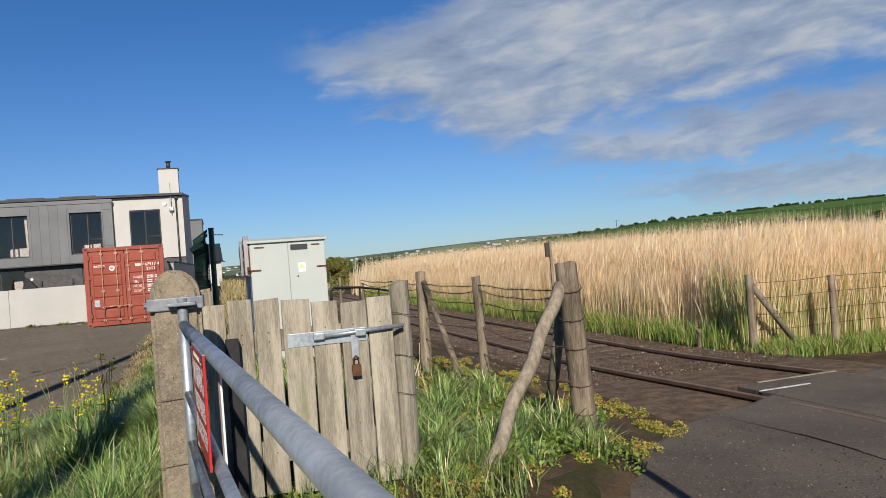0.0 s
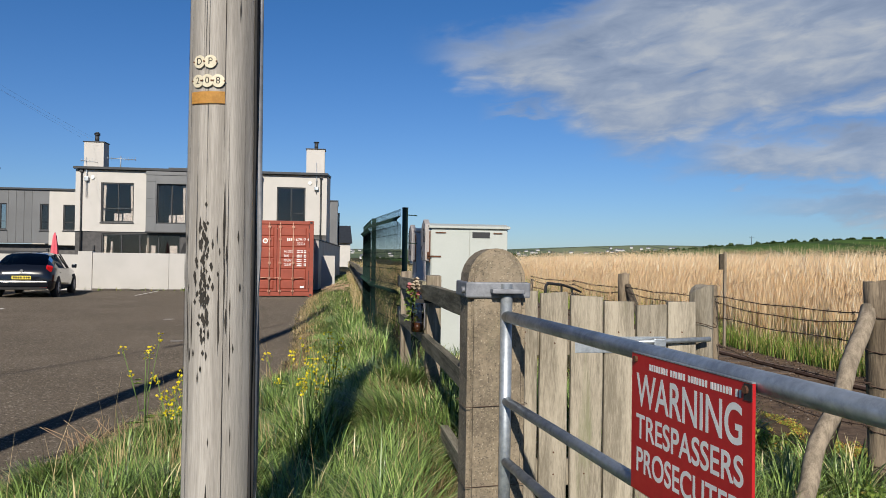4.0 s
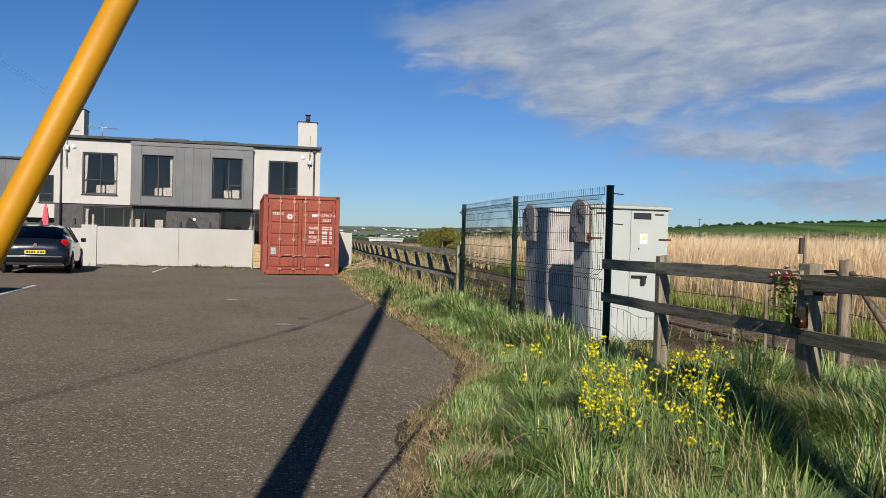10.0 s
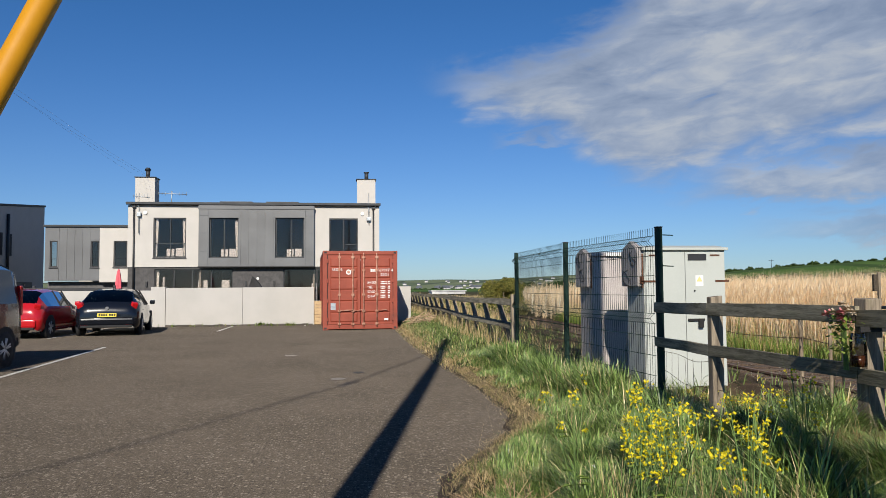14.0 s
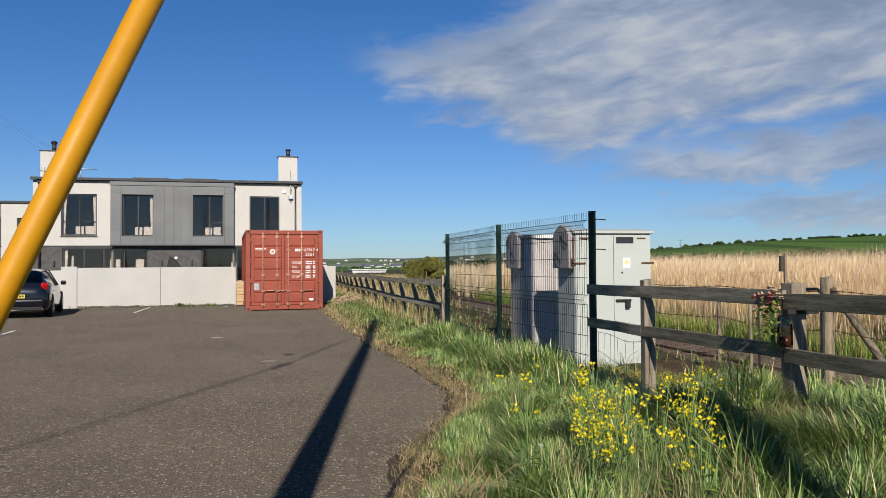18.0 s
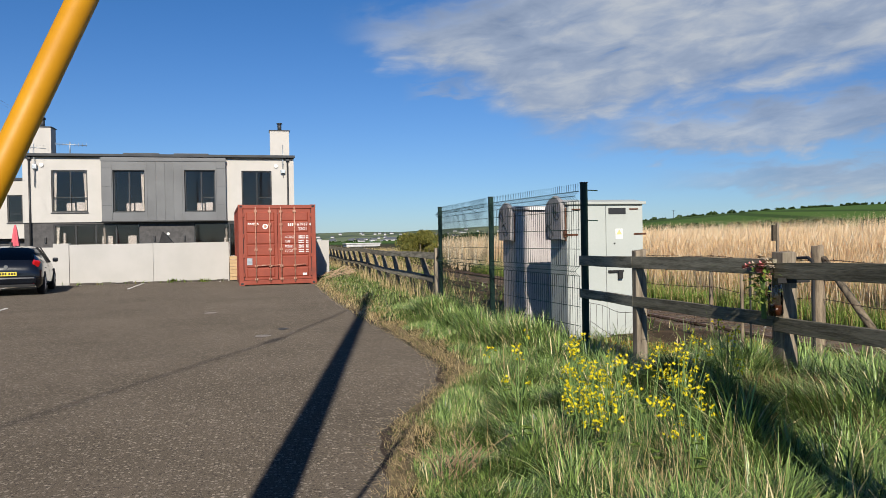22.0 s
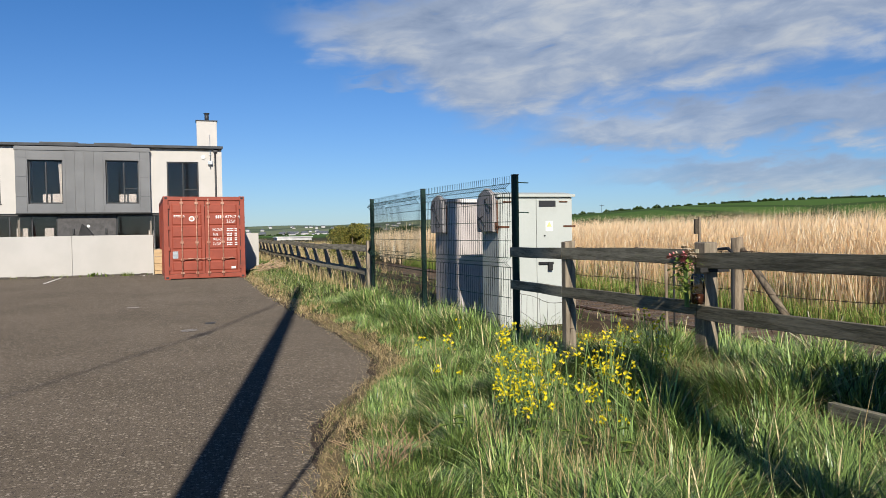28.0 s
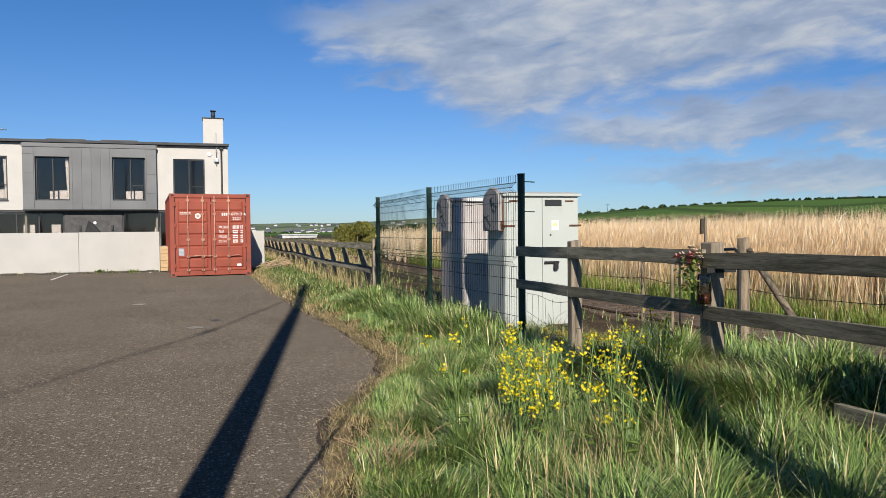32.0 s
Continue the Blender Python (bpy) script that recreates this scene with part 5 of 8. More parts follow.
    timber_post("fence_post", 15.2, 7.75, -0.7, 0.6, 0.11, 0.11, "grey fence post across the track", group=g)
    timber_post("marker_stub", 10.95, 8.9, -0.55, -0.15, 0.07, 0.07, "short broken wooden stub in the grass", group=g)
    for z in (0.62, 0.38, 0.12, -0.12):
        w = thing("barbed_wire", 0, 0, 0, 0, "thin fence wire across the track", "wire", "fence wires")
        bm = tube(B(), [(11.16, 7.78, z), (11.9, 7.70, z - 0.02), (12.6, 7.62, z), (13.9, 7.68, z - 0.03), (15.2, 7.7, z - 0.08)], 0.004, 4)
        part("strand", bm, WIRE, w)
    m = thing("marker_post", 10.64, 13.85, -0.5, 0, "grey metal trackside post with a small box", "post")
    part("post", box(B(), -0.026, 0.026, -0.025, 0.025, 0, 2.10, 0.004), WOODP, m)
    part("bracket", box(B(), -0.13, -0.04, -0.03, 0.03, 1.72, 2.06, 0.008), WOODR, m, "small dark board on a bracket")


def gate_post():
    t = thing("gate_post", 3.03, 1.56, 0, 0, "square pebbly concrete gate post with a rounded top", "gate post")
    w = 0.104
    bm = B()
    n = 12
    ys = (-w, w)
    outline = [(w * math.cos(a), 1.30 + 0.12 * math.sin(a)) for a in [math.pi * k / n for k in range(n + 1)]]
    pts = [(w, 0.0)] + outline + [(-w, 0.0)]
    a = [bm.verts.new((x, ys[0], z)) for x, z in pts]
    b = [bm.verts.new((x, ys[1], z)) for x, z in pts]
    bm.faces.new(a[::-1])
    bm.faces.new(b)
    for k in range(len(pts)):
        bm.faces.new((a[k], a[(k + 1) % len(pts)], b[(k + 1) % len(pts)], b[k]))
    bmesh.ops.recalc_face_normals(bm, faces=bm.faces)
    bmesh.ops.bevel(bm, geom=[e for e in bm.edges if abs(e.verts[0].co.y - e.verts[1].co.y) < 1e-4], offset=0.02, segments=3, affect="EDGES")
    part("post", bm, CONC, t)
    bm = box(B(), -w - 0.012, w + 0.012, -w - 0.012, w + 0.012, 1.245, 1.30, 0.006)
    part("strap", bm, STRAP, t, "galvanised steel strap")
    bm = box(B(), -0.03, 0.085, -w - 0.06, -w - 0.01, 1.262, 1.278, 0.004)
    part("hinge_eye", bm, STRAP, t)
    part("strap_bolt", rod(B(), (-0.128, -w + 0.02, 1.272), (-0.112, -w + 0.02, 1.272), 0.011, seg=6), STRAP, t)
    bm = B()
    for z in (0.86, 0.58):
        s = w + 0.006
        tube(bm, [(-s, -s, z), (s, -s, z + 0.01), (s, s, z), (-s, s, z - 0.01), (-s, -s, z)], 0.0014, 4)
    pieces("wire", bm, WIRE, t)


def field_gate():
    """Tubular gate, swung open along the verge towards the camera."""
    ang = math.degrees(math.atan2(0.0945, 1.0))
    t = thing("field_gate", 3.058, 1.44, 0, ang, "galvanised tubular steel field gate standing open", "gate")
    L = 3.05
    st = rod(B(), (0, 0, 0.16), (0, 0, 1.295), 0.021, seg=14)
    part("hinge_stile", st, GALV, t)
    part("end_stile", rod(B(), (0, -L, 0.2), (0, -L, 1.17), 0.021, seg=14), GALV, t)
    for z, r in ((1.180, 0.0205), (0.885, 0.0165), (0.675, 0.0165), (0.49, 0.0165), (0.32, 0.0165)):
        part("bar", rod(B(), (0, 0.0, z), (0, -L, z), r, seg=16), GALV, t)
    part("brace", box(B(), 0.018, 0.024, -1.315, -1.255, 0.22, 1.12, 0.002), WHITE, t, "pale flat steel brace")
    y0, y1 = -1.405, -0.985
    sg = part("warning_sign", box(B(), -0.028, -0.022, y0, y1, 0.885, 1.180, 0.0), SIGNR, t, "red warning sign with white lettering, one corner burnt")
    part("sign_edge", box(B(), -0.029, -0.021, y0, y1, 1.1803, 1.1825), GALV, sg)
    yc = (y0 + y1) / 2
    for word, z, h, wd in (("WARNING", 1.100, 0.105, 0.372), ("TRESPASSERS", 1.022, 0.078, 0.376), ("PROSECUTED", 0.950, 0.078, 0.372)):
        text(sg, word, -0.0283, yc, z, h * 0.94, WHITE, 90, -90, width=wd, bold=0.018)
    bm = B()
    y = y0 + 0.03
    for w in (0.022, 0.072, 0.068, 0.064, 0.078):
        for k in range(max(2, int(w / 0.0095))):
            box(bm, -0.0284, -0.0278, y, y + 0.0066, 1.151, 1.164)
            y += 0.0095
        y += 0.008
    tagged(part("small_line", bm, WHITE, sg), kind="stuff")
    bm = B()
    for y, z in ((y1 - 0.02, 1.168), (y0 + 0.015, 1.168), (yc, 0.90)):
        rod(bm, (-0.034, y, z), (-0.021, y, z), 0.007, seg=8)
    pieces("screw", bm, RUST, sg)
    part("burnt_corner", box(B(), -0.0295, -0.028, y0, y0 + 0.022, 1.150, 1.178), BLACK, sg, "scorched flaking corner")


def wicket():
    t = thing("board_gate", 0, 2.2, 0, 0, "weathered vertical board gate with bolt and padlock", "gate")
    xs = (3.12, 3.245, 3.385, 3.53, 3.69, 3.845, 4.0, 4.145)
    for k, (a, b) in enumerate(zip(xs, xs[1:])):
        top = 1.222 + 0.005 * math.sin(k * 2.1) - 0.004 * k
        gap = (0.010, 0.012, 0.012, 0.006, 0.009, 0.006, 0.005)[k]
        bm = B()
        n = 12
        edge = [[bm.verts.new((xx, yy, 0.16 + 0.02 * math.sin(k) + (top - 0.16) * q / n)) for xx, yy in ((a + 0.003, -0.010), (a + 0.006, -0.013), (b - gap - 0.003, -0.013), (b - gap, -0.010), (b - gap, 0.012), (a + 0.003, 0.012))] for q in range(n + 1)]
        for p, q in zip(edge, edge[1:]):
            for m in range(6):
                bm.faces.new((p[m], p[(m + 1) % 6], q[(m + 1) % 6], q[m]))
        bm.faces.new(edge[0][::-1])
        bm.faces.new(edge[-1])
        for v in bm.verts:
            v.co.y += 0.006 * noise.noise((k * 3.7, v.co.x * 4, v.co.z * 1.4))
        for v in bm.verts:
            v.co.x += 0.004 * noise.noise((a * 9, 0, v.co.z * 3))
            if v.co.z > 1.0:
                v.co.z += 0.012 * noise.noise((v.co.x * 22, 1.0, 2.0))
        part("board", bm, WOODG, t)
    part("hinge_post", box(B(), 3.225, 3.295, -0.10, -0.035, -0.1, 1.04, 0.006), BLACK, t, "black steel hinge post")
    for z in (0.40, 1.0):
        part("ledge", box(B(), 3.14, 4.13, 0.013, 0.05, z - 0.06, z + 0.06, 0.005), WOODG, t)
    bm = box(B(), 3.55, 3.99, -0.018, -0.0135, 0.955, 1.03, 0.002)
    bolt = part("bolt_plate", bm, GALV, t, "galvanised sliding bolt")
    bm = rod(B(), (3.70, -0.034, 1.0), (4.20, -0.034, 1.02), 0.012, seg=12)
    for x in (3.72, 3.95):
        box(bm, x - 0.03, x + 0.03, -0.046, -0.018, 0.984, 1.024, 0.006)
    part("bolt_bar", bm, GALV, bolt)
    part("hasp", box(B(), 3.895, 3.935, -0.032, -0.026, 0.86, 1.0, 0.003), GALV, bolt)
    bm = box(B(), 3.888, 3.938, -0.06, -0.03, 0.765, 0.83, 0.006)
    tube(bm, [(3.90, -0.045, 0.83), (3.90, -0.045, 0.865), (3.913, -0.045, 0.88), (3.926, -0.045, 0.865), (3.926, -0.045, 0.83)], 0.005, 6)
    part("padlock", bm, RUST, bolt, "rusty padlock")
    bm = B()
    for a in xs[:-1]:
        for z in (0.40, 1.0, 0.5, 1.05):
            rod(bm, (a + 0.07, -0.0145, z), (a + 0.07, -0.011, z), 0.004, seg=6)
    pieces("nail", bm, RUST, t)
    p = thing("gate_post_timber", 4.212, 2.28, 0, 0, "grey split timber post with old wire staples", "fence post")
    bm = B()
    rings = []
    for k in range(15):
        z = 1.27 * k / 14
        ring = []
        for q in range(12):
            a = q * math.pi / 6
            c, d = math.cos(a), math.sin(a)
            u = 0.060 / max(abs(c), abs(d), 0.78 * (abs(c) + abs(d)))
            u *= 1 + 0.11 * noise.noise((c * 1.6, d * 1.6, z * 3.0)) + 0.05 * noise.noise((c * 4, d * 4, z * 9.0))
            ring.append(bm.verts.new((u * c, u * d, z + (0.05 * min(0.0, u * c + 0.01) / 0.06 + 0.012 * noise.noise((c * 5, d * 5, 3.0)) if k == 14 else 0))))
        rings.append(ring)
    for a, b in zip(rings, rings[1:]):
        for q in range(12):
            bm.faces.new((a[q], a[(q + 1) % 12], b[(q + 1) % 12], b[q]))
    bm.faces.new(rings[-1])
    part("post", bm, WOODG, p)
    bm = B()
    for z in (0.62, 0.84, 1.08):
        tube(bm, [(0.072 * math.cos(a), 0.074 * math.sin(a), z + 0.012 * math.sin(2 * a)) for a in [0.5 * q for q in range(14)]], 0.002, 4)
    pieces("staple_wire", bm, WIRE, p)
    h = thing("handrail", 0, 0, 0, 0, "low black steel handrail beside the cabinet", "handrail")
    part("rail", tube(B(), [(4.22, 5.08, 1.06), (4.225, 5.10, 1.15), (4.27, 5.2, 1.175), (4.70, 6.2, 1.13), (5.1, 7.1, 1.06), (5.48, 7.94, 0.98)], 0.013, 8), BLACK, h)
    for x, y, z in ((4.22, 5.08, 1.06), (4.70, 6.2, 1.13), (5.1, 7.1, 1.06)):
        part("upright", rod(B(), (x, y, 0.0), (x, y, z), 0.011, seg=8), BLACK, h)


def side_hood(t, y0, D, H, seed):
    """Peaked steel hood on the cabinet's side, streaked with rust and scribbled on."""
    r = random.Random(seed)
    prof = [(y0 + 0.02, 1.26), (y0 + 0.02, H - 0.03), (y0 + 0.10, H + 0.06), (y0 + D * 0.5, H + 0.13), (y0 + D - 0.08, H + 0.06), (y0 + D, H - 0.03), (y0 + D, 1.26)]
    bm = B()
    a = [bm.verts.new((-0.075, y, z)) for y, z in prof]
    b = [bm.verts.new((-0.001, y, z)) for y, z in prof]
    bm.faces.new(a)
    bm.faces.new(b[::-1])
    for k in range(len(prof)):
        bm.faces.new((a[k], b[k], b[(k + 1) % len(prof)], a[(k + 1) % len(prof)]))
    bmesh.ops.recalc_face_normals(bm, faces=bm.faces)
    bmesh.ops.bevel(bm, geom=list(bm.edges), offset=0.008, segments=2, affect="EDGES")
    h = part("side_hood", bm, CABG, t, "grey peaked side hood with black scribble")
    part("rust_streak", box(B(), -0.022, -0.006, y0 + 0.012, y0 + 0.028, 1.24, H - 0.04, 0.003), RUST, h, "rusty edge strip")
    bm = B()
    for _ in range(2):
        c = Vector((-0.0785, y0 + D * r.uniform(0.2, 0.75), r.uniform(1.36, H - 0.05)))
        pts = [c + Vector((0, 0.13 * math.sin(1.3 * k + r.uniform(-0.5, 0.5)), 0.10 * math.cos(1.1 * k + r.uniform(-0.6, 0.6)))) for k in range(8)]
        tube(bm, pts, 0.004, 4)
    tagged(part("scribble", bm, BLACK, h), kind="stuff")


def cabinets():
    g = "trackside equipment cabinets"
    t = thing("equipment_cabinet", 3.655, 8.72, 0.085, 0, "tall pale grey-green metal trackside cabinet with two doors", "cabinet", g)
    W, D, H = 1.05, 0.58, 1.70
    part("body", box(B(), 0.0, W, 0.02, D, 0.0, H, 0.008), CABW, t)
    bm = B()
    box(bm, -0.03, W + 0.03, -0.03, D + 0.04, H, H + 0.035, 0.008)
    v = [bm.verts.new(p) for p in ((-0.03, -0.03, H + 0.03), (W + 0.03, -0.03, H + 0.03), (W + 0.03, D / 2, H + 0.075), (-0.03, D / 2, H + 0.075), (W + 0.03, D + 0.04, H + 0.03), (-0.03, D + 0.04, H + 0.03))]
    bm.faces.new((v[0], v[1], v[2], v[3]))
    bm.faces.new((v[3], v[2], v[4], v[5]))
    part("roof", bm, CABW, t)
    for a, b in ((0.012, 0.522), (0.528, W - 0.012)):
        d = part("door", box(B(), a, b, -0.004, 0.018, 0.03, H - 0.02, 0.004), CABW, t)
        if a > 0.5:
            bm = box(B(), 0.56, 0.80, -0.010, -0.005, H - 0.125, H - 0.045, 0.002)
            part("vent", bm, FRAME, d, "dark slotted vent")
            part("warning_label", box(B(), 0.655, 0.755, -0.0065, -0.0045, H - 0.44, H - 0.31), WHITE, d, "yellow and white electrical hazard label")
            bm = B()
            q = [bm.verts.new(p) for p in ((0.665, -0.0085, H - 0.385), (0.745, -0.0085, H - 0.385), (0.705, -0.0085, H - 0.318))]
            bm.faces.new(q)
            part("hazard_triangle", bm, mat("faded_orange", (0.80, 0.55, 0.22), (0.72, 0.50, 0.22), 0.6, 0, 20.0, 80.0, 0.0), d)
            bm = box(B(), 0.545, 0.755, -0.03, -0.004, 0.83, 0.86, 0.006)
            box(bm, 0.67, 0.73, -0.055, -0.03, 0.75, 0.86, 0.006)
            part("door_handle", bm, BLACK, d, "dark lever handle with padlock")
            rod(bm := B(), (0.64, -0.009, 1.2), (0.64, -0.004, 1.2), 0.012, seg=10)
            part("lock", bm, BLACK, d)
    bm = B()
    for z in (H - 0.06,):
        box(bm, 0.06, 0.20, -0.014, -0.004, z - 0.008, z + 0.008)
        box(bm, W - 0.20, W - 0.08, -0.014, -0.004, z - 0.008, z + 0.008)
    for z in (1.32,):
        box(bm, -0.05, 0.14, -0.012, -0.004, z - 0.012, z + 0.012, 0.003)
        box(bm, W - 0.14, W + 0.035, -0.012, -0.004, z - 0.012, z + 0.012, 0.003)
        box(bm, -0.05, -0.01, -0.012, 0.05, z - 0.03, z + 0.06, 0.004)
    pieces("hinge", bm, RUST, t, "rusty hinge straps")
    side_hood(t, 0.0, D, H, 1)
    part("base", box(B(), 0.02, W - 0.02, 0.04, D - 0.02, -0.25, 0.0), CONC, t)

    t = thing("equipment_cabinet", 3.66, 10.74, 0.08, 0, "grey metal trackside cabinet with ribbed front", "cabinet", g)
    W, D, H = 1.02, 0.62, 1.72
    part("body", box(B(), 0.0, W, 0.02, D, 0.0, H, 0.008), CABP, t)
    part("roof", box(B(), -0.04, W + 0.04, -0.04, D + 0.04, H, H + 0.06, 0.025), CABP, t)
    for a, b in ((0.012, 0.50), (0.506, W - 0.012)):
        part("door", box(B(), a, b, -0.004, 0.018, 0.03, H - 0.02, 0.004), CABP, t)
    bm = box(B(), 0.20, 0.95, -0.055, -0.04, H + 0.0, H + 0.05, 0.004)
    part("label_strip", bm, WHITE, t)
    side_hood(t, 0.0, D, H, 2)
    for k in range(4):
        part("rib", box(B(), 0.17 + 0.22 * k, 0.185 + 0.22 * k, -0.012, -0.004, 0.05, H - 0.03, 0.003), CABP, t)
    part("base", box(B(), 0.02, W - 0.02, 0.04, D - 0.02, -0.25, 0.0), CONC, t)


def pole(name, x, y, h, r0, r1, label):
    t = thing(name, x, y, 0, 0, label, "utility pole", "utility poles")
    n, m = 28, 44
    v, f = [], []
    for k in range(m + 1):
        z = h * (k / m) ** 1.5 - 0.25 * (k == 0)
        r = r0 + (r1 - r0) * z / h
        for a in range(n):
            th = 2 * math.pi * a / n
            q = r * (1 + 0.022 * noise.noise((math.cos(th) * 3.5, math.sin(th) * 3.5, z * 0.25)))
            v.append((q * math.cos(th), q * math.sin(th), z))
    for k in range(m):
        for a in range(n):
            f.append((k * n + a, k * n + (a + 1) % n, (k + 1) * n + (a + 1) % n, (k + 1) * n + a))
    p = raw("pole_shaft", v, f, POLEW, True)
    p.parent = t
    return t


near_rail_fence()
stock_netting()
far_rail_fence()
mesh_fence()
back_fence()
gate_post()
field_gate()
wicket()
cabinets()
DP = pole("telegraph_pole", 2.09, 1.37, 8.2, 0.112, 0.09, "weathered silver-grey telegraph pole with nailed number plates")
pole("telegraph_pole", -0.74, -0.10, 10.0, 0.135, 0.10, "tall grey timber telegraph pole beside the car park")


def stay():
    x0, y0 = -0.868, 0.666
    t = thing("pole_stay", x0, y0, 0, 0, "bright yellow plastic guard on the wire stay of a pole", "pole stay")
    top = Vector((2.05, 1.37, 6.95)) - Vector((x0, y0, 0))
    d = Vector((0.4177, 0.10, 1.0)).normalized()
    part("guard", rod(B(), d * 0.12, d * 2.75, 0.0142, seg=20), YELLOW, t, "bright yellow plastic tube")
    part("wire", tube(B(), [d * 0.0, d * 2.7, d * 3.2, top], 0.006, 6), GALV, t)
    part("anchor", rod(B(), (-0.05, 0, -0.15), d * 0.14, 0.012, seg=8), RUST, t)


stay()

# ---- plants ----
def blades(name, pts, h, w, lean, material, label, category, segs=2, seed=1, bend_dir=None):
    """Tapered bent blades from root points: one mesh."""
    r = np.random.default_rng(seed)
    n = len(pts)
    a = r.uniform(0, 2 * np.pi, n)
    if bend_dir is not None:
        a = bend_dir + r.normal(0, 0.9 if np.isscalar(bend_dir) else 0.8, n)
    L = lean * r.uniform(0.3, 1.3, n)
    ux, uy = np.cos(a), np.sin(a)
    fx, fy = -uy, ux
    hh, ww = h * r.uniform(0.55, 1.25, n), w * r.uniform(0.7, 1.3, n)
    if bend_dir is not None and np.isscalar(bend_dir):
        b = r.uniform(0, 2 * np.pi, n)
        fx, fy = np.cos(b), np.sin(b)
    V = np.zeros((n, 2 * segs + 1, 3), np.float32)
    for k in range(segs):
        t = k / segs
        off = L * hh * t ** 2
        wid = ww * (1 - 0.55 * t) / 2
        for s, col in ((-1, 2 * k), (1, 2 * k + 1)):
            V[:, col, 0] = pts[:, 0] + ux * off + s * fx * wid
            V[:, col, 1] = pts[:, 1] + uy * off + s * fy * wid
            V[:, col, 2] = pts[:, 2] + hh * t * (1 - 0.25 * np.minimum(L, 1.5) * t)
    V[:, -1, 0] = pts[:, 0] + ux * L * hh
    V[:, -1, 1] = pts[:, 1] + uy * L * hh
    V[:, -1, 2] = pts[:, 2] + hh * (1 - 0.25 * np.minimum(L, 1.5))
    tri = []
    for k in range(segs - 1):
        b = 2 * k
        tri += [(b, b + 1, b + 3), (b, b + 3, b + 2)]
    b = 2 * (segs - 1)
    tri.append((b, b + 1, b + 2))
    base = (np.arange(n) * (2 * segs + 1))[:, None, None]
    F = (base + np.array(tri)[None]).reshape(-1, 3)
    ob = raw(name, V.reshape(-1, 3), F, material)
    return tagged(ob, label, category, kind="stuff")


def leaf_cloud(name, centres, n, size, material, label, category, seed=3, kind="stuff"):
    """Many small leaf quads gathered round centres (x, y, z, radius)."""
    r = np.random.default_rng(seed)
    c = np.array(centres, float)
    which = r.integers(0, len(c), n)
    p = r.normal(0, 1, (n, 3))
    p /= np.linalg.norm(p, axis=1)[:, None]
    p *= (r.uniform(0.25, 1.0, n) ** 0.45)[:, None]
    p = c[which, :3] + p * c[which, 3:4] * np.array([1.0, 1.0, 0.85])
    a = r.normal(0, 1, (n, 3))
    a /= np.linalg.norm(a, axis=1)[:, None]
    b = np.cross(a, r.normal(0, 1, (n, 3)))
    b /= np.linalg.norm(b, axis=1)[:, None]
    s = size * r.uniform(0.6, 1.4, n)[:, None]
    V = np.stack([p - a * s, p + b * s * 0.6, p + a * s, p - b * s * 0.6], 1)
    return tagged(raw(name, V.reshape(-1, 3), np.arange(4 * n).reshape(n, 4), material), label, category, kind=kind)


def scatter(n, x0, x1, y0, y1, keep=None, seed=1):
    r = np.random.default_rng(seed)
    x, y = r.uniform(x0, x1, n), r.uniform(y0, y1, n)
    if keep is not None:
        k = keep(x, y, r.uniform(0, 1, n))
        x, y = x[k], y[k]
    return np.stack([x, y, ground_z(x, y) - 0.01], 1)


def clump(x, y, f=1.0, s=0.0):
    return 0.5 + 0.25 * np.sin(3.1 * f * x + 1.3 * np.sin(2.2 * f * y + s)) + 0.25 * np.sin(2.7 * f * y + 1.9 * np.sin(1.7 * f * x + s))


def verge_keep(x, y, r):
    e = edge_x(y)
    d = (x - e)
    return (d > 0.02 + 0.12 * clump(x, y, 2.0)) & (r < np.clip(d / 0.45, 0.12, 1) * (0.55 + 0.45 * clump(x, y))) & (approach(x, y) < 0.1)


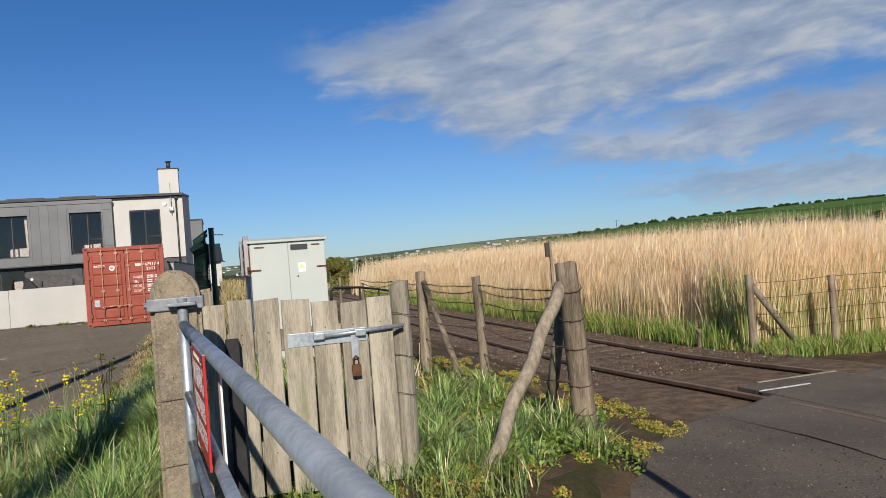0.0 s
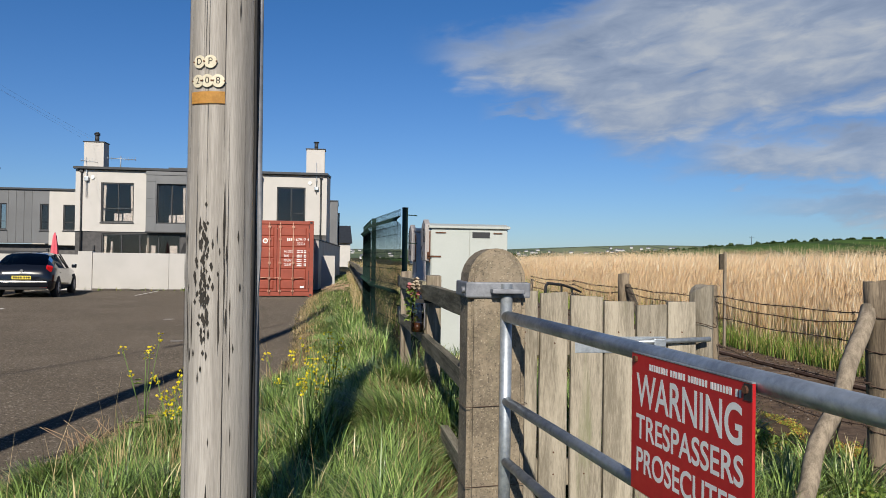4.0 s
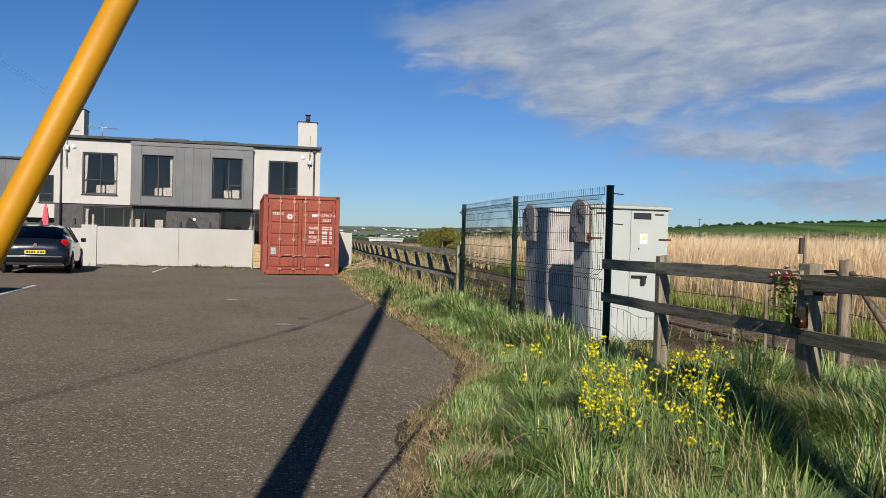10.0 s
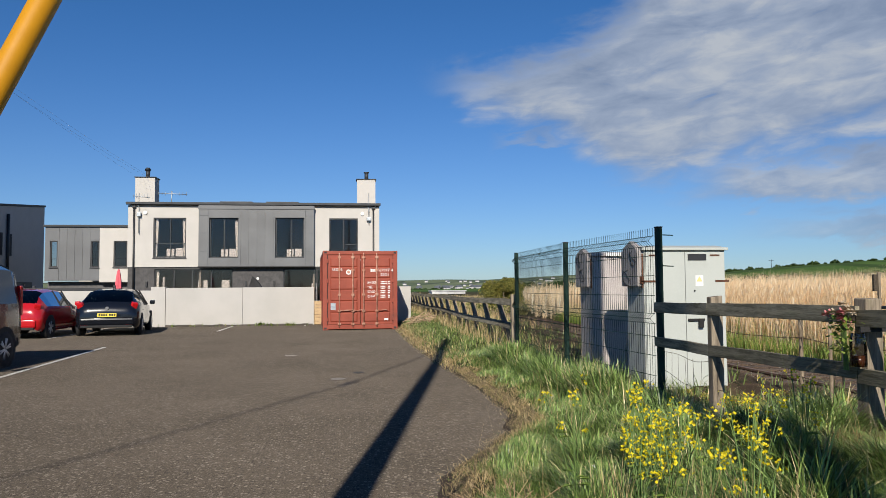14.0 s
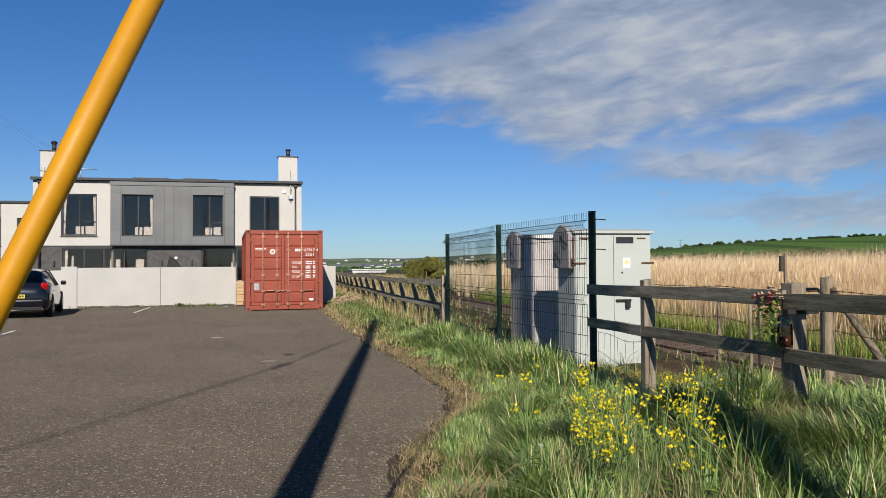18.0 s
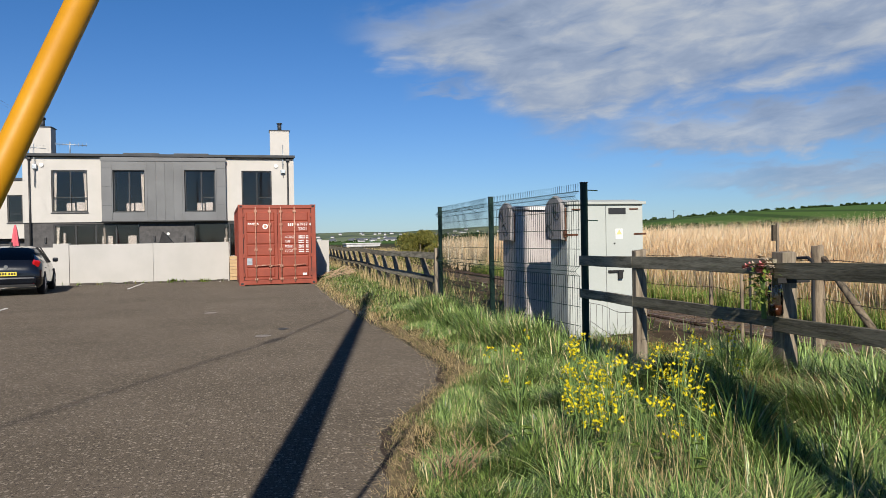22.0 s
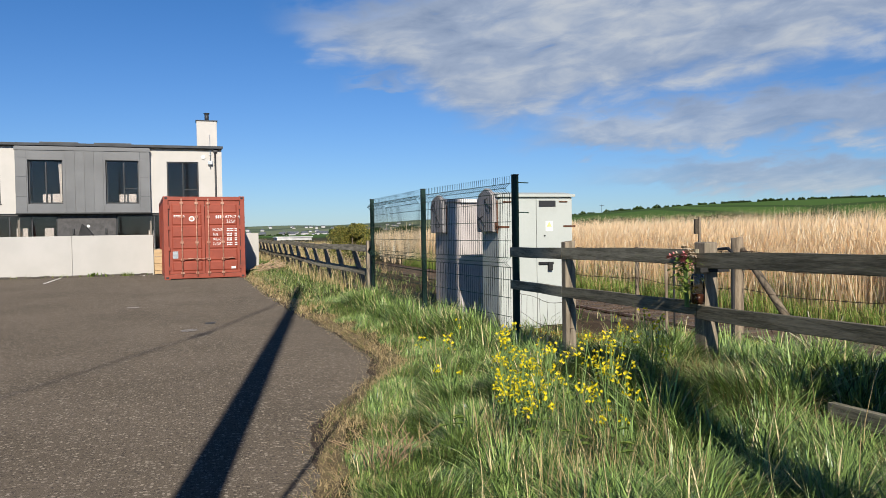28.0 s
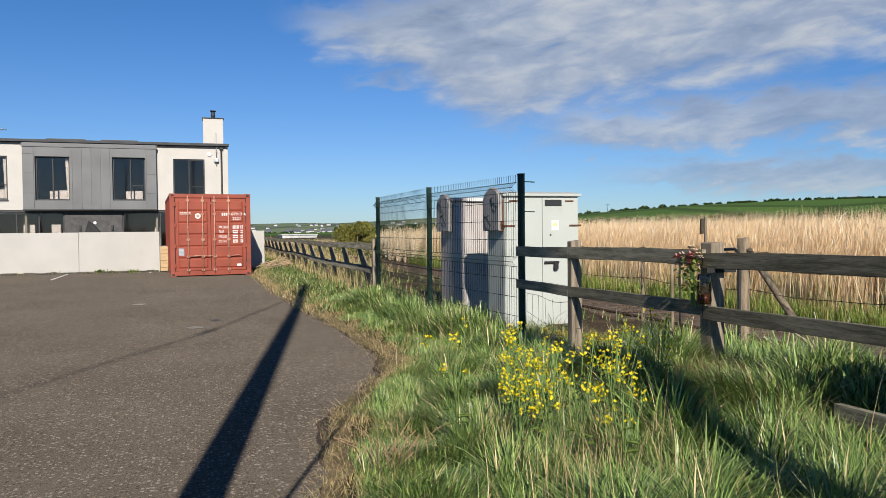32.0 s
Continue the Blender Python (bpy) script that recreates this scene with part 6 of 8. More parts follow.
def build_grass():
    def tufts(n, x0, x1, y0, y1, k, spread, keep, seed):
        """Root points gathered into tufts, with the way each blade leans out."""
        c = scatter(n, x0, x1, y0, y1, keep, seed)
        r = np.random.default_rng(seed + 50)
        p = np.repeat(c, k, 0)
        a, d = r.uniform(0, 2 * np.pi, len(p)), spread * np.sqrt(r.uniform(0, 1, len(p)))
        p[:, 0] += np.cos(a) * d
        p[:, 1] += np.sin(a) * d
        return p, a

    def sward(n, x0, x1, y0, y1, w, seed, material=TUFT, k=1.0, segs=3):
        """Rank grass that lies over in swathes: height, gaps and lean change from hummock to hummock."""
        def keep(x, y, r):
            d = x - edge_x(y)
            c = clump(x, y, 3.1, 2.0)
            rank = np.clip((d - 0.7) / 0.5, 0, 1)
            return (d > 0.05 + 0.30 * clump(x, y, 2.0)) & (approach(x, y) < 0.1) & (r < np.clip(d / 0.5, 0.4, 1) * ((1 - rank) * (0.1 + 1.1 * c) + rank * 2.2 * (c - 0.32)))
        p = scatter(n, x0, x1, y0, y1, keep, seed)
        x, y = p[:, 0], p[:, 1]
        h = np.interp(x - edge_x(y), [0.0, 0.3, 0.9, 1.6, 2.3], [0.07, 0.13, 0.18, 0.23, 0.26]) * (0.45 + 1.0 * clump(x, y, 3.1, 2.0)) * k
        a = 1.9 * np.sin(1.9 * x + 1.1 * y) + 1.5 * np.sin(3.3 * y - 1.7 * x + 1.0) + 0.9 * np.sin(6.1 * x + 4.3 * y) + 0.4
        blades("verge_grass", p, h, w, np.interp(x - edge_x(y), [0.5, 1.4], [0.85, 1.05]), material, "long green verge grass lying over in swathes", "grass", segs, seed + 7, a)

    turf = lambda x, y, r: (x - edge_x(y) > 0.0 + 0.32 * clump(x, y, 2.0)) & (r < np.clip((x - edge_x(y)) / 0.25, 0.22, 1) * np.interp(x - edge_x(y), [0.7, 1.3], [1.0, 0.12])) & (approach(x, y) < 0.1)
    blades("verge_turf", scatter(120000, 0.2, 3.3, 1.2, 7.0, turf, 11), 0.075, 0.0055, 0.75, GRASS, "fine short green turf on the verge", "grass", 2, 1)
    blades("verge_turf", scatter(36000, 0.2, 3.3, -3.5, 1.2, turf, 10), 0.10, 0.007, 0.7, GRASS, "fine short green turf on the verge", "grass", 2, 1)
    blades("verge_turf", scatter(26000, 0.2, 2.6, -12.0, -3.5, turf, 9), 0.15, 0.014, 0.7, GRASS, "fine short green turf on the verge", "grass", 2, 1)
    sward(105000, 0.3, 3.05, 1.0, 4.2, 0.0078, 61)
    sward(80000, 0.6, 3.1, 4.2, 7.2, 0.0080, 62, k=0.8)
    sward(42000, 1.2, 3.05, -1.6, 1.0, 0.0078, 63)
    sward(60000, 1.2, 3.1, 7.2, 14.0, 0.0100, 64, k=0.8, segs=2)
    def hummocks(n, x0, x1, y0, y1, h, rad, k, w, seed, keep, xmax=3.03):
        """Rank tussocks: a dome of coarse blades that arch outwards, with dark gaps between the domes."""
        c = scatter(n, x0, x1, y0, y1, keep, seed)
        r = np.random.default_rng(seed + 3)
        size = r.uniform(0.6, 1.25, len(c))
        p, size = np.repeat(c, k, 0), np.repeat(size, k)
        a, q = r.uniform(0, 2 * np.pi, len(p)), np.sqrt(r.uniform(0, 1, len(p)))
        p[:, 0] += np.cos(a) * q * rad * size
        p[:, 1] += np.sin(a) * q * rad * size
        k = (p[:, 0] > edge_x(p[:, 1]) + 0.1) & (p[:, 0] < xmax)
        p, a, q, size = p[k], a[k], q[k], size[k]
        blades("grass_tussocks", p, h * size * (1.15 - 0.45 * q), w, 0.35 + 0.75 * q, TUFT, "coarse tussocks of rank green grass by the fence", "grass", 4, seed + 5, a)

    lush = lambda x, y, r: (x - edge_x(y) > 0.75) & (r < 1.6 * clump(x, y, 1.9, 1.0) - 0.25)
    hummocks(420, 1.2, 3.02, 0.4, 4.4, 0.27, 0.12, 130, 0.0088, 23, lush)
    hummocks(300, 1.5, 3.02, 4.4, 7.2, 0.22, 0.14, 110, 0.0098, 26, lush)
    hummocks(20, 2.30, 2.72, 1.9, 3.4, 0.34, 0.14, 190, 0.0100, 29, None)
    hummocks(60, 4.3, 5.5, 2.0, 4.6, 0.28, 0.13, 100, 0.0100, 35, None, 5.6)
    hummocks(150, 3.12, 4.3, 2.5, 5.4, 0.30, 0.14, 110, 0.0100, 33, None, 4.4)
    hummocks(170, 2.55, 3.04, 6.2, 12.6, 0.31, 0.17, 90, 0.0125, 31, None)
    # brown dead grass at the foot of the posts
    blades("dead_grass", scatter(20000, 2.70, 3.04, 1.7, 3.9, lambda x, y, r: r < np.interp(y, [2.3, 2.8, 3.3, 3.6], [0.9, 0.12, 0.12, 0.5]), 65), 0.24, 0.006, 1.0, BROWNG, "matted brown dead grass at the foot of the fence", "grass", 3, 66)
    p, a = tufts(70, 1.3, 2.6, 2.0, 7.5, 26, 0.09, verge_keep, 75)
    blades("dead_grass", p, 0.17, 0.005, 0.9, DRYG, "small bleached tufts of dead grass in the verge", "grass", 3, 76, a)
    # dead stems at the foot of the flowers, and straw on the bare ground
    p, a = tufts(46, 1.35, 2.2, 2.5, 4.0, 14, 0.07, None, 25)
    blades("dead_stems", p, 0.34, 0.0045, 0.35, DRYG, "bleached dead stems at the foot of the flowers", "dead stalks", 3, 4, a)
    p = scatter(36000, 1.2, 3.4, 13.6, 48.0, verge_keep, 13)
    blades("verge_grass", p, 0.17, 0.016, 0.8, GRASS, "short green meadow grass on the verge", "grass", 2, 4)
    p = scatter(4200, 2.75, 3.5, 12.6, 44.0, lambda x, y, r: r < 1.5 * clump(x, y, 0.9, 2.0) - 0.25, 71)
    blades("dead_stalks", p, 0.45, 0.013, 0.4, DRYG, "dead tan stalks under the old fence", "dead stalks", 2, 72)
    dry = lambda x, y, r: (np.abs(x - edge_x(y) - 0.17) < 0.36) & (r < 0.22 + 0.7 * clump(x, y, 1.6, 2.0)) & (approach(x, y) < 0.1)
    blades("dry_verge_grass", scatter(140000, 0.2, 2.6, -0.5, 12.0, dry, 14), 0.07, 0.005, 1.6, DRYG, "dead straw-coloured grass along the asphalt edge", "grass", 2, 5)
    blades("dry_verge_grass", scatter(9000, 1.2, 2.2, 12.0, 26.0, dry, 15), 0.14, 0.012, 1.2, DRYG, "dead straw-coloured grass along the asphalt edge", "grass", 2, 6)
    inner = lambda x, y, r: (approach(x, y) < 0.05) & (r < np.where((y > 4.8) & (x > 3.7), 0.07 + 0.25 * (clump(x, y, 1.1, 0.5) > 0.75), np.where(x > 4.3, 0.22, np.where(y < 4.8, 0.36, 0.85)) * (clump(x, y, 1.1, 0.5) > 0.45)))
    blades("trackside_grass", scatter(52000, 3.0, 5.6, 0.3, 8.0, inner, 16), 0.22, 0.008, 0.8, GRASS, "green grass between the fences", "grass", 2, 7)
    blades("trackside_grass", scatter(14000, 3.0, 6.0, 8.0, 30.0, inner, 17), 0.26, 0.014, 0.8, GRASS, "green grass between the fences", "grass", 2, 8)
    blades("dead_stalks", scatter(320, 0.8, 2.9, 1.5, 9.0, verge_keep, 18), 0.55, 0.004, 0.35, DRYG, "thin dead stalks standing in the grass", "dead stalks", 2, 9)
    bank = lambda x, y, r: r < 0.85
    blades("reed_edge_grass", scatter(26000, 10.9, 12.2, 8.4, 40.0, bank, 19), 0.55, 0.016, 0.45, REEDG, "green grass at the foot of the reeds", "grass", 2, 10)
    blades("bank_grass", scatter(15000, 11.0, 19.0, 7.2, 8.7, bank, 20), 0.30, 0.013, 0.7, REEDG, "green grass bank beyond the crossing", "grass", 2, 11)
    # stonecrop and weeds beside the crossing, each mound a cushion of small leaves
    def mounds(n, x0, x1, y0, y1, keep, seed, r0, r1):
        p = scatter(n, x0, x1, y0, y1, keep, seed)
        q = np.random.default_rng(seed + 1).uniform(r0, r1, len(p))
        return [(x, y, z + 0.25 * b, b) for (x, y, z), b in zip(p, q)]

    off = lambda x, y, r: (approach(x, y) < 0.5) & (r < 1.7 * clump(x, y, 1.5, 3.0) - 0.25)
    leaf_cloud("stonecrop", mounds(900, 3.4, 7.3, 0.6, 8.0, off, 21, 0.05, 0.11), 110000, 0.0095, SEDUM, "cushions of yellow and orange stonecrop on the trackside", "stonecrop", 12)
    leaf_cloud("stonecrop", mounds(24, 5.4, 7.4, 2.9, 4.4, lambda x, y, r: (approach(x, y) < 0.9) & (approach(x, y) > 0.02), 27, 0.05, 0.10), 9000, 0.010, SEDUM, "stonecrop cushions creeping over the edge of the road", "stonecrop", 24)
    leaf_cloud("broad_weeds", mounds(300, 3.4, 6.0, 0.5, 5.2, lambda x, y, r: (approach(x, y) < 0.4) & (r < 1.6 * clump(x, y, 1.3, 0.7) - 0.4), 22, 0.07, 0.16), 42000, 0.014, LEAF, "broad-leaved green weeds beside the track", "weeds", 13)


def build_reeds():
    def keep(x, y, r):
        return (y > 8.2 + 0.8 * r ** 2) & (x > 11.35 + 0.05 * np.sin(y * 2.1) + 0.9 * r ** 2)
    n1 = scatter(120000, 11.3, 15.0, 8.2, 40.0, keep, 31)
    blades("reed_bed", n1, np.minimum(np.interp(n1[:, 0], [11.3, 12.9], [0.95, 2.05]), np.interp(n1[:, 1], [8.2, 9.4], [1.3, 2.05])), 0.013, 0.12, REED, "tall dry straw-coloured reeds in the marsh", "reeds", 3, 14, 0.3)
    n2 = scatter(64000, 15.0, 40.0, 8.2, 45.0, keep, 32)
    blades("reed_bed", n2, 2.1, 0.028, 0.10, REED, "tall dry straw-coloured reeds in the marsh", "reeds", 2, 15, 0.3)
    n3 = scatter(46000, 11.3, 120.0, 40.0, 130.0, lambda x, y, r: x > 0.215 * y + 1.5, 33)
    blades("reed_bed", n3, 2.2, 0.07, 0.10, REED, "tall dry straw-coloured reeds in the marsh", "reeds", 2, 16, 0.3)
    n4 = scatter(20000, 40.0, 160.0, 8.0, 60.0, None, 34)
    blades("reed_bed", n4, 2.1, 0.07, 0.10, REED, "tall dry straw-coloured reeds in the marsh", "reeds", 2, 17, 0.3)
    blades("reed_bed", scatter(34000, 11.25, 12.4, 8.2, 34.0, keep, 37), 1.3, 0.015, 0.2, REED, "shorter dry reeds at the marsh edge", "reeds", 3, 22, 0.3)
    blades("reed_bed", scatter(34000, 11.4, 20.0, 8.2, 9.8, keep, 38), 1.7, 0.015, 0.2, REED, "ragged dry reeds at the marsh edge", "reeds", 3, 23, 0.3)
    lv = np.concatenate([scatter(60000, 11.3, 15.0, 8.2, 40.0, keep, 42), scatter(26000, 11.4, 22.0, 8.2, 10.6, keep, 43)])
    lv[:, 2] += np.random.default_rng(44).uniform(0.12, 0.75, len(lv)) * np.interp(lv[:, 0], [11.3, 12.9], [0.8, 2.0])
    blades("reed_leaves", lv, 0.34, 0.010, 0.8, REED, "dry hanging leaves on the reed stalks", "reeds", 2, 45)
    # plumes on the near stalks
    pl = n1[::5].copy()
    pl[:, 2] += 1.15 + np.random.default_rng(36).uniform(0, 0.85, len(pl))
    blades("reed_plumes", pl, 0.26, 0.018, 0.6, REED, "feathery dry reed plumes", "reed plumes", 2, 18, 0.3)
    # new green shoots low down
    sh = np.concatenate([scatter(28000, 11.3, 12.8, 8.2, 40.0, keep, 35), scatter(26000, 11.3, 20.0, 8.1, 9.4, keep, 39)])
    blades("young_reeds", sh, np.where(sh[:, 1] < 9.4, 1.3, 1.0), 0.012, 0.15, REEDG, "young green shoots among the dry reeds", "reeds", 2, 19)


build_grass()
build_reeds()
road_grit()


# ---- distance ----
def hill(name, az0, az1, dist, prof, depth, material, label, dz=-3.0, n=90):
    """A ridge seen from the place: prof gives the skyline's elevation in degrees over the azimuth (from +y towards +x)."""
    v, f = [], []
    for k in range(n + 1):
        az = az0 + (az1 - az0) * k / n
        el = np.interp(az, [p[0] for p in prof], [p[1] for p in prof])
        el += 0.05 * noise.noise((az * 0.35, 1.0, 0.0)) + 0.02 * noise.noise((az * 1.9, 2.0, 0.0))
        a = math.radians(az)
        for q in (0.0, 0.35, 0.7, 1.0, 1.25):
            d = dist + depth * q
            top = math.tan(math.radians(max(el, 0.02))) * (dist + depth)
            z = dz + (top - dz) * math.sin(min(q, 1.0) * math.pi / 2) ** 1.2 if q <= 1 else top * 0.8
            v.append((math.sin(a) * d, math.cos(a) * d, z))
    for k in range(n):
        for q in range(4):
            i = k * 5 + q
            f.append((i, i + 5, i + 6, i + 1))
    return tagged(raw(name, v, f, material, True), label, "hill", kind="structure")


NEAR_HILL = [(-5, -0.3), (10, 0.1), (18, 0.42), (24, 0.82), (28, 1.2), (33, 1.55), (38, 1.82), (44, 1.98), (52, 2.0), (70, 2.2), (110, 2.0)]
hill("backdrop_hill", 4, 110, 420, NEAR_HILL, 260, HILL, "green pasture hillside with hedges beyond the reeds")
def fields(m, size, cols, hedge):
    """Pasture divided into fields of different greens by dark hedges."""
    nt = m.node_tree
    p = nt.nodes["Principled BSDF"]
    old = p.inputs["Base Color"].links[0].from_socket
    co = nt.nodes.new("ShaderNodeTexCoord")
    mp = add(nt, "ShaderNodeMapping", i0=co.outputs["Object"], Scale=(1.0, 0.6, 6.0))
    vo = add(nt, "ShaderNodeTexVoronoi", Vector=mp.outputs[0], Scale=1.0 / size)
    sep = add(nt, "ShaderNodeSeparateColor", i0=vo.outputs["Color"])
    c = mixc(nt, 0.65, old, mixc(nt, sep.outputs[0], cols[0], cols[1]))
    v2 = add(nt, "ShaderNodeTexVoronoi", Vector=mp.outputs[0], Scale=1.0 / size)
    v2.feature = "DISTANCE_TO_EDGE"
    ln = mth(nt, "SUBTRACT", 1.0, step(nt, 0.03, 0.07, v2.outputs["Distance"]))
    nt.links.new(mixc(nt, mth(nt, "MULTIPLY", ln, 0.8), c, hedge), p.inputs["Base Color"])


# FAR's fields and hedges are paler than HILL's: haze painted into the colour
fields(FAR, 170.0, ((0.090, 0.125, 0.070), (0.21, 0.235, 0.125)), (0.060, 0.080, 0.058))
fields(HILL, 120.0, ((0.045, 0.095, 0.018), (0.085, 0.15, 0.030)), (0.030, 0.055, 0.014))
FAR_HILL = [(-60, 0.6), (-30, 0.55), (-14, 0.62), (-6, 0.55), (0, 0.62), (6, 0.70), (10, 0.66), (16, 0.95), (22, 1.2), (30, 1.2), (60, 0.8)]
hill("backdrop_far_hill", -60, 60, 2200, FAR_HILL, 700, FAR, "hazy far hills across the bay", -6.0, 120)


def village():
    """Far houses of the town along the shore, and low white sheds."""
    r = random.Random(5)
    wall = mat("far_white_wall", (0.62, 0.61, 0.59), (0.40, 0.40, 0.40), 0.9, 0, 0.05, 0.4, 0.0)
    roof = mat("far_slate_roof", (0.10, 0.11, 0.13), (0.07, 0.08, 0.09), 0.8, 0, 0.05, 0.4, 0.0)
    for k in range(150):
        az = r.uniform(-5.5, 16.0) if k < 95 else r.gauss(22, 5)
        d = r.uniform(1000, 1500) if k < 34 else r.uniform(2240, 2620)
        top = math.tan(radians(float(np.interp(az, [p[0] for p in FAR_HILL], [p[1] for p in FAR_HILL])))) * 2900
        z = -1.3 if k < 34 else -6.0 + (top + 6.0) * math.sin((d - 2200) / 700 * math.pi / 2) ** 1.2 - 0.5
        w, h = r.uniform(7, 13), r.uniform(2.6, 4.6)
        t = thing("far_house", math.sin(radians(az)) * d, math.cos(radians(az)) * d, z, r.uniform(-30, 30), "small white gabled house of the far shore town", "house", "far houses")
        part("wall", box(B(), -w / 2, w / 2, -4, 4, -1.5, h), wall, t)
        bm = B()
        v = [bm.verts.new(p) for p in ((-w / 2, -4.4, h), (w / 2, -4.4, h), (w / 2, 0, h + 3.4), (-w / 2, 0, h + 3.4), (w / 2, 4.4, h), (-w / 2, 4.4, h))]
        for q in ((0, 1, 2, 3), (3, 2, 4, 5), (0, 3, 5), (1, 4, 2)):
            bm.faces.new([v[i] for i in q])
        part("roof", bm, roof, t)
    t = thing("long_shed", 40.0, 330, -1.35, 4, "long low white shed behind the verge", "shed")
    part("wall", box(B(), -7, 8, -4, 4, -1, 1.3), wall, t)
    part("roof", box(B(), -7.4, 8.4, -4.4, 4.4, 1.3, 1.75), wall, t)
    # pitched grey house behind the far end of the fence
    t = thing("far_house", -1.0, 130, 0, 3, "grey pitched-roof house far along the verge", "house", "far houses")
    part("wall", box(B(), -5, 4.6, -4, 6, -1, 4.0), RENDER, t)
    bm = B()
    v = [bm.verts.new(p) for p in ((-5.2, -4.6, 3.7), (4.9, -4.6, 3.7), (-5.2, 1.0, 6.9), (-5.2, 6.6, 3.7), (4.9, 6.6, 3.7), (4.9, 1.0, 6.9))]
    for q in ((0, 1, 5, 2), (3, 2, 5, 4), (0, 2, 3), (1, 4, 5)):
        bm.faces.new([v[i] for i in q])
    part("roof", bm, ROOF, t)


def hedges():
    r = random.Random(8)
    cs = [(math.sin(radians(az)) * 960, math.cos(radians(az)) * 960, r.uniform(-3.0, 0.4), r.uniform(1.5, 3.6)) for az in [r.uniform(-7, 19) for _ in range(150)]]
    leaf_cloud("shore_trees", cs, 16000, 0.9, HEDGE, "dark trees and hedges before the far town", "trees")
    cs = []
    for az in np.arange(13, 60, 0.2):
        el = float(np.interp(az, [p[0] for p in NEAR_HILL], [p[1] for p in NEAR_HILL]))
        d = 672
        if r.random() < 0.82:
            s = r.uniform(0.5, 1.3) if r.random() < 0.88 else r.uniform(1.4, 2.8)
            cs.append((math.sin(radians(az)) * d, math.cos(radians(az)) * d, math.tan(radians(el)) * 680 - 0.3 + s * 0.2, s))
    leaf_cloud("ridge_hedge", cs, 16000, 1.1, HEDGE, "dark hedge and small trees along the hill's ridge", "hedge")
    cs = []
    for az in np.arange(10, 60, 0.5):
        el = float(np.interp(az, [p[0] for p in NEAR_HILL], [p[1] for p in NEAR_HILL]))
        d = 470 + 12 * math.sin(az * 0.3)
        if r.random() < 0.8:
            cs.append((math.sin(radians(az)) * d, math.cos(radians(az)) * d, math.tan(radians(el)) * 680 * 0.22 + 2.0, r.uniform(1.6, 3.4)))
    leaf_cloud("field_hedge", cs, 14000, 0.8, HEDGE, "dark hedge at the foot of the pasture", "hedge")
    t = thing("far_mast", math.sin(radians(30.6)) * 660, math.cos(radians(30.6)) * 660, 13.0, 0, "thin far telegraph mast on the hill", "mast")
    part("mast_pole", rod(B(), (0, 0, 0), (0, 0, 10.0), 0.26, 0.15, 6), ROOF, t)
    part("mast_arm", rod(B(), (-2.2, 0, 9.2), (2.2, 0, 9.2), 0.15, seg=5), ROOF, t)


def gorse():
    """The yellow-green bush beyond the fence, and scrub along the far verge."""
    r = random.Random(4)
    t = thing("gorse_bush", 12.2, 60, -0.6, 0, "rounded yellow-green gorse bush beyond the reeds", "bush")
    bm = B()
    for k in range(7):
        a = k * 0.9
        rod(bm, (0.3 * math.cos(a), 0.3 * math.sin(a), 0), (1.2 * math.cos(a), 1.2 * math.sin(a), 1.6), 0.07, 0.03, 6)
    part("stem", bm, WOODP, t)
    cs = [(x, r.uniform(-1, 1), r.uniform(0.6, 2.9 - 0.6 * x * x), r.uniform(0.4, 0.8)) for x in [-1.5 + 2.6 * k / 25 for k in range(26)]]
    crown = leaf_cloud("crown", cs, 20000, 0.055, BUSH, "dense yellow-green foliage", "", 5, "")
    crown.parent = t
    cs = [(r.uniform(7, 11), r.uniform(46, 80), -0.5 + r.uniform(0, 0.5), r.uniform(0.4, 0.8)) for _ in range(30)]
    leaf_cloud("scrub", cs, 12000, 0.06, SCRUB, "low mixed scrub beyond the fence", "scrub", 6)
    rd = scatter(5000, 3.4, 10.5, 26.0, 60.0, lambda x, y, q: (x < 7.4), 41)
    blades("rough_grass", scatter(9000, 3.4, 30.0, 60.0, 150.0, lambda x, y, q: x < 0.22 * y + 2, 46), 1.0, 0.07, 0.5, DRYG, "tall dead grass beyond the fence", "grass", 2, 47)
    blades("rough_grass", rd, 0.55, 0.02, 0.6, DRYG, "tall dead grass along the far fence", "grass", 2, 21)


# ---- vehicles ----
def shell(secs, glass_side, screens):
    """Loft of car sections (y, sill, belt, roof, half widths low, belt, roof): body mesh and lists of glass faces."""
    rings = []
    for y, zs, zb, zr, wl, wb, wr in secs:
        half = [(wl * 0.90, zs), (wl, zs + 0.10), (wl + 0.015, zs + (zb - zs) * 0.55), (wb, zb), (wr + (wb - wr) * 0.12, zr - (zr - zb) * 0.14), (wr * 0.80, zr - 0.008), (0.0, zr + 0.012)]
        rings.append([(x, y, z) for x, z in half] + [(-x, y, z) for x, z in half[-2::-1]])
    n = len(rings[0])
    body, sides, tops = [], {}, {}
    for i in range(len(rings) - 1):
        for k in range(n - 1):
            q = (rings[i][k], rings[i][k + 1], rings[i + 1][k + 1], rings[i + 1][k])
            if i in glass_side and k in (3, n - 5):
                sides.setdefault((i, k), q)
            elif i in screens and 4 <= k <= n - 6:
                tops.setdefault(i, []).append(q)
            else:
                body.append(q)
    caps = [tuple(rings[0]), tuple(rings[-1])]
    return body, sides, tops, caps


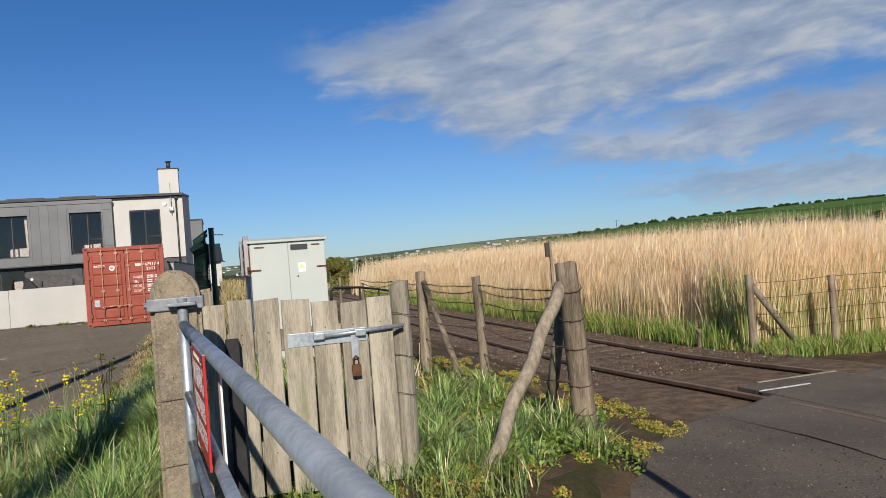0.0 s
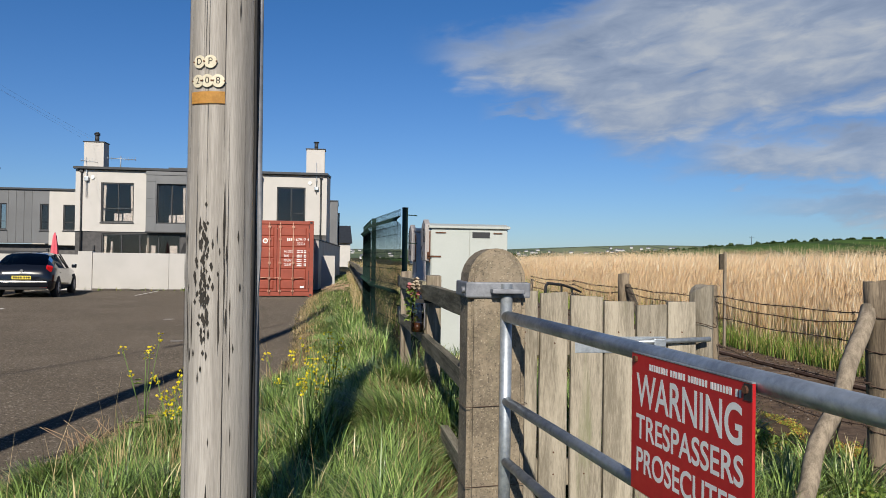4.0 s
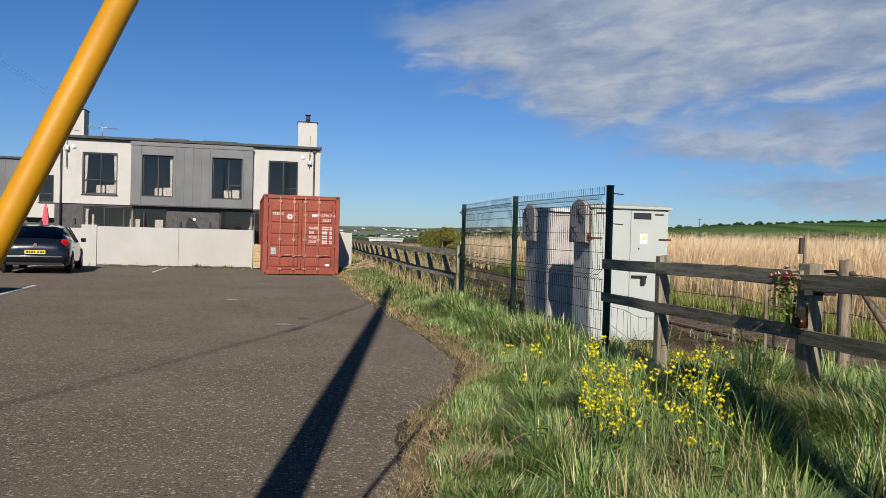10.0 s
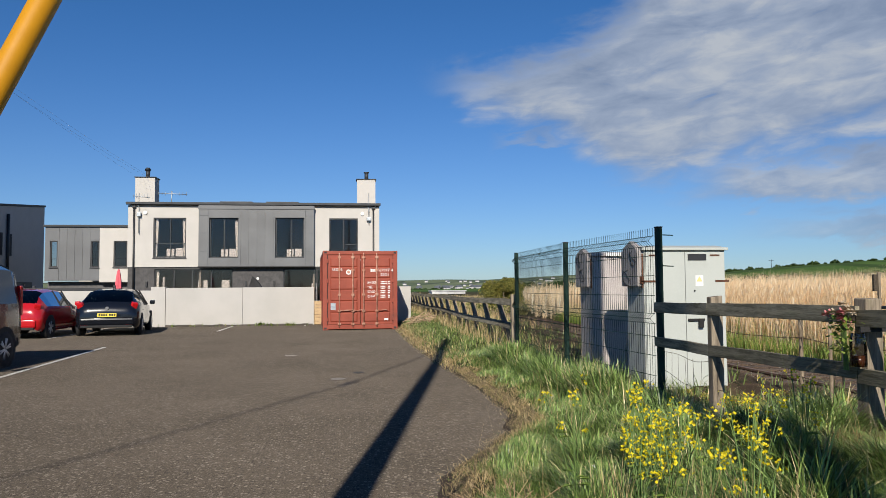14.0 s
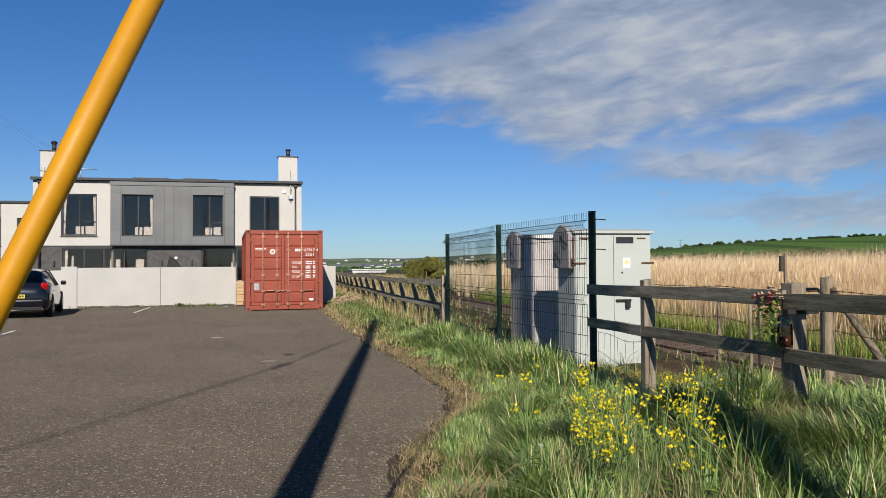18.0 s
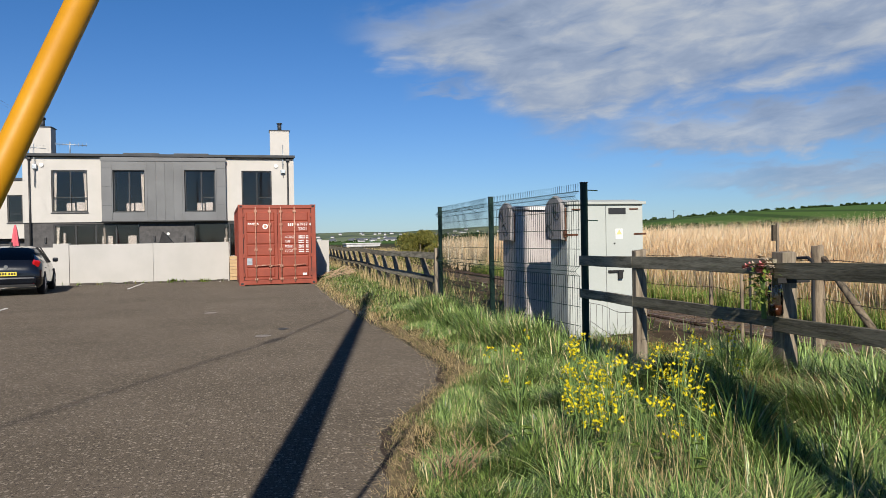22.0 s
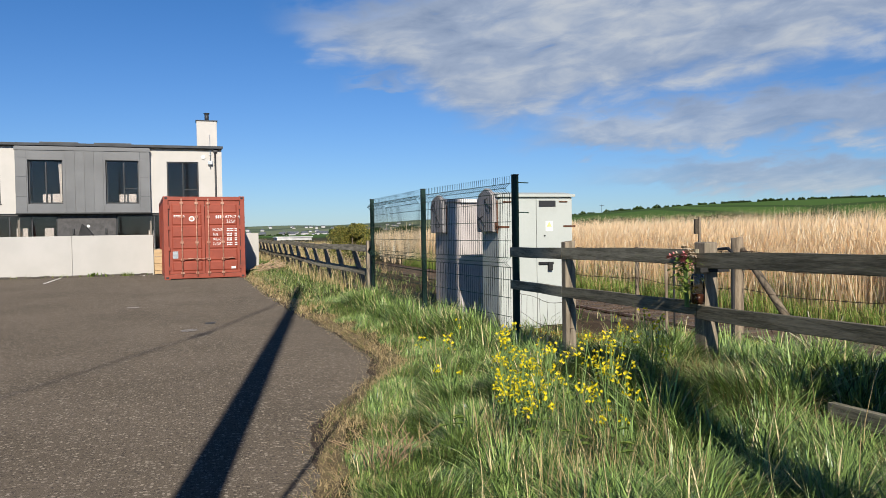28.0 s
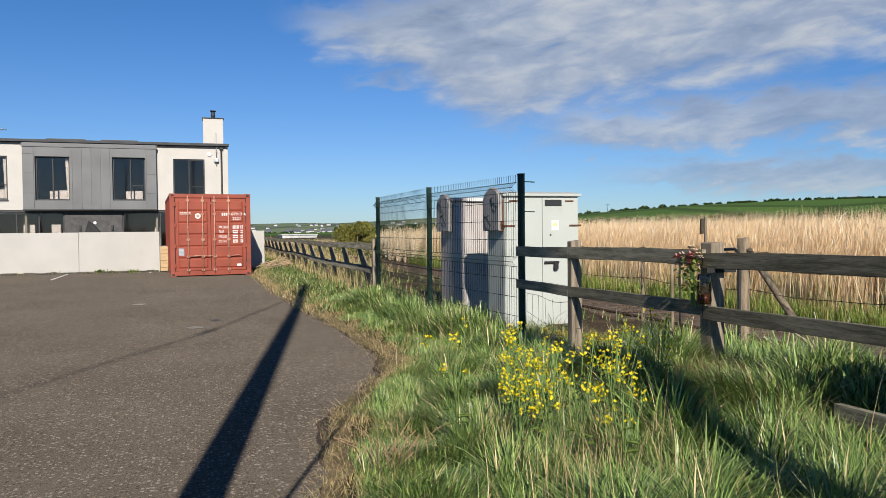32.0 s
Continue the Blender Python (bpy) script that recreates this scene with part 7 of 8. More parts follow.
def quads_bm(qs, inset=0.0):
    bm = B()
    at = {}
    for q in qs:
        vs = []
        for p in q:
            key = tuple(round(c, 4) for c in p)
            if key not in at:
                at[key] = bm.verts.new(p)
            vs.append(at[key])
        try:
            bm.faces.new(vs)
        except ValueError:
            pass
    bmesh.ops.recalc_face_normals(bm, faces=bm.faces)
    for f in bm.faces:
        f.smooth = True
    return bm


def wheel(parent, x, y, r, w, side):
    out = side * w / 2
    ty = part("wheel", B(), BLACK, parent)
    bm = B()
    prof = [(0.62 * r, -0.5), (0.92 * r, -0.5), (r, -0.36), (r, 0.36), (0.92 * r, 0.5), (0.62 * r, 0.5)]
    n = 28
    rings = [[bm.verts.new((x + s * w, y + q * math.cos(a), r + q * math.sin(a))) for q, s in prof] for a in [2 * math.pi * k / n for k in range(n)]]
    for k in range(n):
        for j in range(len(prof) - 1):
            bm.faces.new((rings[k][j], rings[(k + 1) % n][j], rings[(k + 1) % n][j + 1], rings[k][j + 1])).smooth = True
    bmesh.ops.recalc_face_normals(bm, faces=bm.faces)
    part("tyre", bm, BLACK, ty)
    bm = B()
    xo = x + out * 0.80
    tube(bm, [(xo - side * 0.01, y + 0.60 * r * math.cos(q), r + 0.60 * r * math.sin(q)) for q in [2 * math.pi * k / 28 for k in range(29)]], 0.016, 5)
    for k in range(12):
        a = 2 * math.pi * (k // 2) / 6 + 0.3 + (0.13 if k % 2 else -0.13)
        c = Vector((0, math.cos(a), math.sin(a)))
        rod(bm, Vector((xo, y, r)), Vector((xo, y, r)) + c * 0.60 * r, 0.022 * (r / 0.32), 0.026, 6)
    rod(bm, (xo - side * 0.03, y, r), (xo + side * 0.015, y, r), 0.075, seg=14)
    part("rim", bm, ALLOY, ty, "silver alloy rim")
    part("brake_disc", rod(B(), (xo - side * 0.06, y, r), (xo - side * 0.04, y, r), 0.62 * r, seg=24), RUST, ty)
    return ty


ALLOY = mat("alloy", (0.55, 0.56, 0.57), (0.42, 0.43, 0.44), 0.35, 0.8, 12.0, 80.0, 0.05)
PLATEY = mat("yellow_plate", (0.80, 0.62, 0.06), (0.72, 0.54, 0.05), 0.4, 0, 20.0, 90.0, 0.0)
TAIL = mat("tail_lamp", (0.55, 0.012, 0.015), (0.42, 0.01, 0.012), 0.15, 0, 8.0, 60.0, 0.0)
LAMP = mat("lamp_glass", (0.72, 0.74, 0.76), (0.50, 0.52, 0.55), 0.12, 0.3, 10.0, 60.0, 0.0)
SEATC = mat("car_seat", (0.05, 0.05, 0.052), (0.03, 0.03, 0.032), 0.9, 0, 8.0, 60.0, 0.1)


def hatchback(x, y, rz, col, label, s=1.0):
    t = thing("hatchback_car", x, y, 0, rz, label, "car", "cars by the wall")
    PA = paint("car_paint_" + col[0], col[1], 0.15)
    secs = [(0.00, 0.40, 0.62, 0.72, 0.70, 0.68, 0.56), (0.05, 0.27, 0.74, 0.95, 0.80, 0.79, 0.66), (0.20, 0.22, 0.90, 1.06, 0.86, 0.845, 0.66),
            (0.50, 0.20, 0.95, 1.28, 0.872, 0.86, 0.60), (0.85, 0.20, 0.95, 1.42, 0.875, 0.862, 0.565), (1.60, 0.2, 0.93, 1.47, 0.875, 0.862, 0.58), (2.40, 0.2, 0.91, 1.43, 0.875, 0.862, 0.565),
            (2.75, 0.2, 0.90, 1.22, 0.875, 0.86, 0.60), (3.10, 0.20, 0.885, 0.99, 0.87, 0.85, 0.66), (3.70, 0.20, 0.80, 0.88, 0.86, 0.81, 0.60), (4.10, 0.24, 0.62, 0.72, 0.79, 0.73, 0.52), (4.24, 0.36, 0.52, 0.60, 0.66, 0.6, 0.45)]
    secs = [tuple(v * (s if i == 0 else 1.0) for i, v in enumerate(q)) for q in secs]
    body, sides, tops, caps = shell(secs, {3, 4, 5, 6}, {2, 3, 6, 7})
    part("body", quads_bm(body + caps), PA, t)
    for (i, k), q in sides.items():
        part("side_window", quads_bm([q]), CARGLASS, t)
    part("rear_window", quads_bm(tops[2] + tops[3]), CARGLASS, t)
    part("windscreen", quads_bm(tops[6] + tops[7]), CARGLASS, t)
    bm = B()
    for yy in (1.62, 2.38):
        for sx in (-1, 1):
            rod(bm, (sx * 0.868, yy * s, 0.93), (sx * 0.60, yy * s, 1.42), 0.022, seg=6)
    pieces("pillar", bm, BLACK, t)
    for yy in (0.72 * s, 3.38 * s):
        for sx in (-1, 1):
            rod(bm := B(), (sx * 0.78, yy, 0.33), (sx * 0.891, yy, 0.33), 0.365, seg=28)
            part("wheel_arch", bm, BLACK, t)
            wheel(t, sx * 0.80, yy, 0.315, 0.20, sx)
    for sx in (-1, 1):
        bm = B()
        box(bm, -0.09, 0.09, -0.08, 0.05, -0.14, 0.13, 0.03)
        bmesh.ops.transform(bm, matrix=pose(sx * 0.71, 0.15, 0.92, 22, sx * 12, sx * 26), verts=bm.verts)
        part("tail_lamp", bm, TAIL, t, "red tail lamp")
        bm = box(B(), sx * 0.60 - 0.10, sx * 0.60 + 0.10, -0.015, 0.04, 0.33, 0.39, 0.01)
        part("reflector", bm, TAIL, t)
        bm = box(B(), sx * 0.98 - 0.08, sx * 0.98 + 0.08, 2.72 * s, 2.86 * s, 0.93, 1.07, 0.04)
        mr = part("wing_mirror", bm, PA, t)
        part("headlamp", box(B(), sx * 0.66 - 0.14, sx * 0.66 + 0.14, 3.95 * s, 4.13 * s, 0.58, 0.70, 0.04), LAMP, t)
        bm = box(B(), sx * 0.883 - 0.01, sx * 0.883 + 0.01, 1.05 * s, 1.22 * s, 0.78, 0.80, 0.004)
        part("door_handle", bm, PA, t)
    pl = part("number_plate", box(B(), -0.26, 0.26, -0.008, 0.06, 0.60, 0.71, 0.004), PLATEY, t, "yellow rear plate with plain dark bars")
    bm = B()
    for k in range(7):
        xx = -0.22 + 0.063 * k + (0.03 if k > 3 else 0)
        box(bm, xx, xx + 0.045, -0.0105, -0.0085, 0.625, 0.69)
    pieces("plate_bar", bm, BLACK, pl)
    part("bumper", box(B(), -0.74, 0.74, -0.035, 0.10, 0.34, 0.56, 0.05), PA, t)
    part("bumper_trim", box(B(), -0.70, 0.70, -0.042, 0.05, 0.27, 0.345, 0.02), BLACK, t)
    rod(bm := B(), (0, 0.0, 0.86), (0, 0.05, 0.87), 0.05, seg=16)
    part("badge", bm, ALLOY, t)
    bm = B()
    for sx in (-0.38, 0.38):
        box(bm, sx - 0.22, sx + 0.22, 1.2 * s, 1.36 * s, 0.45, 1.02, 0.05)
        box(bm, sx - 0.12, sx + 0.12, 1.22 * s, 1.32 * s, 1.05, 1.24, 0.04)
    pieces("seat", bm, SEATC, t)
    part("cabin_floor", box(B(), -0.78, 0.78, 0.3, 3.0 * s, 0.35, 0.42), SEATC, t)
    rod(bm := B(), (0.0, 0.0, 0.0), (0.0, -0.10, 0.16), 0.005, seg=5)
    bmesh.ops.translate(bm, vec=(0, 1.2, 1.46), verts=bm.verts)
    part("aerial", bm, BLACK, t)
    t.scale = (1.0, 1.0, 0.95)
    return t


def van(x, y):
    t = thing("panel_van", x, y, 0, 0, "dark grey crew van parked between white bay lines", "van")
    PA = paint("van_paint", (0.018, 0.017, 0.022), 0.25, 0.4, 0.35)
    secs = [(0.00, 0.42, 0.70, 0.80, 0.78, 0.72, 0.55), (0.05, 0.30, 0.84, 0.96, 0.90, 0.86, 0.66), (0.30, 0.27, 1.00, 1.10, 0.965, 0.93, 0.74), (0.70, 0.26, 1.10, 1.20, 0.98, 0.955, 0.78),
            (1.00, 0.26, 1.16, 1.34, 0.985, 0.965, 0.80), (1.40, 0.26, 1.18, 1.68, 0.988, 0.97, 0.78), (1.80, 0.26, 1.20, 1.90, 0.988, 0.972, 0.78), (2.30, 0.26, 1.20, 1.96, 0.988, 0.972, 0.81),
            (3.60, 0.26, 1.20, 1.97, 0.988, 0.972, 0.82), (4.40, 0.26, 1.20, 1.95, 0.98, 0.965, 0.82), (4.60, 0.30, 1.20, 1.91, 0.94, 0.925, 0.80), (4.68, 0.42, 1.20, 1.82, 0.87, 0.86, 0.74)]
    body, sides, tops, caps = shell(secs, {5, 6, 7, 8}, {4, 5})
    part("body", quads_bm(body + caps), PA, t)
    tinted = mat("tinted_glass", (0.008, 0.010, 0.013), (0.006, 0.008, 0.010), 0.03, 0, 3.0, 40.0, 0.0, spec=0.6, rough2=0.05)
    for (i, k), q in sides.items():
        part("side_window", quads_bm([q]), tinted, t, "dark tinted side window")
    part("windscreen", quads_bm(tops[4] + tops[5]), CARGLASS, t)
    bm = B()
    for yy, yt in ((1.80, 1.86), (2.32, 2.34), (3.58, 3.58)):
        for sx in (-1, 1):
            rod(bm, (sx * 0.975, yy, 1.20), (sx * 0.80, yt, 1.90), 0.014, seg=6)
    pieces("pillar", bm, PA, t)
    for yy in (0.95, 3.88):
        for sx in (-1, 1):
            rod(bm := B(), (sx * 0.86, yy, 0.36), (sx * 1.004, yy, 0.36), 0.41, seg=30)
            part("wheel_arch", bm, BLACK, t)
            wheel(t, sx * 0.90, yy, 0.345, 0.22, sx)
    # grille and bumper
    for k, (z, w) in enumerate(((0.80, 0.52), (0.71, 0.56), (0.64, 0.56), (0.57, 0.52))):
        part("grille_bar", box(B(), -w, w, -0.035, 0.05, z - 0.016, z + 0.016, 0.008), ALLOY if k == 0 else BLACK, t)
    part("grille", box(B(), -0.54, 0.54, -0.015, 0.06, 0.52, 0.84, 0.03), BLACK, t)
    part("bumper", box(B(), -0.84, 0.84, -0.05, 0.12, 0.28, 0.50, 0.05), PA, t)
    part("bumper_strip", box(B(), -0.70, 0.70, -0.06, 0.0, 0.33, 0.36, 0.006), ALLOY, t)
    bm = rod(B(), (0, -0.05, 0.80), (0, -0.03, 0.80), 0.075, seg=20)
    part("badge", bm, ALLOY, t)
    pl = part("number_plate", box(B(), -0.26, 0.26, -0.068, -0.045, 0.42, 0.53, 0.003), WHITE, t, "white front plate with plain dark bars")
    bm = B()
    for k in range(7):
        xx = -0.22 + 0.063 * k + (0.03 if k > 3 else 0)
        box(bm, xx, xx + 0.045, -0.0705, -0.0685, 0.445, 0.51)
    pieces("plate_bar", bm, BLACK, pl)
    for sx in (-1, 1):
        bm = B()
        lo = ((0.50, -0.055, 0.75), (0.70, -0.03, 0.71), (0.91, 0.08, 0.77), (1.0, 0.42, 0.94))
        hi = ((0.53, -0.03, 0.83), (0.70, 0.0, 0.92), (0.885, 0.12, 1.0), (0.985, 0.47, 1.06))
        cols = [[bm.verts.new((sx * x, y - o, z)) for (x, y, z) in (a, b) for o in (0.0, -0.05)] for a, b in zip(lo, hi)]
        for c, d in zip(cols, cols[1:]):
            for i, j in ((0, 2), (2, 3), (3, 1), (1, 0)):
                bm.faces.new((c[i], d[i], d[j], c[j]))
        bm.faces.new([cols[0][i] for i in (0, 1, 3, 2)])
        bm.faces.new([cols[-1][i] for i in (0, 1, 3, 2)])
        bmesh.ops.recalc_face_normals(bm, faces=bm.faces)
        part("headlamp", bm, LAMP, t, "clear headlamp")
        rod(bm := B(), (sx * 0.72, -0.04, 0.42), (sx * 0.72, 0.1, 0.42), 0.055, seg=14)
        part("fog_lamp", bm, LAMP, t)
        bm = box(B(), sx * 1.10 - 0.09, sx * 1.10 + 0.09, 1.32, 1.44, 1.16, 1.46, 0.04)
        box(bm, min(sx * 0.95, sx * 1.05), max(sx * 0.95, sx * 1.05), 1.34, 1.42, 1.12, 1.20, 0.02)
        part("wing_mirror", bm, PA, t)
        for yy in (2.16, 2.50):
            part("door_handle", box(B(), sx * 0.992 - 0.015, sx * 0.992 + 0.015, yy, yy + 0.16, 1.04, 1.08, 0.006), BLACK, t)
        for yy in (1.30, 2.34, 3.55):
            part("door_gap", box(B(), sx * 0.996 - 0.006, sx * 0.996 + 0.006, yy - 0.004, yy + 0.004, 0.34, 1.16), BLACK, t)
        part("side_strip", box(B(), sx * 1.003 - 0.008, sx * 1.003 + 0.008, 1.4, 3.45, 0.60, 0.66, 0.006), PA, t)
        part("tail_lamp", box(B(), sx * 0.90 - 0.05, sx * 0.90 + 0.05, 4.58, 4.68, 0.95, 1.55, 0.02), TAIL, t)
    bm = B()
    for sx in (-0.5, 0.0, 0.5):
        box(bm, sx - 0.22, sx + 0.22, 1.9, 2.05, 0.7, 1.35, 0.05)
        box(bm, sx - 0.22, sx + 0.22, 3.0, 3.15, 0.7, 1.35, 0.05)
    pieces("seat", bm, SEATC, t)
    part("dashboard", box(B(), -0.85, 0.85, 1.0, 1.45, 0.9, 1.14, 0.04), SEATC, t)
    part("cabin_floor", box(B(), -0.88, 0.88, 1.0, 4.4, 0.38, 0.46), SEATC, t)
    for k in (-1, 1):
        rod(bm := B(), (k * 0.05, 0.98, 1.33), (k * 0.65 + 0.1, 1.12, 1.47), 0.010, seg=6)
        part("wiper", bm, BLACK, t)
    t.scale = (1.0, 1.0, 0.93)
    return t


def bay_lines():
    for x0, y0, x1, y1, w in ((-5.17, 9.6, -5.75, 18.4, 0.09), (-9.2, 9.6, -9.7, 18.4, 0.09), (-4.30, 24.6, -4.36, 28.1, 0.08), (-7.9, 27.6, -6.3, 27.65, 0.05), (-1.75, 27.4, -1.7, 28.3, 0.05), (-8.45, 22.0, -8.6, 27.6, 0.08)):
        d = Vector((x1 - x0, y1 - y0, 0)).normalized()
        n = Vector((-d.y, d.x, 0)) * w / 2
        a, b = Vector((x0, y0, 0.004)), Vector((x1, y1, 0.004))
        bm = B()
        bm.faces.new([bm.verts.new(p) for p in (a - n, b - n, b + n, a + n)])
        solid("bay_line", bm, LINE, "worn white parking bay line on the asphalt", "road marking", "parking bay lines", "structure")


van(-7.0, 10.05)
hatchback(-7.10, 22.72, 9.3, ("black", (0.006, 0.007, 0.010)), "black hatchback car parked nose to the white wall")
hatchback(-9.43, 21.78, 1.6, ("red", (0.42, 0.010, 0.014)), "bright red small hatchback car parked beside the black one", 0.95)
bay_lines()
village()
hedges()
gorse()


# ---- small things ----
def pole_plates():
    """Number plates, cables and splits on the near pole."""
    t = DP
    face = mat("cream_enamel", (0.60, 0.55, 0.41), (0.50, 0.45, 0.33), 0.5, 0, 30.0, 120.0, 0.05)
    band = mat("orange_tag", (0.72, 0.40, 0.10), (0.60, 0.32, 0.08), 0.6, 0, 30.0, 120.0, 0.1, stain=(0.75, 0.48, 0.2))
    ang = -0.10                                # plates face the gate
    r = 0.109

    def spot(a, z):
        return Vector((r * math.sin(a), -r * math.cos(a), z))

    for s, z, a0, k in (("D", 1.985, -0.20, 0), ("P", 1.985, 0.14, 0), ("2", 1.925, -0.24, 0), ("0", 1.925, 0.06, 0), ("8", 1.925, 0.36, 0)):
        a = ang + a0 - 0.25
        c = spot(a, z)
        n = Vector((math.sin(a), -math.cos(a), 0))
        plate = part("number_plate", rod(B(), c, c + n * 0.004, 0.0205, seg=20), face, t, "round cream number plate")
        q = c + n * 0.0045
        text(plate, s, q.x, q.y, q.z, 0.030, BLACK, 90, math.degrees(a), name="numeral")
        for dx in (-0.02, 0.02):
            p = c + Vector((math.cos(a), math.sin(a), 0)) * dx + n * 0.004
            part("nail", rod(B(), p, p + n * 0.002, 0.003, seg=6), RUST, plate)
    bm = B()
    n = 10
    lo, hi = [], []
    for k in range(n + 1):
        a = ang - 0.25 - 0.50 + 1.05 * k / n
        p = Vector((math.sin(a), -math.cos(a), 0)) * (r + 0.003)
        lo.append(bm.verts.new((p.x, p.y, 1.855)))
        hi.append(bm.verts.new((p.x, p.y, 1.892)))
    for k in range(n):
        bm.faces.new((lo[k], lo[k + 1], hi[k + 1], hi[k]))
    bmesh.ops.solidify(bm, geom=list(bm.faces), thickness=0.003)
    part("tag_band", bm, band, t, "orange aluminium tag with small stamped marks")
    # cables clipped to the side
    for k, (a, rr, m) in enumerate(((1.38, 0.007, BLACK), (1.50, 0.006, GALV), (1.62, 0.009, GALV), (1.25, 0.005, BLACK), (1.56, 0.013, STRAP))):
        bm = B()
        pts = [(Vector((math.sin(a), -math.cos(a), 0)) * (0.116 + (0.004 if rr > 0.012 else 0.0) - 0.0025 * z) + Vector((0.002 * math.sin(3 * z + k), 0, z))) for z in [0.35 * i for i in range(23)]]
        tube(bm, pts, rr, 6)
        part("cable", bm, m, t)
    # weather splits and woodpecker-like damage, sunk dark slots
    r2 = random.Random(3)
    bm = B()
    for _ in range(46):
        a = ang + r2.uniform(-1.3, 0.9)
        z = r2.choice([r2.uniform(1.0, 1.5), r2.uniform(0.5, 2.6)])
        h = r2.uniform(0.012, 0.05) if r2.random() < 0.8 else r2.uniform(0.06, 0.16)
        w = r2.uniform(0.0015, 0.004)
        c = Vector((math.sin(a), -math.cos(a), 0)) * (0.1095 - 0.0027 * z)
        s = Vector((math.cos(a), math.sin(a), 0)) * w
        n = Vector((math.sin(a), -math.cos(a), 0)) * 0.0045
        v = [bm.verts.new(c + n + Vector((0, 0, z)) + d) for d in (s, Vector((0, 0, h)), -s, Vector((0, 0, -h)))]
        bm.faces.new(v)
    for _ in range(16):
        # long drying cracks down the shaft
        a, z, h = ang + r2.uniform(-1.25, 1.0), r2.uniform(0.6, 2.7), r2.uniform(0.25, 0.8)
        c = Vector((math.sin(a), -math.cos(a), 0))
        s = Vector((math.cos(a), math.sin(a), 0)) * r2.uniform(0.0006, 0.0013)
        top, low = c * (0.1148 - 0.0027 * (z + h)), c * (0.1148 - 0.0027 * (z - h))
        bm.faces.new([bm.verts.new(p) for p in (low + Vector((0, 0, z - h)), low.lerp(top, 0.5) + s + Vector((0, 0, z)), top + Vector((0, 0, z + h)), low.lerp(top, 0.5) - s + Vector((0, 0, z)))])
    for _ in range(90):
        a = ang - 0.22 + r2.gauss(0, 0.16)
        z = 1.28 + r2.gauss(0, 0.10)
        h, w = r2.uniform(0.006, 0.018), r2.uniform(0.003, 0.006)
        c = Vector((math.sin(a), -math.cos(a), 0)) * (0.1095 - 0.0027 * z)
        s = Vector((math.cos(a), math.sin(a), 0)) * w
        n = Vector((math.sin(a), -math.cos(a), 0)) * 0.0045
        v = [bm.verts.new(c + n + Vector((0, 0, z)) + d) for d in (s, Vector((0, 0, h)), -s, Vector((0, 0, -h)))]
        bm.faces.new(v)
    tagged(part("split", bm, mat("dark_rot", (0.035, 0.03, 0.025), (0.02, 0.018, 0.015), 0.95, 0, 40.0, 120.0, 0.0), t, "dark weather splits and rot"), kind="stuff")


def mustard(seed):
    """One flowering plant: branching stems, leaves and heads of four-petalled flowers."""
    r = random.Random(seed)
    t = thing("mustard_plant", 0, 0, -30, 0, "yellow flowering wild mustard plant in the grass", "wildflower", "wildflowers on the verge")
    stem, leaf, heads = B(), B(), []
    H = r.uniform(0.62, 0.80)
    for k in range(r.randint(4, 6)):
        a, h = r.uniform(0, 6.28), H * r.uniform(0.7, 1.05)
        sp = r.uniform(0.03, 0.13)
        tip = Vector((math.cos(a) * sp, math.sin(a) * sp, h))
        mid = Vector((math.cos(a) * sp * 0.3, math.sin(a) * sp * 0.3, h * 0.5))
        tube(stem, [(0, 0, 0), mid, tip], 0.0026, 4)
        heads.append(tip)
        if r.random() < 0.7:
            b = a + r.uniform(-1.5, 1.5)
            q = mid + Vector((math.cos(b) * 0.07, math.sin(b) * 0.07, h * 0.28))
            tube(stem, [mid, q], 0.002, 4)
            heads.append(q)
    part("stem", stem, STEM, t)
    for k in range(9):
        a, z = r.uniform(0, 6.28), r.uniform(0.03, H * 0.6)
        L = r.uniform(0.05, 0.11)
        d, s = Vector((math.cos(a), math.sin(a), 0.25)), Vector((-math.sin(a), math.cos(a), 0)) * L * 0.22
        c = Vector((0, 0, z))
        v = [leaf.verts.new(p) for p in (c, c + d * L * 0.5 + s, c + d * L + Vector((0, 0, -0.02)), c + d * L * 0.5 - s)]
        leaf.faces.new(v)
    part("leaves", leaf, LEAF, t)
    for tip in heads:
        bm = B()
        for k in range(r.randint(8, 12)):
            c = tip + Vector((r.gauss(0, 0.014), r.gauss(0, 0.014), r.uniform(-0.04, 0.012)))
            n = Vector((r.gauss(0, 1), r.gauss(0, 1), 1.0)).normalized()
            q = n.to_track_quat("Z", "Y")
            for j in range(4):
                a = j * 1.5708
                e, w = q @ Vector((math.cos(a), math.sin(a), 0.25)), q @ Vector((-math.sin(a), math.cos(a), 0))
                v = [bm.verts.new(p) for p in (c, c + e * 0.0052 + w * 0.0042, c + e * 0.0092, c + e * 0.0052 - w * 0.0042)]
                bm.faces.new(v)
        tagged(part("flower_head", bm, PETAL, t), kind="stuff")
    return t


STEM = mat("green_stem", (0.13, 0.20, 0.05), (0.09, 0.15, 0.035), 0.7, 0, 20.0, 90.0, 0.0)


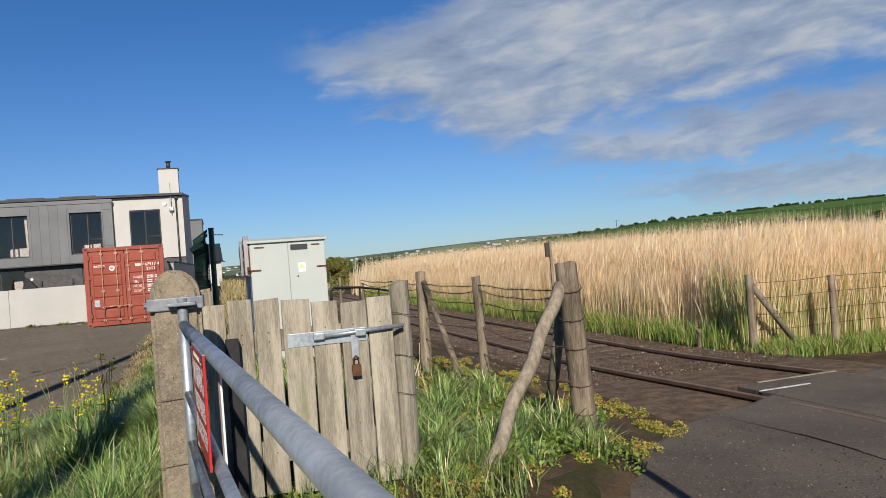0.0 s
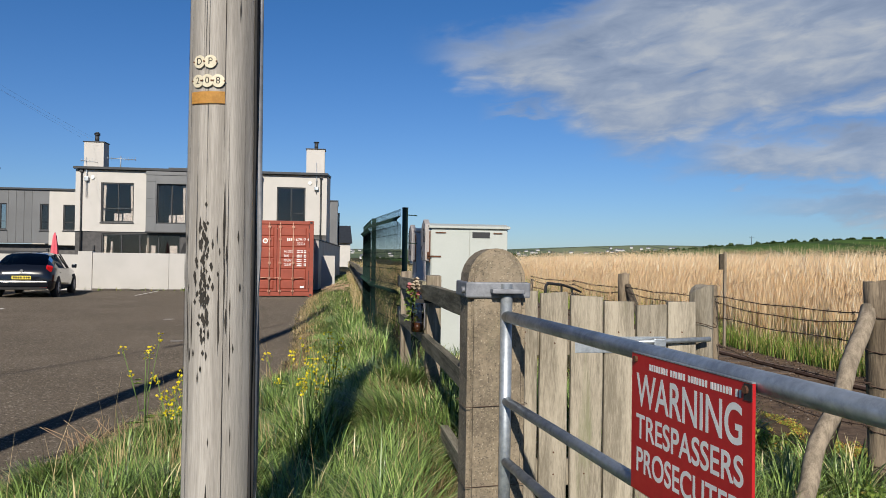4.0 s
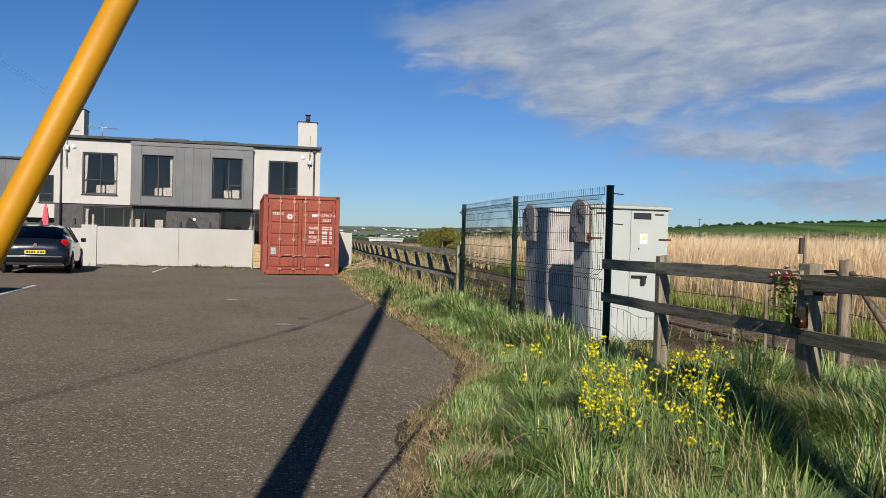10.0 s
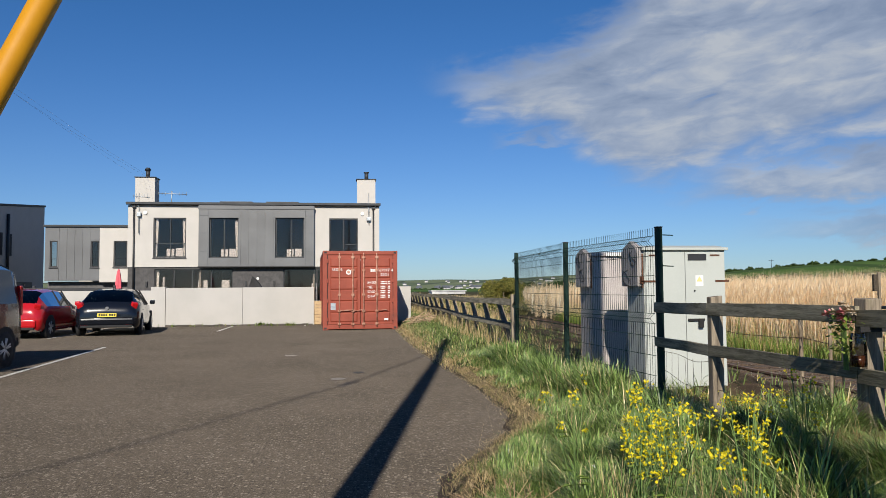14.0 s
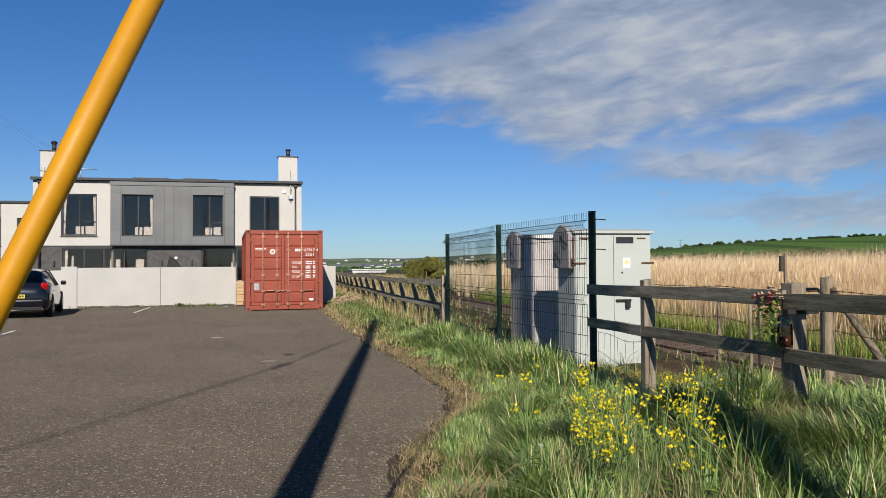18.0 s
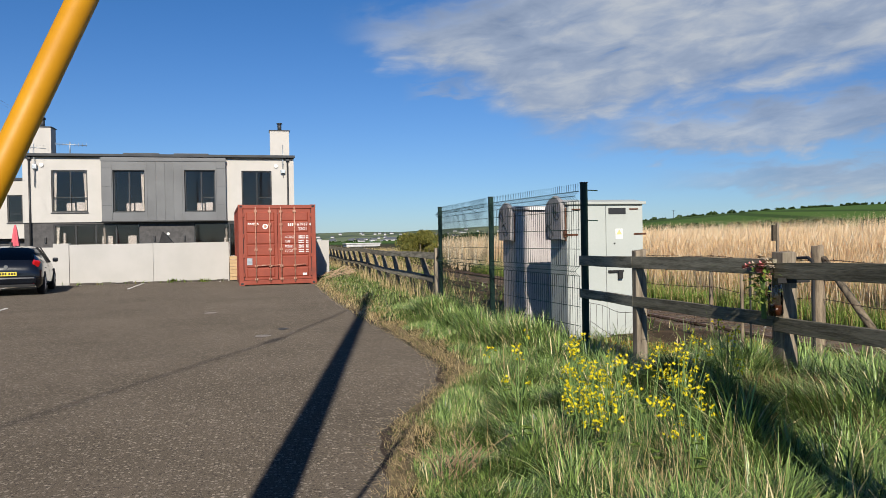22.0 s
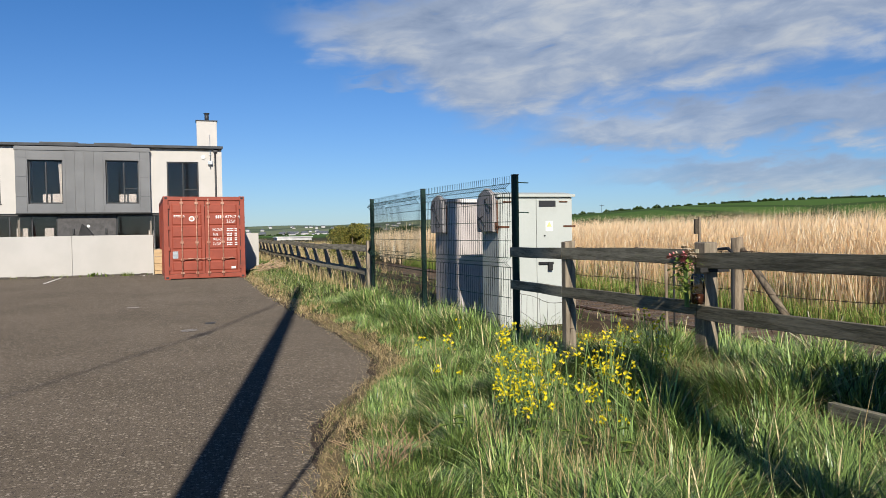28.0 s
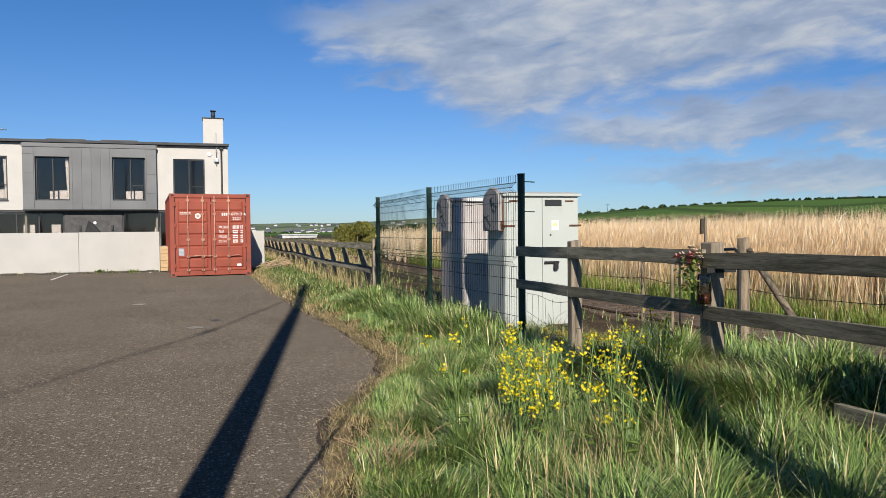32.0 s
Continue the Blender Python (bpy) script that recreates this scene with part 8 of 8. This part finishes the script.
def flowers():
    kinds = [mustard(s) for s in (1, 2, 3, 4)]
    r = random.Random(9)
    spots = [(1.60, 3.55), (1.72, 3.70), (1.66, 3.40), (1.62, 3.92), (1.54, 3.66), (1.70, 3.22), (1.74, 3.90), (1.66, 4.10), (1.50, 3.40), (2.18, 3.70), (2.28, 3.80), (2.32, 3.60), (2.22, 3.92),
             (1.22, 3.72), (1.60, 2.85)]
    for k, (x, y) in enumerate(spots):
        x, y = x + 0.05 + r.uniform(-0.06, 0.06), y + r.uniform(-0.05, 0.05)
        m = pose(x, y, float(ground_z(x, y)) - 0.01, r.uniform(-7, 7), r.uniform(-7, 7), r.uniform(0, 360))
        if k < 4:
            kinds[k].matrix_basis = m
        else:
            copy_thing(kinds[k % 4], m)


def bouquet():
    t = thing("flower_bouquet", 3.005, 4.05, 0.985, 0, "faded pink and white flower bouquet tied to the fence", "bouquet")
    r = random.Random(2)
    pink, cream = mat("pink_petal", (0.56, 0.22, 0.22), (0.42, 0.15, 0.15), 0.7, 0, 60, 200, 0.1), mat("cream_petal", (0.50, 0.42, 0.31), (0.36, 0.29, 0.20), 0.7, 0, 60, 200, 0.1)
    for k in range(17):
        c = Vector((r.uniform(-0.06, 0.01), r.gauss(0, 0.05), 0.19 + r.gauss(0, 0.035)))
        bm = B()
        for j in range(11):
            a = j * 2.4
            e = Vector((math.cos(a) * 0.6 - 0.5, math.sin(a), 0.5 * math.sin(j))).normalized() * r.uniform(0.022, 0.036)
            s = e.cross(Vector((0.3, 0.2, 1))).normalized() * 0.017
            v = [bm.verts.new(p) for p in (c, c + e * 0.6 + s, c + e, c + e * 0.6 - s)]
            bm.faces.new(v)
        part("bloom", bm, pink if k % 2 else cream, t)
    bm = B()
    for k in range(120):
        c = Vector((r.uniform(-0.07, 0.0), r.gauss(0.0, 0.055), r.uniform(-0.04, 0.20)))
        e = Vector((r.gauss(-0.3, 0.5), r.gauss(0, 1), r.gauss(-0.2, 0.6))).normalized() * 0.035
        s = e.cross(Vector((0.2, 0.1, 1))).normalized() * 0.014
        bm.faces.new([bm.verts.new(p) for p in (c, c + e * 0.5 + s, c + e, c + e * 0.5 - s)])
    tagged(part("leaves", bm, LEAF, t), kind="stuff")
    bm = B()
    for k in range(6):
        tube(bm, [(-0.02, 0.01 * (k - 3), 0.16), (-0.015, 0.005 * (k - 3), 0.0), (-0.01, 0.008 * (k - 3), -0.14)], 0.004, 5)
    pieces("stem", bm, STEM, t)
    j = thing("plastic_bottle", 3.0, 3.945, 0.855, 0, "clear cut plastic bottle holding brown water on the fence", "bottle")
    bm = B()
    prof = [(0.0, 0.0), (0.042, 0.0), (0.046, 0.02), (0.044, 0.07), (0.046, 0.10), (0.043, 0.16), (0.036, 0.19)]
    n = 20
    rings = [[bm.verts.new((q * math.cos(a), q * math.sin(a), z + 0.02)) for q, z in prof[1:]] for a in [2 * math.pi * k / n for k in range(n)]]
    for k in range(n):
        for i in range(len(prof) - 2):
            bm.faces.new((rings[k][i], rings[(k + 1) % n][i], rings[(k + 1) % n][i + 1], rings[k][i + 1])).smooth = True
    part("bottle_wall", bm, GLASS, j)
    part("brown_water", rod(B(), (0, 0, 0.022), (0, 0, 0.085), 0.040, seg=18), mat("brown_water", (0.10, 0.035, 0.015), (0.07, 0.025, 0.01), 0.15, 0, 20, 60, 0.0), j)
    part("tape", box(B(), -0.02, 0.20, -0.055, -0.045, 0.22, 0.25, 0.002), BLACK, j, "black tape round the post")


def umbrella():
    t = thing("parasol", -10.08, 33.5, 0, 0, "closed pink-red garden parasol behind the wall", "parasol")
    part("pole", rod(B(), (0, 0, 0), (0, 0, 2.28), 0.025, seg=8), GALV, t)
    bm = B()
    n = 12
    prof = [(0.02, 2.28), (0.065, 2.08), (0.115, 1.6), (0.15, 1.15), (0.12, 0.75)]
    rings = [[bm.verts.new(((q * (1 + 0.25 * (k % 2))) * math.cos(a), (q * (1 + 0.25 * (k % 2))) * math.sin(a), z)) for q, z in prof] for k, a in enumerate([2 * math.pi * k / n for k in range(n)])]
    for k in range(n):
        for i in range(len(prof) - 1):
            bm.faces.new((rings[k][i], rings[(k + 1) % n][i], rings[(k + 1) % n][i + 1], rings[k][i + 1]))
    part("canopy", bm, mat("pink_canvas", (0.72, 0.13, 0.16), (0.62, 0.10, 0.13), 0.85, 0, 10, 60, 0.1), t)
    part("base", rod(B(), (0, 0, 0), (0, 0, 0.08), 0.25, seg=20), CONC, t)
    c = thing("covered_barbecue", -3.93, 31.0, 0, 0, "black cloth cover over a garden barbecue behind the wall", "barbecue")
    bm = B()
    v0 = [bm.verts.new((x, y, 0.0)) for x, y in ((-0.30, -0.25), (0.30, -0.25), (0.30, 0.25), (-0.30, 0.25))]
    v1 = [bm.verts.new((x, y, 1.42)) for x, y in ((-0.26, -0.2), (0.26, -0.2), (0.26, 0.2), (-0.26, 0.2))]
    v2 = [bm.verts.new((x, y, z)) for x, y, z in ((-0.14, -0.1, 1.87), (0.02, -0.1, 1.74), (0.02, 0.1, 1.74), (-0.14, 0.1, 1.87))]
    for a, b in ((v0, v1), (v1, v2)):
        for k in range(4):
            bm.faces.new((a[k], a[(k + 1) % 4], b[(k + 1) % 4], b[k]))
    bm.faces.new(v2)
    part("cloth", bm, BLACK, c)
    rod(bm := B(), (0.09, -0.14, 1.79), (0.09, -0.12, 1.79), 0.055, seg=14)
    part("dial", bm, WHITE, c, "round white dial")
    # low dark rail fence and shed roofs between the wall and the far houses
    f = thing("yard_fence", 0, 31.5, 0, 0, "dark slatted yard fence behind the white wall", "fence")
    for k in range(6):
        part("slat", box(B(), -26, -9.6, 0, 0.03, 0.55 + 0.155 * k, 0.68 + 0.155 * k, 0.004), FRAME if k % 2 else ROOF, f)
    for x in (-26, -22.7, -19.4, -16.1, -12.8, -9.7):
        part("post", box(B(), x, x + 0.09, 0.03, 0.12, 0, 1.55, 0.006), FRAME, f)


def litter():
    r = random.Random(6)
    t = thing("branch_pile", 1.85, 24.9, 0.0, 0, "pile of cut bare branches beside the container", "branches")
    bm = B()
    for k in range(26):
        a = r.uniform(-0.5, 0.5)
        p = Vector((r.uniform(-0.15, 0.3), r.uniform(-0.6, 1.3), r.uniform(0.02, 0.30)))
        L = r.uniform(0.5, 1.2)
        q = p + Vector((L * math.cos(a) * 0.75, L * math.sin(a), r.uniform(-0.05, 0.38)))
        tube(bm, [p, p.lerp(q, 0.5) + Vector((0, 0, r.uniform(-0.05, 0.05))), q], r.uniform(0.010, 0.022), 5)
    pieces("branch", bm, mat("bare_branch", (0.42, 0.31, 0.19), (0.26, 0.18, 0.11), 0.85, 0, 10, 60, 0.3), t)
    t = thing("timber_panel", -1.40, 28.0, 0, 0, "small slatted timber fence panel beside the container", "fence panel")
    for k in range(7):
        part("slat", box(B(), 0.0, 0.52, 0.0, 0.03, 0.03 + 0.125 * k, 0.145 + 0.125 * k, 0.004), mat("new_timber", (0.50, 0.36, 0.20), (0.38, 0.26, 0.14), 0.8, 0, 3, 30, 0.3, stretch=(1, 9, 9)), t)
    t = thing("dead_branch", 4.85, 4.6, 0.1, 0, "bleached bare dead branch in the grass", "branch")
    bm = B()
    for (a, b, c) in (((0, 0, 0), (0.05, 0.35, 0.25), (-0.02, 0.75, 0.42)), ((0.03, 0.2, 0.15), (0.1, 0.15, 0.35), (0.08, 0.05, 0.52)), ((0.05, 0.35, 0.25), (0.0, 0.30, 0.42), (-0.05, 0.28, 0.55)), ((0, 0.1, 0.06), (-0.05, 0.5, 0.12), (-0.1, 0.8, 0.28))):
        tube(bm, [a, b, c], 0.005, 5)
    pieces("twig", bm, mat("bleached_twig", (0.62, 0.55, 0.42), (0.48, 0.42, 0.31), 0.8, 0, 10, 60, 0.1), t)
    t = thing("paper_scrap", 1.57, 4.33, float(ground_z(1.57, 4.33)) + 0.10, 20, "crumpled white paper scrap caught in the grass", "litter")
    bm = B()
    g = [[bm.verts.new((0.013 * i, 0.012 * j + 0.01 * r.random(), 0.015 * j + 0.012 * r.random())) for i in range(4)] for j in range(4)]
    for j in range(3):
        for i in range(3):
            bm.faces.new((g[j][i], g[j][i + 1], g[j + 1][i + 1], g[j + 1][i]))
    part("sheet", bm, WHITE, t)
    # stubble of a cut-back dead plant at the asphalt's edge
    t = thing("dead_plant", 0.95, 3.85, 0.02, 0, "withered reddish-brown dead plant at the asphalt edge", "dead plant")
    bm = B()
    for k in range(60):
        a, L = r.uniform(0, 6.28), r.uniform(0.14, 0.34)
        p = Vector((r.gauss(0, 0.07), r.gauss(0, 0.09), 0))
        tube(bm, [p, p + Vector((math.cos(a) * L * 0.18, math.sin(a) * L * 0.18, L * 0.6)), p + Vector((math.cos(a) * L * r.uniform(0.1, 0.8), math.sin(a) * L * r.uniform(0.1, 0.8), L * 0.9))], 0.0022, 4)
    tagged(part("withered_stem", bm, mat("withered_stalk", (0.22, 0.13, 0.075), (0.36, 0.26, 0.15), 0.85, 0, 14, 80, 0.0), t), kind="stuff")
    # dark oily patch and pale scuff on the asphalt, weeds at the wall's foot
    for x, y, w, l, m, lab in ((0.19, 12.0, 0.14, 0.22, "dark_patch", "small dark oil stain on the asphalt"), (-0.12, 11.2, 0.20, 0.22, "pale_patch", "pale dusty scuff on the asphalt"), (-1.16, 15.3, 0.22, 0.22, "pale_patch", "pale dusty scuff on the asphalt")):
        bm = B()
        vs = [bm.verts.new((x + w * (1 + 0.35 * r.random()) * math.cos(a) * 0.5, y + l * (1 + 0.35 * r.random()) * math.sin(a) * 0.5, 0.004)) for a in [k * 0.35 for k in range(18)]]
        bm.faces.new(vs)
        c = (0.035, 0.033, 0.03) if m[0] == "d" else (0.165, 0.145, 0.122)
        solid(m, bm, mat(m, c, tuple(q * 1.6 for q in c), 0.8, 0, 12, 90, 0.3), lab, "stain", kind="structure")
    p = np.array([(q, 27.97 + 0.06 * math.sin(9 * q), 0.0) for q in np.r_[np.random.default_rng(3).uniform(-7.0, -1.5, 50), np.random.default_rng(4).normal(-3.35, 0.05, 110), np.random.default_rng(5).normal(-2.3, 0.08, 30)]])
    blades("wall_foot_weeds", p, 0.16, 0.03, 0.9, LEAF, "green weeds along the foot of the white wall", "weeds", 2, 44)
    # thin overhead lines from a pole out of sight
    pole("telegraph_pole", -14.5, -12.0, 15.4, 0.14, 0.10, "tall grey timber telegraph pole beside the car park")
    for k, (x0, z0, x1, z1) in enumerate(((-14.2, 15.2, -13.1, 8.3), (-14.5, 14.9, -12.4, 8.3), (-14.8, 14.5, -12.1, 8.0))):
        t = thing("overhead_line", 0, 0, 0, 0, "thin overhead telephone line towards the houses", "cable", "overhead lines")
        pts = [(x0 + (x1 - x0) * u, -12 + 57.6 * u, z0 + (z1 - z0) * u - 4.5 * u * (1 - u)) for u in [i / 16 for i in range(17)]]
        part("line", tube(B(), pts, 0.0035, 4), GALV, t)


def service_cable():
    """The cable from the tall pole's head; its thin shadow crosses the car park."""
    pole("telegraph_pole", -9.4, -19.0, 10.0, 0.13, 0.10, "tall grey timber telegraph pole beside the car park")
    t = thing("overhead_line", 0, 0, 0, 0, "black service cable slung between two telegraph poles", "cable", "overhead lines")
    part("line", tube(B(), [(-0.74, -0.10, 9.9), (-1.55, -2.3, 9.62), (-2.70, -5.3, 9.36), (-4.45, -8.8, 9.2), (-6.9, -13.8, 9.3), (-9.4, -19.0, 9.8)], 0.019, 6), BLACK, t)
    part("joint_sleeve", rod(B(), (-2.62, -5.1, 9.37), (-2.80, -5.5, 9.35), 0.045, seg=10), BLACK, t)


def signpost():
    """Slender post beside the crossing that throws its shadow over the road."""
    t = thing("sign_post", 5.09, -1.18, float(road_z(5.09)), 0, "slender grey steel sign post beside the crossing", "sign post")
    part("post", rod(B(), (0, 0, -0.05), (0, 0, 2.2), 0.038, seg=14), GALV, t)
    part("post_cap", rod(B(), (0, 0, 2.2), (0, 0, 2.215), 0.041, seg=14), BLACK, t)


def flank_base():
    t = thing("flank_plinth", -22.098, 49.6, 0, 0, "black clad ground floor recess on the house flank", "wall panel")
    part("panel", box(B(), 0.0, 0.05, 0.0, 4.4, 0.0, 1.95, 0.01), FRAME, t)


def house_side():
    """Soil pipe, narrow windows and brackets on the shaded flank of the second house."""
    t = thing("soil_pipe", -22.1, 50.2, 0, 0, "black soil pipe and branch on the shaded house flank", "pipe")
    part("stack", rod(B(), (0.10, 0, 1.4), (0.10, 0, 6.3), 0.09, seg=10), FRAME, t)
    part("branch", rod(B(), (0.10, 0, 2.8), (0.10, -1.4, 3.0), 0.07, seg=8), FRAME, t)
    for y in (49.15, 50.42):
        w = thing("flank_window", -22.1, y, 3.6, 0, "narrow dark window in the shaded house flank", "window", "flank windows")
        part("frame", box(B(), 0.0, 0.06, 0.0, 0.42, 0.0, 1.45, 0.01), FRAME, w)
        part("pane", box(B(), 0.06, 0.066, 0.06, 0.36, 0.06, 1.39), DARK, w)


pole_plates()
flowers()
bouquet()
umbrella()
litter()
house_side()
flank_base()
signpost()
service_cable()
